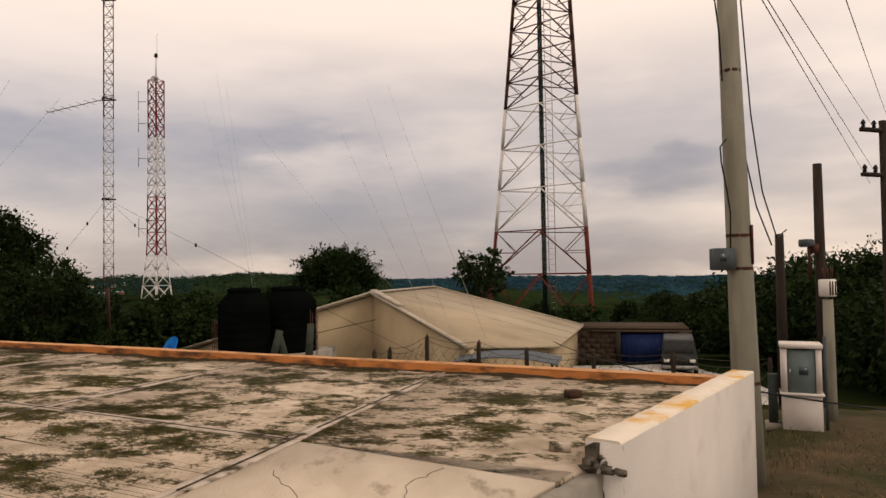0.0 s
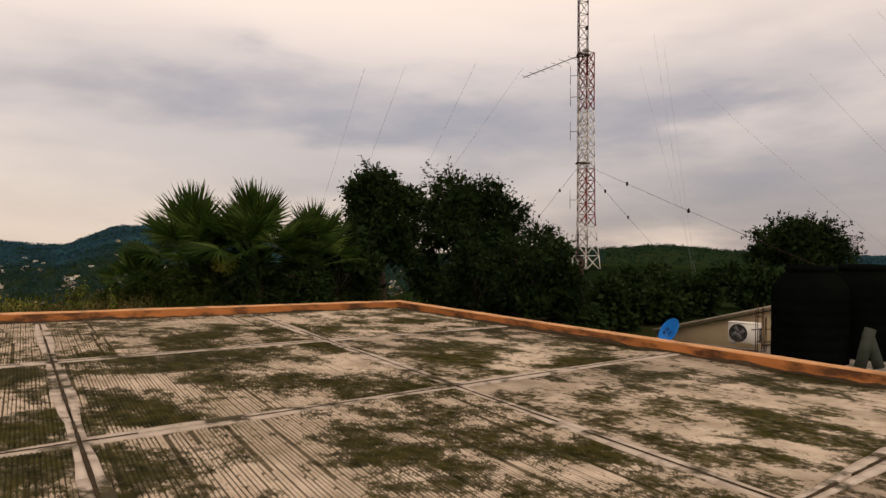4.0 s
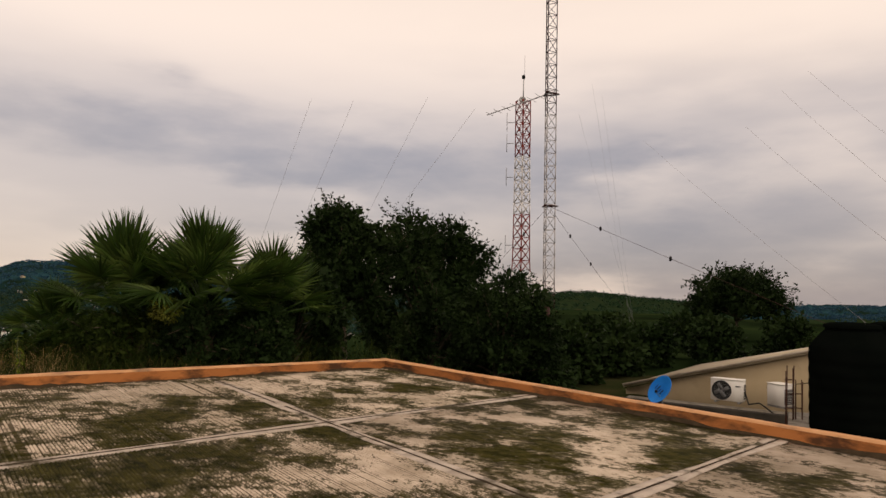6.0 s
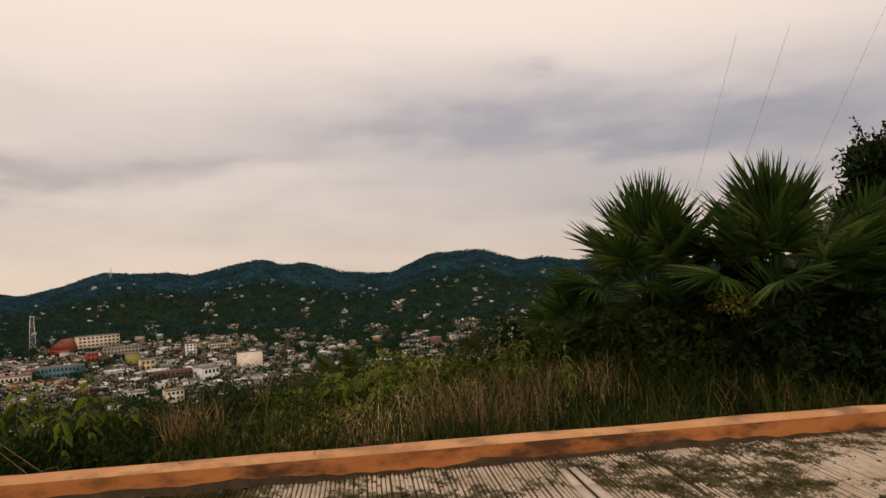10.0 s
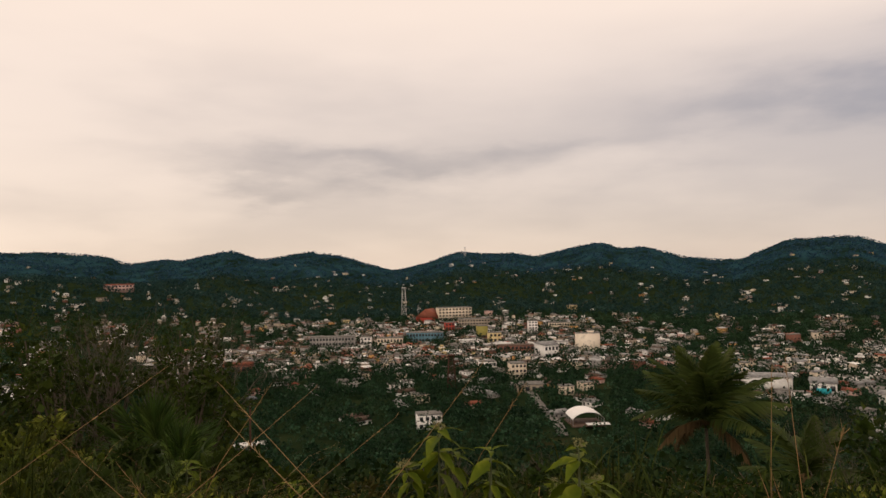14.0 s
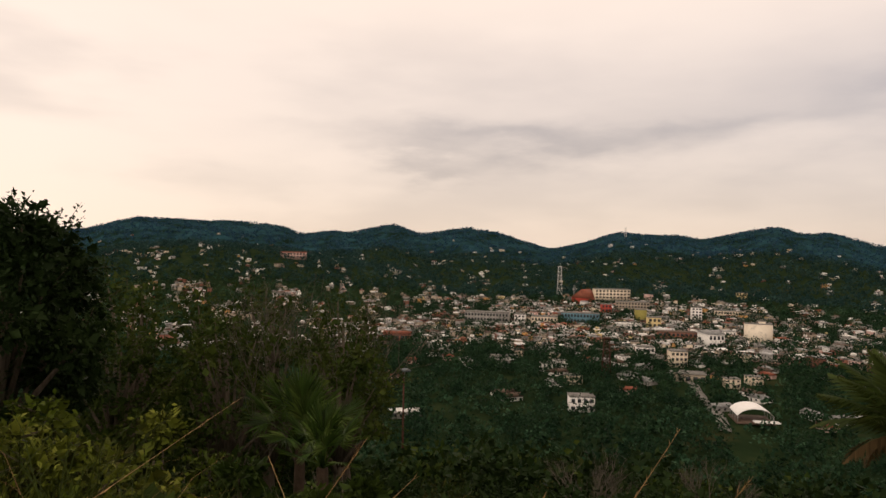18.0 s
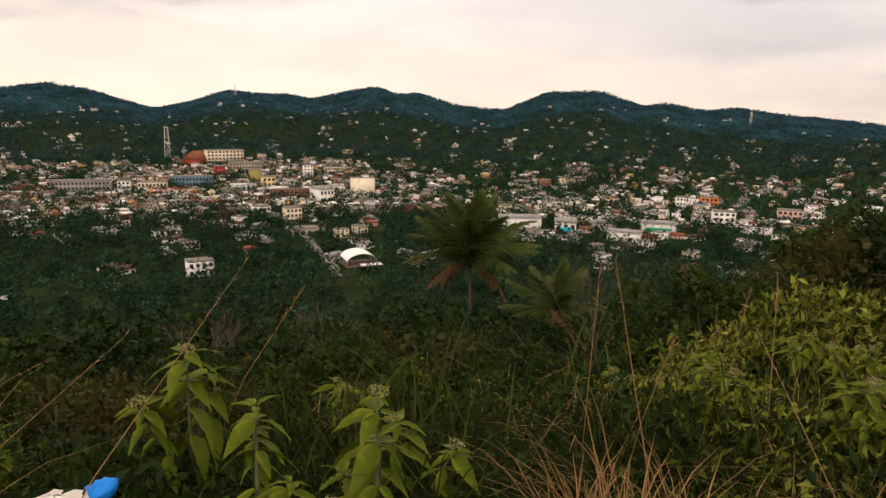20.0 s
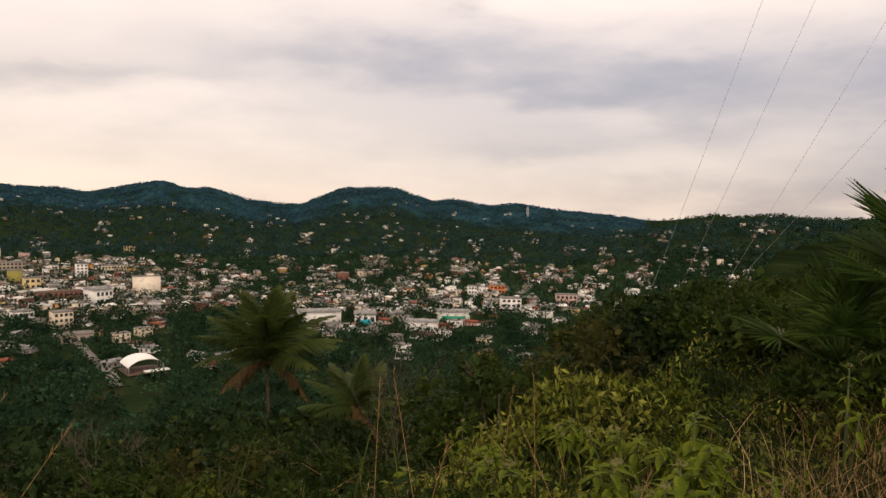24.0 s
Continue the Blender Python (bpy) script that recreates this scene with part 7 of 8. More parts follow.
M["weed_stem"] = material("pale_green_stem", [(0.06, 0.075, 0.03), (0.09, 0.10, 0.045)], 0.7, 8, 3)
for k, (x, y, top, leaf, stems) in enumerate([(-17.12, 4.48, 0.38, 0.18, 3), (-16.04, 5.03, 0.54, 0.15, 2), (-16.2, 4.66, 0.50, 0.12, 3), (-15.74, 4.80, 0.36, 0.13, 2), (-16.35, 5.2, 0.28, 0.14, 3), (-15.88, 7.97, 0.46, 0.125, 8), (-15.56, 7.30, 0.40, 0.12, 7),
                                              (-15.92, 7.26, 0.30, 0.12, 6), (-15.3, 7.7, 0.34, 0.12, 6), (-15.54, 9.26, 0.62, 0.085, 3), (-15.22, 9.37, 0.56, 0.085, 4), (-14.8, 9.6, 0.5, 0.09, 3), (-18.6, 8.6, -0.42, 0.11, 5),
                                              (-18.0, 8.50, -0.26, 0.105, 5), (-17.5, 8.35, -0.10, 0.105, 5), (-17.0, 8.25, 0.06, 0.105, 5), (-16.5, 8.1, 0.16, 0.11, 5), (-17.2, 7.6, -0.05, 0.105, 5), (-18.0, 7.5, -0.45, 0.13, 3), (-16.7, 7.3, 0.05, 0.13, 4),
                                              (-18.2, 2.7, -0.05, 0.14, 3), (-17.6, 1.6, 0.0, 0.15, 3), (-17.9, 5.4, -0.25, 0.14, 3), (-17.9, 3.5, -0.15, 0.14, 3)]):
    weed(x, y, top, leaf, stems, 200 + k, k % 3 != 2)


# grasses
def blades(spots, seed, hmin, hmax, width, lean=0.5):
    """Curved ribbons of grass: spots are (x, y) arrays."""
    g = np.random.default_rng(seed)
    n = len(spots)
    z = ground_z(spots[:, 0], spots[:, 1]) - 0.03
    h = g.uniform(hmin, hmax, n) * g.uniform(0.6, 1.0, n)
    w = g.uniform(0, 2 * np.pi, n)
    d = np.stack([np.cos(w), np.sin(w)], 1) * (h * g.uniform(0.15, 1.0, n) * lean)[:, None]
    s = np.stack([-np.sin(w), np.cos(w)], 1) * width * 0.5
    rows = []
    for f, ww in ((0.0, 1.0), (0.4, 0.9), (0.75, 0.6), (1.0, 0.0)):
        c = spots + d * f ** 1.9
        zz = z + h * (f - 0.28 * lean * f ** 3)
        rows.append((np.column_stack([c - s * ww, zz]), np.column_stack([c + s * ww, zz])))
    v = np.stack([rows[0][0], rows[0][1], rows[1][0], rows[1][1], rows[2][0], rows[2][1], rows[3][0]], 1)
    i = np.arange(n)[:, None] * 7
    quads = np.concatenate([i + [[0, 1, 3, 2]], i + [[2, 3, 5, 4]]])
    return fast_mesh("blades", v.reshape(-1, 3), [i + [[4, 5, 6]], quads])


def tuft_spots(count, per, region, radius, seed):
    g = np.random.default_rng(seed)
    out = []
    while len(out) < count:
        p = region(g)
        if p is None:
            continue
        out.append(p + g.normal(0, radius, (per, 2)))
    s = np.concatenate(out)
    a, b = roof_frame(s[:, 0], s[:, 1])
    clear = (a < -0.07 * b - 0.28) | (b < -0.35)
    lane = np.hypot(s[:, 0] + 14.2, (s[:, 1] - 4.3) * 0.9) > 1.25
    litter = (np.abs(s[:, 1] - 4.2) > 0.45) | (s[:, 0] > -14.5) | (s[:, 0] < -17.5)
    return s[clear & lane & litter]


def beside_parapet(g):
    b = g.uniform(-3.5, 9.0)
    a = -0.3 - 0.07 * b - 4.2 * g.random() ** 2.4
    return np.array(rp(a, b))


def round_the_edge(g):
    w, r = math.radians(g.uniform(20, 150)), 1.6 + 7.5 * g.random() ** 1.2
    return np.array([-14.2 - math.sin(w) * r, 4.3 + math.cos(w) * r])


def lit_edge(g):
    w, r = math.radians(g.uniform(16, 48) if g.random() < 0.7 else g.uniform(108, 136)), 1.7 + 7.0 * g.random() ** 1.2
    return np.array([-14.2 - math.sin(w) * r, 4.3 + math.cos(w) * r])


def straw_edge(g):
    w, r = math.radians(g.uniform(6, 29) if g.random() < 0.62 else g.uniform(50, 58) if g.random() < 0.08 else g.uniform(96, 130)), 2.0 + 2.4 * g.random()
    return np.array([-14.2 - math.sin(w) * r, 4.3 + math.cos(w) * r])


def left_lit(g):
    w, r = math.radians(g.uniform(112, 140)), 1.9 + 5.5 * g.random()
    return np.array([-14.7 - math.sin(w) * r, 4.2 + math.cos(w) * r])


def left_crest(g):
    w, r = math.radians(g.uniform(108, 138)), 3.1 + 1.8 * g.random()
    return np.array([-14.7 - math.sin(w) * r, 4.2 + math.cos(w) * r])


def lit_slope(g):
    w, r = math.radians(g.uniform(26, 46)), 5 + 6 * g.random() ** 1.4
    return np.array([-14.2 - math.sin(w) * r, 4.3 + math.cos(w) * r])


def straw_heaps(g):
    """Drifts of old straw between the weeds and the fan palms."""
    k = g.integers(0, 7)
    x, y = ((-14.9, 8.3), (-14.5, 9.0), (-15.3, 8.7), (-14.2, 8.0), (-15.6, 9.9), (-14.7, 9.9), (-14.35, 7.3))[k]
    return np.array([x + g.normal(0, 0.3), y + g.normal(0, 0.35)])


def old_straw(g):
    w, r = math.radians(g.uniform(26, 62)), 2.3 + 4.0 * g.random()
    return np.array([-13.9 - math.sin(w) * r, 4.4 + math.cos(w) * r])


def under_palms(g):
    return np.array([g.uniform(-16.8, -11.8), g.uniform(10.3, 12.8)])


def straw_clump(g):
    return np.array([-15.85 + g.normal(0, 0.14), 5.88 + g.normal(0, 0.12)])


def track_spots(count, per, seed):
    g = np.random.default_rng(seed)
    out = []
    for _ in range(count):
        p = np.array(rp(14.7 + 6.5 * g.random(), 6.0 - 10.0 * g.random()))
        out.append(p + g.normal(0, 0.16, (per, 2)))
    return np.concatenate(out)


def down_the_slope(g):
    w, r = math.radians(g.uniform(25, 145)), 7 + 26 * g.random() ** 1.4
    return np.array([-14.2 - math.sin(w) * r, 4.3 + math.cos(w) * r])


for label, mat, spots, seed, h0, h1, width, lean in [
    ("tall green grass along the outside of the parapet", "grass", tuft_spots(420, 20, beside_parapet, 0.14, 1), 1, 0.35, 0.95, 0.011, 0.8),
    ("dry straw-coloured grass along the parapet", "straw", tuft_spots(14, 9, beside_parapet, 0.10, 2), 2, 0.3, 0.8, 0.009, 0.7),
    ("green grass and low weeds at the slope's edge", "grass", tuft_spots(240, 20, round_the_edge, 0.15, 3), 3, 0.12, 0.42, 0.009, 1.0),
    ("dry straw stems at the slope's edge", "straw", tuft_spots(40, 12, round_the_edge, 0.09, 4), 4, 0.2, 0.6, 0.005, 1.5),
    ("brown dry straw in thick tufts at the slope's edge", "straw", tuft_spots(52, 20, straw_edge, 0.16, 6), 6, 0.25, 0.7, 0.004, 1.7),
    ("long thin straw standing in the crest weeds", "straw", tuft_spots(16, 8, left_crest, 0.12, 11), 11, 0.7, 1.3, 0.004, 1.1),
    ("long green grass standing in the crest weeds", "grass", tuft_spots(60, 14, left_crest, 0.12, 12), 12, 0.7, 1.5, 0.007, 0.9),
    ("thick clump of tan straw at the slope's edge", "straw", tuft_spots(12, 26, straw_clump, 0.07, 21), 21, 0.35, 0.8, 0.007, 0.8),
    ("long yellowish grass bowing over the crest", "straw", tuft_spots(34, 12, left_lit, 0.16, 22), 22, 0.35, 0.8, 0.004, 1.7),
    ("long green grass bowing over the crest", "grass", tuft_spots(170, 18, left_lit, 0.16, 23), 23, 0.4, 0.9, 0.007, 1.4),
    ("drifts of reddish straw between the weeds and the palms", "straw_red", tuft_spots(70, 20, straw_heaps, 0.14, 31), 31, 0.35, 1.05, 0.0036, 1.2),
    ("old reddish straw leaning among the weeds", "straw_red", tuft_spots(30, 9, old_straw, 0.10, 32), 32, 0.3, 0.7, 0.0034, 1.5),
    ("tall straw and grass under the fan palms", "straw", tuft_spots(64, 12, under_palms, 0.14, 7), 7, 0.4, 0.95, 0.007, 1.1),
    ("tall green grass under the fan palms", "grass", tuft_spots(260, 18, under_palms, 0.18, 8), 8, 0.4, 1.0, 0.010, 1.0),
    ("short dry grass beside the dirt track", "straw", track_spots(260, 14, 9), 9, 0.04, 0.16, 0.006, 1.4),
    ("short green grass beside the dirt track", "grass", track_spots(420, 16, 10), 10, 0.04, 0.2, 0.007, 1.2),
    ("rough green growth down the slope", "grass", tuft_spots(700, 16, down_the_slope, 0.3, 5), 5, 0.25, 0.8, 0.02, 0.9),
]:
    tagged(part("grass", blades(spots, seed, h0, h1, width, lean), M[mat]), label, "grass", kind="stuff")


# low creepers that cover the soil
def creeper(count, region, size, mat, seed, label, height=0.3):
    g = np.random.default_rng(seed)
    p = np.array([q for q in (region(g) for _ in range(count)) if q is not None])
    a, b = roof_frame(p[:, 0], p[:, 1])
    p = p[(a < -0.07 * b - 0.28) | (b < -0.35)]
    lump = 0.5 + 0.5 * ripple(p[:, 0], p[:, 1], 0.9)
    z = ground_z(p[:, 0], p[:, 1]) + height * lump * g.random(len(p)) ** 0.6
    out = np.tile([0, 0, 0.9], (len(p), 1))
    v, f = leaf_mesh(np.column_stack([p, z]), out, size, size * 0.4, 0.0, seed, 0.9)
    tagged(part("creepers", fast_mesh("creepers", v, [f]), M[mat]), label, "undergrowth", kind="stuff")


# lit tones are laid by bearing to copy where growth looks bright
creeper(9000, round_the_edge, 0.085, "leaf_dark", 17, "dark creepers covering the edge of the slope", 0.42)
creeper(30000, round_the_edge, 0.055, "leaf_mid", 11, "low leafy creepers covering the edge of the slope", 0.34)
creeper(15000, lit_edge, 0.06, "leaf_lit", 12, "creepers on the edge of the slope, in sunlit leaf tones", 0.40)
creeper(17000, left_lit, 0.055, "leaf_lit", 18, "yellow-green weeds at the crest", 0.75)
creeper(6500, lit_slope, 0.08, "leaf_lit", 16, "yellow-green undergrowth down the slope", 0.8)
creeper(44000, down_the_slope, 0.085, "leaf_mid", 13, "leafy undergrowth down the slope", 0.7)
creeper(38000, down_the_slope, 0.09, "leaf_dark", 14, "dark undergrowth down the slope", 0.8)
creeper(16000, beside_parapet, 0.08, "leaf_dark", 15, "low creepers beside the parapet", 0.3)


# single tall dry stems
def dry_stem(x, y, h, lean, seed):
    g = random.Random(seed)
    t = thing("dry_grass_stem", "single tall dry grass stem with a feathery head", "grass stem", pose(x, y, gz(x, y)), "tall dry stems")
    tip = Vector((lean[0], lean[1], h))
    path = [Vector((0, 0, -0.03)), Vector((lean[0] * 0.42, lean[1] * 0.42, h * 0.5)), tip]
    part("stalk", Shape().tube(path, [0.0028, 0.002, 0.001], 5), M["straw"], t)
    pts = np.array([path[1].lerp(tip, g.uniform(0.6, 1.0)) for _ in range(16)])
    v, f = leaf_mesh(pts, np.tile(np.array(tip) / h, (16, 1)), 0.05, 0.0018, 0.1, seed, 0.35)
    part("seed_head", fast_mesh("seed_head", v, [f]), M["straw"], t)
    part("blade", Shape().tube([path[0], Vector((0.06, -0.08, h * 0.3)), Vector((0.2, -0.2, h * 0.32))], [0.004, 0.003, 0.001], 4), M["straw"], t)


for k, (x, y, h, lx, ly) in enumerate([(-14.65, 4.8, 0.96, -1.87, -1.45), (-13.42, 2.63, 0.86, -3.13, 1.2), (-14.28, 4.98, 0.85, -1.72, -1.45), (-15.82, 3.13, 0.6, -1.53, 1.1), (-15.52, 3.7, 0.92, -1.89, 1.1), (-15.14, 5.57, 1.05, -1.22, 0.61), (-14.33, 5.73, 0.65, -1.93, 1.2), (-12.59, 2.33, 0.87, -4.81, 0.51),
                                           (-16.4, 6.1, 1.05, 0.02, 0.02), (-16.25, 6.2, 0.8, 0.15, 0.1), (-16.1, 6.9, 1.0, -0.1, 0.05), (-15.4, 6.4, 0.9, 0.2, 0.1), (-17.3, 4.55, 0.85, 0.15, 0.45), (-16.6, 3.2, 0.8, 0.3, -0.5), (-17.0, 3.0, 0.9, -0.2, 0.5),
                                           (-16.3, 3.4, 0.7, 0.1, -0.4), (-14.2, 7.4, 0.9, 0.3, 0.1), (-14.5, 7.6, 0.8, -0.2, 0.1), (-16.0, 2.2, 0.9, 0.3, -0.3), (-16.8, 1.6, 0.8, 0.2, 0.3), (-15.2, 1.9, 0.7, -0.3, -0.2), (-16.5, 7.0, 0.9, 0.2, -0.1)]):
    dry_stem(x, y, h, (lx, ly), 300 + k)


# litter
def crumpled(name, r, squash, seed):
    g = np.random.default_rng(seed)
    sh = Shape().lathe([(max(0.003, r * math.sin(a)), r * squash * math.cos(a)) for a in np.linspace(math.pi, 0, 12)], 16)
    v = sh.v[0]
    v += g.normal(0, r * 0.05, v.shape) + 0.10 * r * np.sin(v[:, [1, 2, 0]] * 5.5 / r + seed) + 0.06 * r * np.sin(v[:, [2, 0, 1]] * 11 / r)
    return sh


bag = thing("plastic_bag", "crumpled white plastic bag tied to a smaller blue one", "litter", pose(-16.76, 4.0, gz(-16.76, 4.0) + 0.12))
part("white_bag", crumpled("white_bag", 0.138, 0.72, 1), M["ac_white"], bag, "white plastic bag")
blue = part("blue_bag", crumpled("blue_bag", 0.062, 0.62, 2), M["dish_blue"], bag, "blue plastic bag")
blue.matrix_basis = pose(-0.03, 0.13, 0.07, 25, 0, 0)

# ---- the town in the valley ----
WALLS = dict(white=[(0.66, 0.62, 0.58), (0.80, 0.77, 0.72)], cream=[(0.56, 0.46, 0.34), (0.66, 0.56, 0.43)], grey=[(0.17, 0.16, 0.145), (0.30, 0.28, 0.255)], ochre=[(0.46, 0.24, 0.09), (0.56, 0.32, 0.12)],
             blank=[(0.72, 0.62, 0.49), (0.78, 0.68, 0.55)], pink=[(0.46, 0.30, 0.26), (0.56, 0.38, 0.33)], blue=[(0.07, 0.15, 0.19), (0.12, 0.21, 0.25)], brick=[(0.15, 0.066, 0.045), (0.22, 0.10, 0.07)],
             olive=[(0.24, 0.21, 0.06), (0.31, 0.27, 0.08)], yellow=[(0.52, 0.40, 0.19), (0.60, 0.47, 0.25)], red=[(0.28, 0.045, 0.030), (0.34, 0.06, 0.04)], orange=[(0.62, 0.17, 0.04), (0.70, 0.22, 0.06)], dun=[(0.26, 0.21, 0.16), (0.36, 0.30, 0.23)])
ROOFS = dict(sheet=[(0.20, 0.195, 0.19), (0.38, 0.37, 0.355)], tile=[(0.19, 0.065, 0.040), (0.28, 0.095, 0.06)], slab=[(0.12, 0.112, 0.10), (0.22, 0.205, 0.185)], pale=[(0.56, 0.54, 0.51), (0.74, 0.71, 0.68)], rusty=[(0.085, 0.055, 0.040), (0.15, 0.105, 0.08)])
for key, c in WALLS.items():
    M["wall_" + key] = material(key + "_town_wall", c, 0.85, 0.5, 5, island=0.18, stains=tuple(v * 0.6 for v in c[0]), stain_scale=0.35, stain_range=(0.55, 0.75))
for key, c in ROOFS.items():
    M["roof_" + key] = material(key + "_town_roof", c, 0.75, 0.4, 5, island=0.3, stains=tuple(v * 0.55 for v in c[0]), stain_scale=0.3, stain_range=(0.52, 0.72))
M["opening"] = material("dark_window_opening", [(0.02, 0.022, 0.025), (0.04, 0.042, 0.045)], 0.25, 2, 3, spec=0.5)
M["canopy"] = material("white_membrane", [(0.74, 0.71, 0.68), (0.80, 0.77, 0.74)], 0.5, 0.4, 4)
GRID = 24.0


def house_kind(seed, wall, roof, w, d, floors, pitched):
    """One town house: walls, roof, each window and door a part."""
    g = random.Random(seed)
    t = thing("house", {"white": "white", "cream": "cream", "grey": "bare grey", "ochre": "ochre", "pink": "faded pink", "blue": "blue", "brick": "brick-red"}[wall] + " rendered town house with a " +
              {"sheet": "pale sheet-metal", "tile": "red tiled", "slab": "flat concrete", "rusty": "rusty sheet"}[roof] + " roof", "house", None, "town houses")
    h = 2.9 * floors
    part("wall", Shape().box(0, 0, h / 2 - 1.5, w, d, h + 3), M["wall_" + wall], t)
    if pitched:
        r = 0.9 + 0.1 * d
        sh = Shape().add([(-w / 2 - 0.5, -d / 2 - 0.5, h - 0.1), (w / 2 + 0.5, -d / 2 - 0.5, h - 0.1), (w / 2 + 0.5, d / 2 + 0.5, h - 0.1), (-w / 2 - 0.5, d / 2 + 0.5, h - 0.1), (-w / 2 - 0.5, 0, h + r), (w / 2 + 0.5, 0, h + r)],
                         [(0, 1, 5, 4), (2, 3, 4, 5), (3, 2, 1, 0)], [(1, 2, 5), (3, 0, 4)])
        part("roof", sh, M["roof_" + roof], t)
    else:
        part("roof", Shape().box(0, 0, h + 0.1, w + 0.5, d + 0.5, 0.28), M["roof_" + roof], t)
        tank = part("roof_tank", Shape().lathe([(0.02, 0), (0.6, 0), (0.6, 1.2), (0.3, 1.5), (0.02, 1.55)], 10, (w * 0.25, d * 0.2, h + 0.24)), M["tank"], t)
    for fl in range(floors):
        for k in range(max(2, int(w / 3.2))):
            x = -w / 2 + w * (k + 0.5) / max(2, int(w / 3.2))
            for s in (-1, 1):
                door = fl == 0 and k == 0
                part("door" if door else "window", Shape().box(x, s * (d / 2 + 0.01), 2.9 * fl + (1.05 if door else 1.6), 1.1 if door else 1.4, 0.12, 2.1 if door else 1.2), M["opening"], t)
    return t


def town_density(head, r):
    # streets run between blocks; groves keep some quarters green
    groves = smoothstep(math.sin(head * 0.83 + 1.1) + math.sin(r * 0.021 + head * 0.35) + 0.6 * math.sin(r * 0.047 - head * 0.6), -0.9, 0.5)
    patches = smoothstep(math.sin(head * 1.9 + 0.4) + math.sin(r * 0.034 + head * 0.8) + 0.7 * math.sin(r * 0.061 - head * 1.3), -0.3, 0.9)
    core = 0.9 * (0.18 + 0.82 * groves) * math.exp(-((head - 85) / 12) ** 4) * smoothstep(r, 545, 665) * smoothstep(r, 1180, 930)
    market = 0.8 * (0.06 + 0.94 * patches) * math.exp(-((head - 57) / 10) ** 4) * smoothstep(r, 490, 540) * smoothstep(r, 800, 640)
    east = 0.20 * patches * math.exp(-((head - 60) / 12) ** 4) * smoothstep(r, 600, 700) * smoothstep(r, 1050, 800)
    slums = 0.6 * groves * math.exp(-((head - 103) / 5) ** 2) * smoothstep(r, 520, 600) * smoothstep(r, 900, 700)
    foot = 0.16 * patches * smoothstep(head, 104, 96) * smoothstep(r, 400, 430) * smoothstep(r, 640, 540)
    strings = smoothstep(math.sin(head * 1.7 + r * 0.006) + math.sin(r * 0.013 - head * 0.9 + 0.7) + 0.5 * math.sin(head * 4.1), 0.5, 1.5)
    rest = 0.26 * strings * smoothstep(r, 430, 700) * smoothstep(r, 1850, 1250) + 0.012 * smoothstep(r, 430, 520) * smoothstep(r, 2150, 1900)
    return float(min(1.0, core + market + east + slums + foot + rest))


def clear_of(spots, x, y, gap):
    return all((x - a) ** 2 + (y - b) ** 2 > (gap + c) ** 2 for a, b, c in spots)


taken = []


def block(name, label, head, dist, w, d, h, wall, turn=0.0, floors=0, bays=0, roof="slab", pitched=False, rise=None):
    """A larger building of the town, with its rows of openings facing the hill."""
    x, y, z = place_on_ground(head, dist)
    t = thing(name, label, "building", pose(x, y, z, 0, 0, head + 180 + turn))
    taken.append((x, y, max(w, d) * 0.6))
    part("wall", Shape().box(0, 0, h / 2 - 1.5, w, d, h + 3), M["wall_" + wall], t)
    if pitched:
        r = rise or d * (0.28 if d < 14 else 0.10)
        part("roof", Shape().add([(-w / 2 - .8, -d / 2 - .8, h - .2), (w / 2 + .8, -d / 2 - .8, h - .2), (w / 2 + .8, d / 2 + .8, h - .2), (-w / 2 - .8, d / 2 + .8, h - .2), (-w / 2 - .8, 0, h + r), (w / 2 + .8, 0, h + r)],
                                 [(0, 1, 5, 4), (2, 3, 4, 5), (3, 2, 1, 0)], [(1, 2, 5), (3, 0, 4)]), M["roof_" + roof], t)
    else:
        part("roof", Shape().box(0, 0, h + 0.15, w + 0.6, d + 0.6, 0.5), M["roof_" + roof], t)
    for f in range(floors):
        for k in range(bays):
            xx = -w / 2 + w * (k + 0.5) / bays
            part("window", Shape().box(xx, d / 2 + 0.02, h * (f + 0.5) / floors, w / bays * 0.58, 0.3, h / floors * 0.5), M["opening"], t)
    return t


# turn: the side with openings looks back to the hill (local +y)
block("building", "blank cream slab-sided building standing above the town", 74.15, 745, 25, 9, 22.5, "blank", 8)
t = block("penthouse", "small cream roof house on top of the blank building", 73.9, 748, 6, 5, 25.0, "blank", 8)
block("warehouse", "large white warehouse with a pale shallow roof", 77.5, 700, 15, 26, 13.5, "white", 24, 2, 4, "sheet", True)
block("building", "long dark three-storey building with rows of openings", 95.12, 808, 51, 16, 15.5, "grey", -8, 3, 14)
block("building", "white cubic building in the town", 92.4, 822, 12.5, 12, 13.5, "white", -6, 3, 3)
block("building", "cream two-storey building with a row of windows", 90.4, 818, 30, 13, 11.5, "cream", -4, 2, 8)
block("building", "long blue-fronted arcade building", 87.5, 850, 45, 14, 12, "blue", -4, 2, 12)
block("church_hall", "building with a tall red tiled gable roof", 87.1, 1092, 26, 34, 9, "red", 62, 1, 4, "tile", True, 13)
block("building", "large cream-yellow building with many windows", 85.06, 1095, 54, 20, 19.5, "cream", 14, 4, 10)
block("building", "bright red cubic building in town", 85.46, 942, 13, 12, 15, "red", 10, 3, 3)
block("building", "olive-yellow building in the town", 82.75, 860, 13, 12, 17, "olive", 8, 0, 0)
block("building", "pale yellow town building with a stepped front", 81.75, 800, 14, 12, 17, "yellow", 12, 3, 3)
block("building", "tall narrow white building in town", 78.56, 945, 12.5, 12, 18.5, "white", 8, 5, 3)
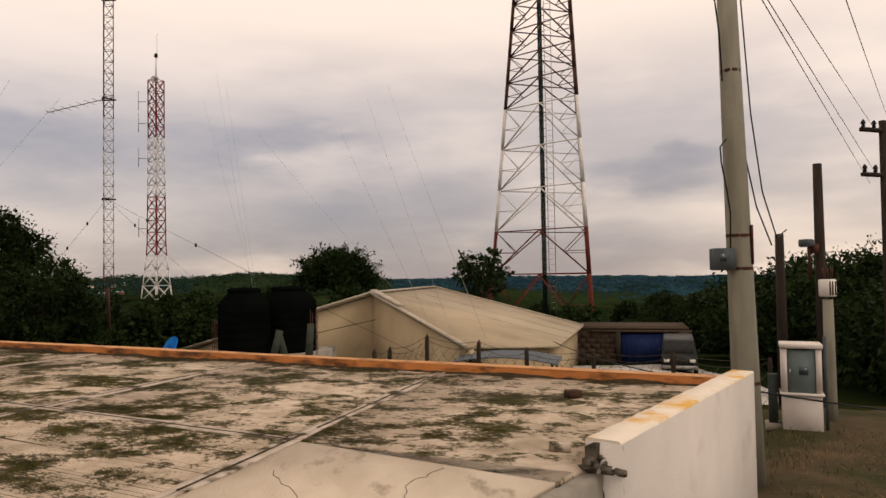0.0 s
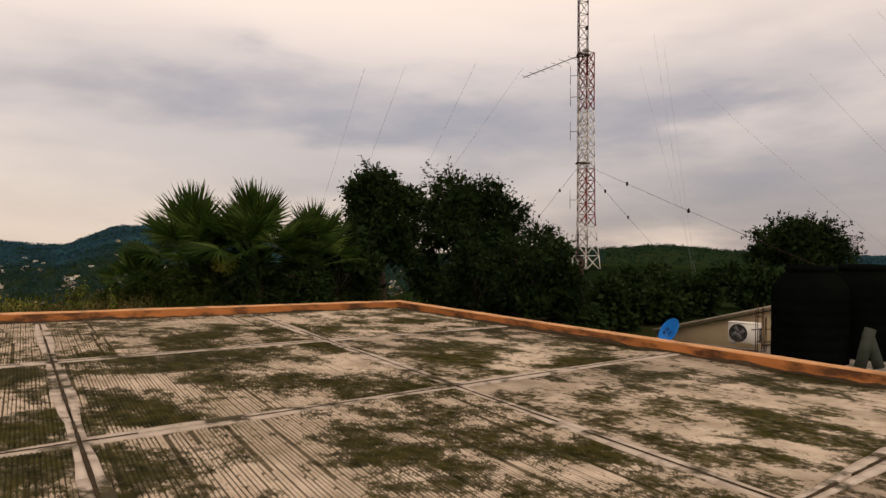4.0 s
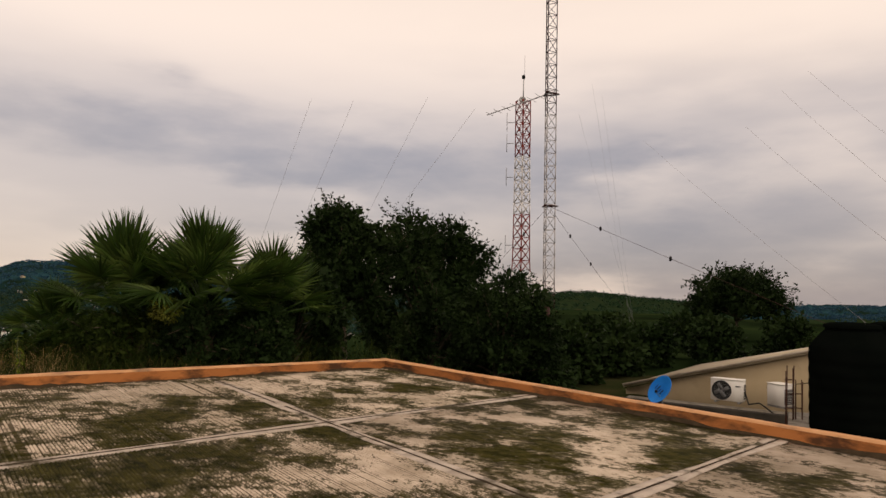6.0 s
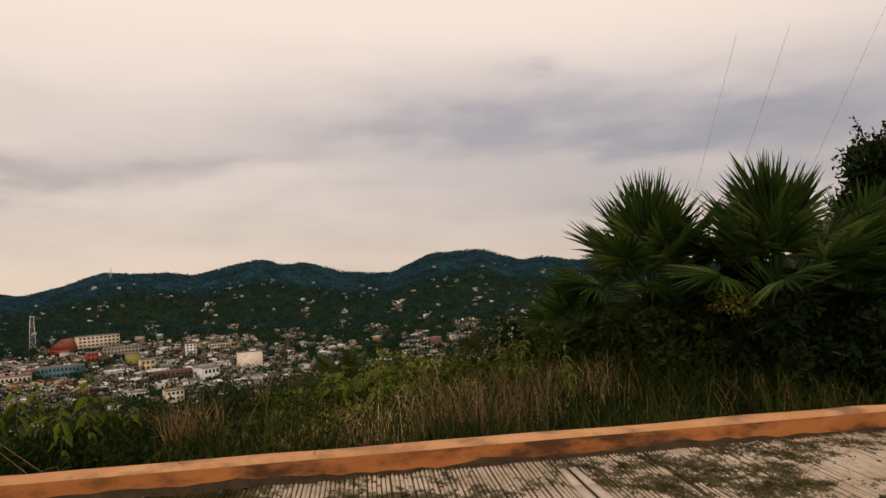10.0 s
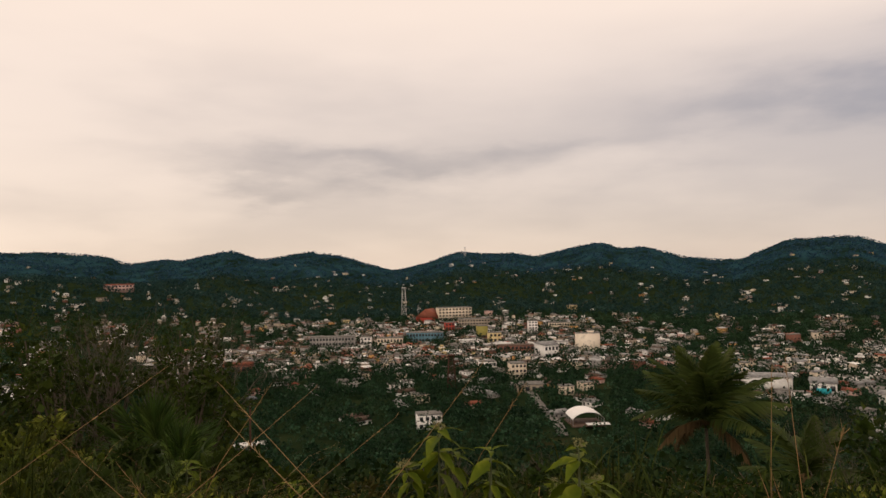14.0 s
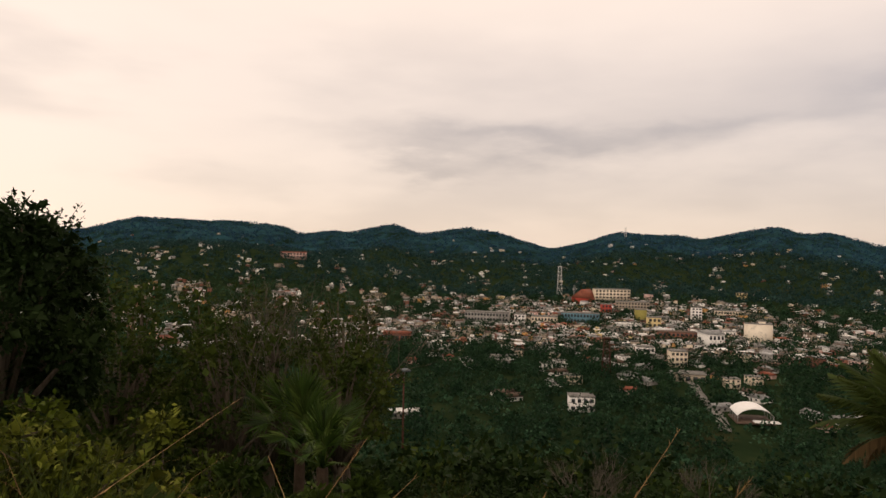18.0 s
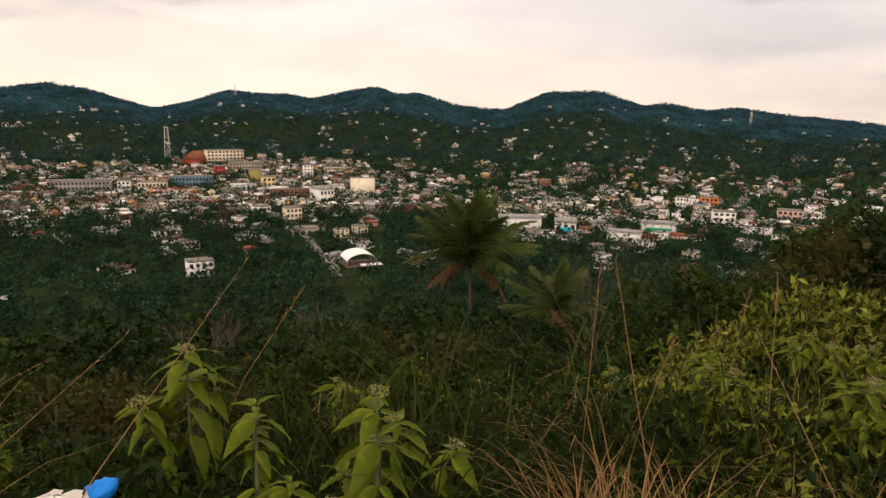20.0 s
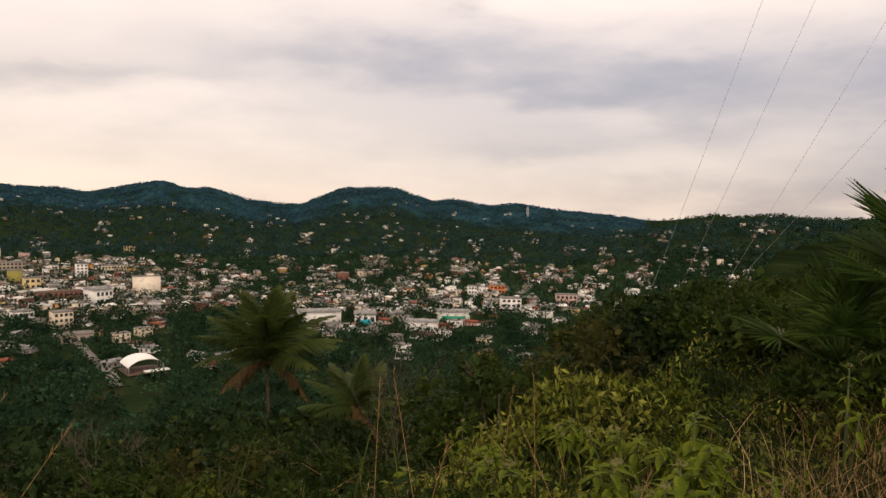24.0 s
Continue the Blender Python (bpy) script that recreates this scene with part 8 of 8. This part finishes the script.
block("building", "long low cream building with an arcade", 76.2, 995, 36, 13, 9.5, "cream", 6, 2, 10)
block("building", "small orange building among trees", 75.3, 1210, 16, 12, 11, "yellow", 4, 2, 4)
block("building", "white two-storey house with dark openings", 82.4, 606, 14, 11, 10, "white", 14, 2, 4)
block("building", "cream two-storey house with a balcony front", 79.95, 577, 13, 12, 12, "cream", 16, 3, 4)
block("building", "low house with a brick-red base and a white upper floor", 87.37, 405, 14, 10, 8.5, "white", 10, 2, 4)
block("building", "long dull brick-brown building in town", 80.0, 742, 38, 14, 9.5, "brick", 10, 2, 9, "rusty")
block("warehouse", "pale-roofed long shed in the middle of town", 83.7, 800, 26, 15, 7, "white", 6, 1, 5, "pale", True)
block("warehouse", "pale-roofed shed beside the yellow building", 81.0, 762, 20, 14, 7, "cream", 14, 1, 4, "pale", True)
block("building", "terraced brown apartment block at the top of town", 83.4, 1010, 46, 16, 13, "dun", 4, 3, 11)
block("building", "grey flat-roofed building below the cream house", 79.0, 520, 20, 14, 6, "dun", 10, 1, 4)
block("market_hall", "market hall with a white roof", 49.8, 590, 27, 18, 7.5, "white", 4, 0, 0, "sheet", True)
block("building", "bright orange house on the slope", 46.1, 796, 17.5, 12, 9.5, "orange", 6, 2, 4)
block("building", "white stepped house beside the orange one", 48.2, 735, 9.5, 11, 13, "white", 6, 3, 3)
block("market_hall", "long white market shed", 61.0, 566, 33, 20, 9, "white", 8, 0, 0, "sheet", True)
block("market_hall", "white market shed with a pale roof", 52.4, 530, 24, 15, 7, "white", -8, 0, 0, "sheet", True)
block("market_hall", "white shed with a turquoise front", 57.2, 562, 16.5, 12, 7.5, "white", 4, 1, 3, "sheet", True)
block("building", "pink two-storey building in town", 40.4, 712, 21, 12, 10, "pink", 6, 2, 5)
block("building", "pale building with a glazed front", 45.0, 648, 18.5, 14, 13, "white", 8, 3, 4)
block("building", "brick-red roofed building at the edge of town", 102.6, 675, 25, 16, 8, "brick", -12, 1, 6, "tile", True)
block("building", "small ochre house among trees", 121.2, 700, 17, 11, 6.5, "ochre", -18, 1, 4)
block("sheds", "white sheet-roofed sheds half hidden among trees", 101.8, 378, 17, 8, 3.2, "grey", 6, 1, 4, "pale")
block("building", "white house with terraces among trees", 117.2, 606, 32, 14, 11, "white", -18, 2, 6)
block("building", "long pink-roofed building on the far slope", 111.2, 1365, 48, 16, 11, "pink", -10, 2, 8, "tile", True)
x, y, z = place_on_ground(49.75, 575)
front = thing("green_screen", "bright green screen across the market hall front", "screen", pose(x, y, z, 0, 0, 49.75 + 184))
part("panel", Shape().box(0, 0, 3.0, 20, 0.6, 6.2), material("green_front", [(0.02, 0.22, 0.12), (0.03, 0.28, 0.16)], 0.6, 0.5, 4), front)
x, y, z = place_on_ground(57.15, 553)
front = thing("turquoise_screen", "turquoise painted screen before a shed", "screen", pose(x, y, z, 0, 0, 57.15 + 184))
part("panel", Shape().box(0, 0, 2.2, 9, 0.5, 4.6), material("turquoise_front", [(0.03, 0.33, 0.38), (0.04, 0.40, 0.45)], 0.6, 0.5, 4), front)


def sports_canopy():
    x, y, z = place_on_ground(74.6, 415)
    t = thing("sports_canopy", "white arched canopy over a sports court", "canopy", pose(x, y, z, 0, 0, 74.6 + 195))
    taken.append((x, y, 20))
    sh, v, q = Shape(), [], []
    n = 14
    for i in range(n + 1):
        w = math.pi * (0.12 + 0.76 * i / n)
        for yy in (-9, 9):
            v.append((-9.4 * math.cos(w) / math.cos(0.12 * math.pi), yy, 4.2 + 6.2 * (math.sin(w) - 0.37)))
    for i in range(n):
        q.append((2 * i, 2 * i + 1, 2 * i + 3, 2 * i + 2))
    v2 = [(a, b, c - 0.25) for a, b, c in v]
    sh.add(v, q), sh.add(v2, [f[::-1] for f in q])
    part("membrane", sh, M["canopy"], t, smooth=True)
    for sx in (-9.1, 9.1):
        for yy in (-8, -3, 3, 8):
            part("column", Shape().box(sx, yy, 2.1, 0.4, 0.4, 4.6), M["steel"], t)
    part("side_roof", Shape().box(-4, 13.5, 2.4, 13, 5, 0.4), M["canopy"], t)
    # dark floor colour stands for the shade under the membrane
    part("court", Shape().box(0, 0, 0.1, 20, 20, 0.6), M["roof_rusty"], t)


sports_canopy()


def far_lattice(head, dist, h, w, label, mat):
    x, y, z = place_on_ground(head, dist)
    t = thing("lattice_tower", label, "tower", pose(x, y, z))
    taken.append((x, y, w))
    for k in range(4):
        sx, sy = (-1, 1, 1, -1)[k] * w / 2, (-1, -1, 1, 1)[k] * w / 2
        part("leg", Shape().beam((sx, sy, -1), (sx * 0.55, sy * 0.55, h), 0.45), mat, t)
    br = Shape()
    for i in range(7):
        z0, z1 = h * i / 7, h * (i + 1) / 7
        f0, f1 = 1 - 0.45 * i / 7, 1 - 0.45 * (i + 1) / 7
        for k in range(4):
            a, b = ((-1, -1), (1, -1), (1, 1), (-1, 1))[k], ((1, -1), (1, 1), (-1, 1), (-1, -1))[k]
            br.beam((a[0] * w / 2 * f0, a[1] * w / 2 * f0, z0), (b[0] * w / 2 * f1, b[1] * w / 2 * f1, z1), 0.25)
            br.beam((a[0] * w / 2 * f1, a[1] * w / 2 * f1, z1), (b[0] * w / 2 * f1, b[1] * w / 2 * f1, z1), 0.25)
    part("bracing", br, mat, t)
    part("platform", Shape().box(0, 0, h + 0.4, w * 0.8, w * 0.8, 1.0), mat, t)


far_lattice(85.4, 505, 28, 6.5, "rusty lattice tower rising among the trees", M["rust"])
far_lattice(89.2, 1190, 52, 9, "pale lattice tower behind the church", M["white"])
far_lattice(88.0, 1180, 22, 3, "thin pale aerial tower", M["steel"])
far_lattice(43.6, 2050, 30, 6, "pale aerial tower on the far hillside", M["white"])
far_lattice(84.0, 2200, 30, 6, "pale aerial tower on the far hillside", M["white"])


# houses: the nearer ones as things, the rest joined
kinds = [house_kind(1, "white", "sheet", 11, 8, 1, True), house_kind(2, "white", "slab", 9, 9, 2, False), house_kind(3, "cream", "slab", 10, 8, 2, False), house_kind(4, "grey", "sheet", 12, 8, 1, True),
         house_kind(5, "pink", "tile", 10, 8, 1, True), house_kind(6, "grey", "slab", 9, 8, 2, False), house_kind(7, "ochre", "rusty", 9, 7, 1, True), house_kind(8, "white", "rusty", 13, 9, 1, True)]
g = random.Random(77)
near_houses, far_houses, tries = [], [], 0
cells = {}


def room_for(x, y, gap):
    """Whether no earlier house stands within the gap; the spot is then taken."""
    i, j = int(x // 8), int(y // 8)
    for di in (-1, 0, 1):
        for dj in (-1, 0, 1):
            for px, py in cells.get((i + di, j + dj), ()):
                if (x - px) ** 2 + (y - py) ** 2 < gap * gap:
                    return False
    cells.setdefault((i, j), []).append((x, y))
    return True


landmarks = list(taken)
while tries < 90000 and (len(near_houses) < 150 or len(far_houses) < 3600):
    tries += 1
    head = g.uniform(24, 133)
    r = math.sqrt(g.uniform(400 ** 2, 2150 ** 2)) if g.random() < 0.45 else g.uniform(420, 1150)
    if g.random() > town_density(head, r):
        continue
    # lots lie in rows along the streets
    x, y, z = place_on_ground(head, r)
    w = math.radians(GRID)
    u, v = x * math.cos(w) + y * math.sin(w), -x * math.sin(w) + y * math.cos(w)
    v = 8.5 * round(v / 8.5) + g.uniform(-1.0, 1.0)
    if r < 1250:
        x, y = u * math.cos(w) - v * math.sin(w), u * math.sin(w) + v * math.cos(w)
        z = float(ground_z(x, y))
    bucket = near_houses if r < 620 else far_houses
    if len(bucket) >= (150 if bucket is near_houses else 3600) or not clear_of(landmarks, x, y, 3.0) or not room_for(x, y, 9.5 if r < 620 else 7.2):
        continue
    taken.append((x, y, 4.6))
    bucket.append((x, y, z, GRID + 90 * g.randrange(4) + g.gauss(0, 9) + (head - 80) * 0.3, g.choice((0, 0, 1, 1, 2, 3, 3, 4, 5, 5, 6, 7, 7))))
for i, ob in enumerate(kinds):
    mine = [h for h in near_houses if h[4] == i]
    for k, (x, y, z, turn, _) in enumerate(mine):
        if k == 0:
            ob.matrix_basis = pose(x, y, z, 0, 0, turn)
        else:
            copy_thing(ob, pose(x, y, z, 0, 0, turn))
    if not mine:
        ob.matrix_basis = pose(*place_on_ground(90 + i, 620), 0, 0, GRID)
def r0(x, y):
    return math.hypot(x - HILL[0], y - HILL[1])


north_houses = 0
for _ in range(6000):
    if north_houses >= 170:
        break
    head, r = g.uniform(-12, 28), g.uniform(600, 1700)
    x, y, z = place_on_ground(head, r)
    if float(ripple(x, y, 95)) > 0.1:
        far_houses.append((x, y, z, g.uniform(0, 360), 0))
        north_houses += 1
heaps = {}
WALL_MIX = ["white"] * 4 + ["cream"] * 3 + ["grey"] * 7 + ["dun"] * 6 + ["brick"] * 4 + ["pink"] * 2 + ["ochre", "yellow"]
ROOF_MIX = ["slab"] * 7 + ["sheet"] * 5 + ["pale"] * 4 + ["rusty"] * 5 + ["tile"] * 3


def heap(key):
    return heaps.setdefault(key, Shape())


for x, y, z, turn, kind in far_houses:
    wall, roof = g.choice(WALL_MIX), g.choice(ROOF_MIX)
    far = r0(x, y)
    if y > HILL[1] - 0.45 * (x - HILL[0]) and far < 900:
        wall, roof = g.choice(("white", "cream", wall, wall)), g.choice(("pale", "sheet", roof, roof))
    if far > 1200:
        wall, roof = g.choice(("white", "cream", wall, wall)), g.choice(("sheet", "slab", "pale", roof))
    w, d, h = g.uniform(5.0, 10.5), g.uniform(5.0, 8.0), g.choice((2.6, 2.8, 3.0, 3.2, 3.4, 5.4, 5.8, 6.2) if far < 1150 else (2.4, 2.6, 2.8, 3.0))
    if g.random() < 0.05:
        w, h = w * 1.5, h + 3.0
    t = math.radians(turn)
    c, s = math.cos(t), math.sin(t)

    def at(a, b):
        return x + c * a - s * b, y + s * a + c * b
    heap("wall_" + wall).box(x, y, z + h / 2 - 1.5, w, d, h + 3, t)
    pick = g.random()
    if pick < 0.36:
        loc = [(-w / 2 - .5, -d / 2 - .5, h), (w / 2 + .5, -d / 2 - .5, h), (w / 2 + .5, d / 2 + .5, h), (-w / 2 - .5, d / 2 + .5, h), (-w / 2 - .5, 0, h + d * .2), (w / 2 + .5, 0, h + d * .2)]
        heap("roof_" + roof).add([(*at(a, b), z + e) for a, b, e in loc], [(0, 1, 5, 4), (2, 3, 4, 5), (3, 2, 1, 0)], [(1, 2, 5), (3, 0, 4)])
    elif pick < 0.56:
        # a sheet laid to one fall
        e0, e1 = (0.2, 1.1) if g.random() < 0.5 else (1.1, 0.2)
        loc = [(-w / 2 - .6, -d / 2 - .6, h + e0), (w / 2 + .6, -d / 2 - .6, h + e0), (w / 2 + .6, d / 2 + .6, h + e1), (-w / 2 - .6, d / 2 + .6, h + e1)]
        heap("roof_" + g.choice(("sheet", "rusty", "pale"))).add([(*at(a, b), z + e) for a, b, e in loc] + [(*at(a, b), z + e - 0.15) for a, b, e in loc], [(0, 1, 2, 3), (7, 6, 5, 4), (0, 4, 5, 1), (2, 6, 7, 3)])
    else:
        heap("roof_" + roof).box(x, y, z + h + 0.1, w + 0.4, d + 0.4, 0.3, t)
        if g.random() < 0.4:
            # a room or stair head on the roof
            px, py = at(g.uniform(-0.25, 0.25) * w, g.uniform(-0.2, 0.2) * d)
            heap("wall_" + g.choice((wall, "grey", "white"))).box(px, py, z + h + 1.3, w * g.uniform(0.3, 0.55), d * g.uniform(0.35, 0.6), 2.4, t)
        if g.random() < 0.3:
            px, py = at(g.uniform(-0.35, 0.35) * w, g.uniform(-0.3, 0.3) * d)
            heap("tank").lathe([(0.02, 0), (0.55, 0), (0.55, 1.1), (0.25, 1.4), (0.02, 1.45)], 7, (px, py, z + h + 0.25))
    if g.random() < 0.4:
        px, py = at((w * 0.5 + 1.4) * g.choice((-1, 1)), g.uniform(-0.2, 0.2) * d)
        heap("wall_" + g.choice(WALL_MIX)).box(px, py, z - 0.2, 2.8, d * 0.7, 4.6, t)
        heap("roof_" + g.choice(ROOF_MIX)).box(px, py, z + 2.2, 3.2, d * 0.8, 0.16, t)
    floors = 2 if h > 5 else 1
    for fl in range(floors):
        for k in range(3):
            if g.random() < 0.25:
                continue
            for sg in (-1, 1):
                px, py = at(-w / 3 + k * w / 3 + g.uniform(-0.3, 0.3), sg * (d / 2 + 0.02))
                heap("opening").box(px, py, z + 2.9 * fl + g.choice((1.1, 1.6, 1.6)), g.uniform(0.9, 1.9), 0.2, g.choice((1.1, 1.3, 2.0)), t)
for key, sh in heaps.items():
    what = {"wall": "walls of the far town houses", "roof": "roofs of the far town houses", "open": "dark openings of the far town houses", "tank": "black water tanks on the far town roofs"}[key[:4]]
    tagged(part("town_houses", sh, M[key]), what, "houses", kind="stuff")


# trees of the valley and woods on the far slopes, too many to count
def far_trees(count, region, sprays, size, crown, seed, label, mat):
    gg = np.random.default_rng(seed)
    spots = []
    while len(spots) < count:
        head, r = region(gg)
        spots.append((head, r))
    s = np.array(spots)
    w = np.radians(s[:, 0])
    x, y = HILL[0] - np.sin(w) * s[:, 1], HILL[1] + np.cos(w) * s[:, 1]
    if region in (valley, foothills, groves_below, town_core):
        keep = np.ones(len(x), bool)
        hs = np.array([(a, b, c) for a, b, c in taken])
        for i in range(len(x)):
            keep[i] = ((x[i] - hs[:, 0]) ** 2 + (y[i] - hs[:, 1]) ** 2 > (hs[:, 2] * np.where(hs[:, 2] > 5.01, 0.75, 0.42)) ** 2).all()
        x, y = x[keep], y[keep]
    z = ground_z(x, y)
    n = len(x)
    k = 0.55 + 1.05 * gg.random(n) ** 1.6
    d = gg.normal(0, 1, (n, sprays, 3))
    d /= np.linalg.norm(d, axis=2, keepdims=True)
    d[:, :, 2] = np.abs(d[:, :, 2]) * 1.1 - 0.35
    off = d * (crown * k)[:, None, None] * gg.uniform(0.55, 1.05, (n, sprays, 1))
    c = np.stack([x, y, z + crown * k * 0.8], 1)
    v, f = leaf_mesh((c[:, None] + off).reshape(-1, 3), d.reshape(-1, 3), size, size * 0.75, 0.15, seed, 0.7)
    tagged(part("woods", fast_mesh("woods", v, [f]), M[mat]), label, "trees", kind="stuff")


def valley(gg):
    while True:
        head, r = gg.uniform(24, 134), math.sqrt(gg.uniform(215 ** 2, 1200 ** 2))
        if gg.random() > 0.12 * town_density(head, r):
            return head, r


def groves_below(gg):
    """The wooded foot of the hill, between the slope and the first streets."""
    while True:
        head, r = gg.uniform(24, 134), math.sqrt(gg.uniform(190 ** 2, 640 ** 2))
        # left bare where trees would hide market, lanes and canopy from the camera
        sight_gap = 47 < head < 62 and r > 505 or 68 < head < 85 and 225 < r < 292 or 72.8 < head < 76.6 and r > 325 or 75.5 < head < 80.5 and 370 < r < 575 and abs(head - 76.4 - (r - 385) * 0.018) < 1.1
        if not sight_gap and not (r > 575 and gg.random() < 0.45):
            return head, r


def town_core(gg):
    return gg.uniform(50, 102), math.sqrt(gg.uniform(560 ** 2, 1050 ** 2))


def far_bearing(gg):
    while True:
        head = gg.uniform(-40, 136)
        if not 4 < head < 34:
            return head


def green_hill(gg):
    return gg.uniform(4, 34), math.sqrt(gg.uniform(1200 ** 2, 2660 ** 2))


def slopes(gg):
    return far_bearing(gg), math.sqrt(gg.uniform(1720 ** 2, 2330 ** 2))


def ridge(gg):
    return far_bearing(gg), gg.uniform(2300, 2660)


def foothills(gg):
    return gg.uniform(20, 136), math.sqrt(gg.uniform(1150 ** 2, 1800 ** 2))


def yard_wood(gg):
    while True:
        head, r = gg.uniform(-32, 46), math.sqrt(gg.uniform(34 ** 2, 175 ** 2))
        w = math.radians(head)
        x, y = HILL[0] - math.sin(w) * r, HILL[1] + math.cos(w) * r
        if y > 38 and math.degrees(math.atan2(gz(x, y) + 3.0 - 1.3, math.hypot(x + 3, y - 2))) < -2.2 and (x - 7.35) ** 2 + (y - 46) ** 2 > 30 and (x + 39) ** 2 + (y - 93) ** 2 > 16:
            return head, r


def under_the_view(gg, near, far, top):
    """Somewhere down the slope where the tree-tops stay under the line to the town."""
    while True:
        head, r = gg.uniform(33, 142), near * (far / near) ** gg.random()
        w = math.radians(head)
        x, y = -14 - math.sin(w) * r, 4 + math.cos(w) * r
        if math.degrees(math.atan2(gz(x, y) + top - 1.5, r)) < np.interp(head, VIEW_LIMIT[:, 0], VIEW_LIMIT[:, 1]) - 0.4:
            dx, dy = x - HILL[0], y - HILL[1]
            return math.degrees(math.atan2(-dx, dy)), math.hypot(dx, dy)


def near_slope(gg):
    return under_the_view(gg, 9, 55, 2.3)


def mid_slope(gg):
    return under_the_view(gg, 45, 340, 6.0)


def north_valley(gg):
    return gg.uniform(-45, 34), math.sqrt(gg.uniform(150 ** 2, 1200 ** 2))


far_trees(2500, groves_below, 66, 1.5, 5.6, 13, "dark trees at the foot of the hill", "leaf_far")
far_trees(1700, town_core, 40, 2.0, 5.6, 14, "dark shade trees among the streets", "leaf_far")
far_trees(5200, valley, 28, 2.4, 4.8, 1, "dark trees between the houses of the town", "leaf_far")
far_trees(3800, valley, 24, 2.0, 3.7, 2, "greener trees between the houses of the town", "leaf_town")
far_trees(6500, ridge, 8, 3.0, 2.0, 12, "low woods along the far ridge, haze tinted into the leaves", "leaf_hill")
far_trees(9500, slopes, 8, 4.2, 3.6, 3, "woods on the far hills, haze tinted into the leaves", "leaf_hill")
far_trees(3400, foothills, 15, 3.8, 6.2, 10, "woods on the foothills beyond the town, blued with painted haze", "leaf_foot")
far_trees(5200, foothills, 15, 3.8, 6.4, 11, "further foothill woods beyond the town, blued with painted haze", "leaf_foot")
far_trees(2600, green_hill, 12, 4.2, 5.0, 15, "dark green woods on the nearer northern hill", "leaf_far")
far_trees(4600, north_valley, 18, 4.2, 6.0, 4, "woods on the slopes behind the yard", "leaf_far")

far_trees(1200, yard_wood, 80, 0.41, 1.35, 5, "low dark wood behind the yard", "leaf_far")

far_trees(260, near_slope, 150, 0.15, 1.0, 6, "dark thicket on the slope below the crest", "leaf_dark")
far_trees(110, near_slope, 140, 0.13, 0.9, 7, "brownish thicket on the slope below the crest", "leaf_brown")
far_trees(2200, mid_slope, 46, 0.72, 2.6, 8, "dark wood down the hillside", "leaf_dark")
far_trees(900, mid_slope, 44, 0.64, 2.3, 9, "greener wood down the hillside", "leaf_mid")

# roads
def road(name, label, line, width, mat):
    v, q = [], []
    pts = []
    for (h0, r0), (h1, r1) in zip(line[:-1], line[1:]):
        for f in np.linspace(0, 1, 9)[:-1]:
            pts.append(place_on_ground(h0 + (h1 - h0) * f, r0 + (r1 - r0) * f)[:2])
    pts.append(place_on_ground(*line[-1])[:2])
    for i, (x, y) in enumerate(pts):
        a, b = pts[max(0, i - 1)], pts[min(len(pts) - 1, i + 1)]
        d = np.array([b[0] - a[0], b[1] - a[1]])
        nn = np.array([-d[1], d[0]]) / np.linalg.norm(d) * width / 2
        z = max(gz(x, y), gz(x + nn[0], y + nn[1]), gz(x - nn[0], y - nn[1])) + 0.5
        v += [(x + nn[0], y + nn[1], z), (x - nn[0], y - nn[1], z), (x + nn[0], y + nn[1], z - 1.2), (x - nn[0], y - nn[1], z - 1.2)]
    for i in range(len(pts) - 1):
        k = 4 * i
        q += [(k, k + 1, k + 5, k + 4), (k + 2, k, k + 4, k + 6), (k + 1, k + 3, k + 7, k + 5)]
    tagged(part(name, Shape().add(v, q), mat), label, "road", kind="structure")


road("road_1", "pale dirt road climbing out of the town", [(44.5, 790), (42.6, 900), (40.8, 1000), (39.6, 1080)], 9, M["roof_slab"])
road("road_2", "pale walled lane beside the sports court", [(79.6, 560), (78.4, 480), (76.8, 415), (76.4, 385)], 6, M["roof_slab"])
road("road_3", "pale street through the lower town", [(72.5, 268), (78.5, 262), (84.0, 266)], 5, M["roof_slab"])


# a lamp pole among the trees below
lamp = thing("street_lamp", "grey street lamp pole with a flat pale head among trees", "street lamp", pose(-73.4, -8.3, gz(-73.4, -8.3)))
top = -9.9 - gz(-73.4, -8.3)
part("pole", Shape().tube([(0, 0, -0.2), (0, 0, top)], [0.11, 0.07], 8), M["rust"], lamp)
part("head", Shape().box(0.35, 0.2, top + 0.05, 1.2, 0.7, 0.14, 0.5, 0.03), M["meter_grey"], lamp, "flat pale lamp head")
part("bracket", Shape().beam((0, 0, top - 0.8), (0.5, 0.2, top - 0.05), 0.06), M["steel"], lamp)
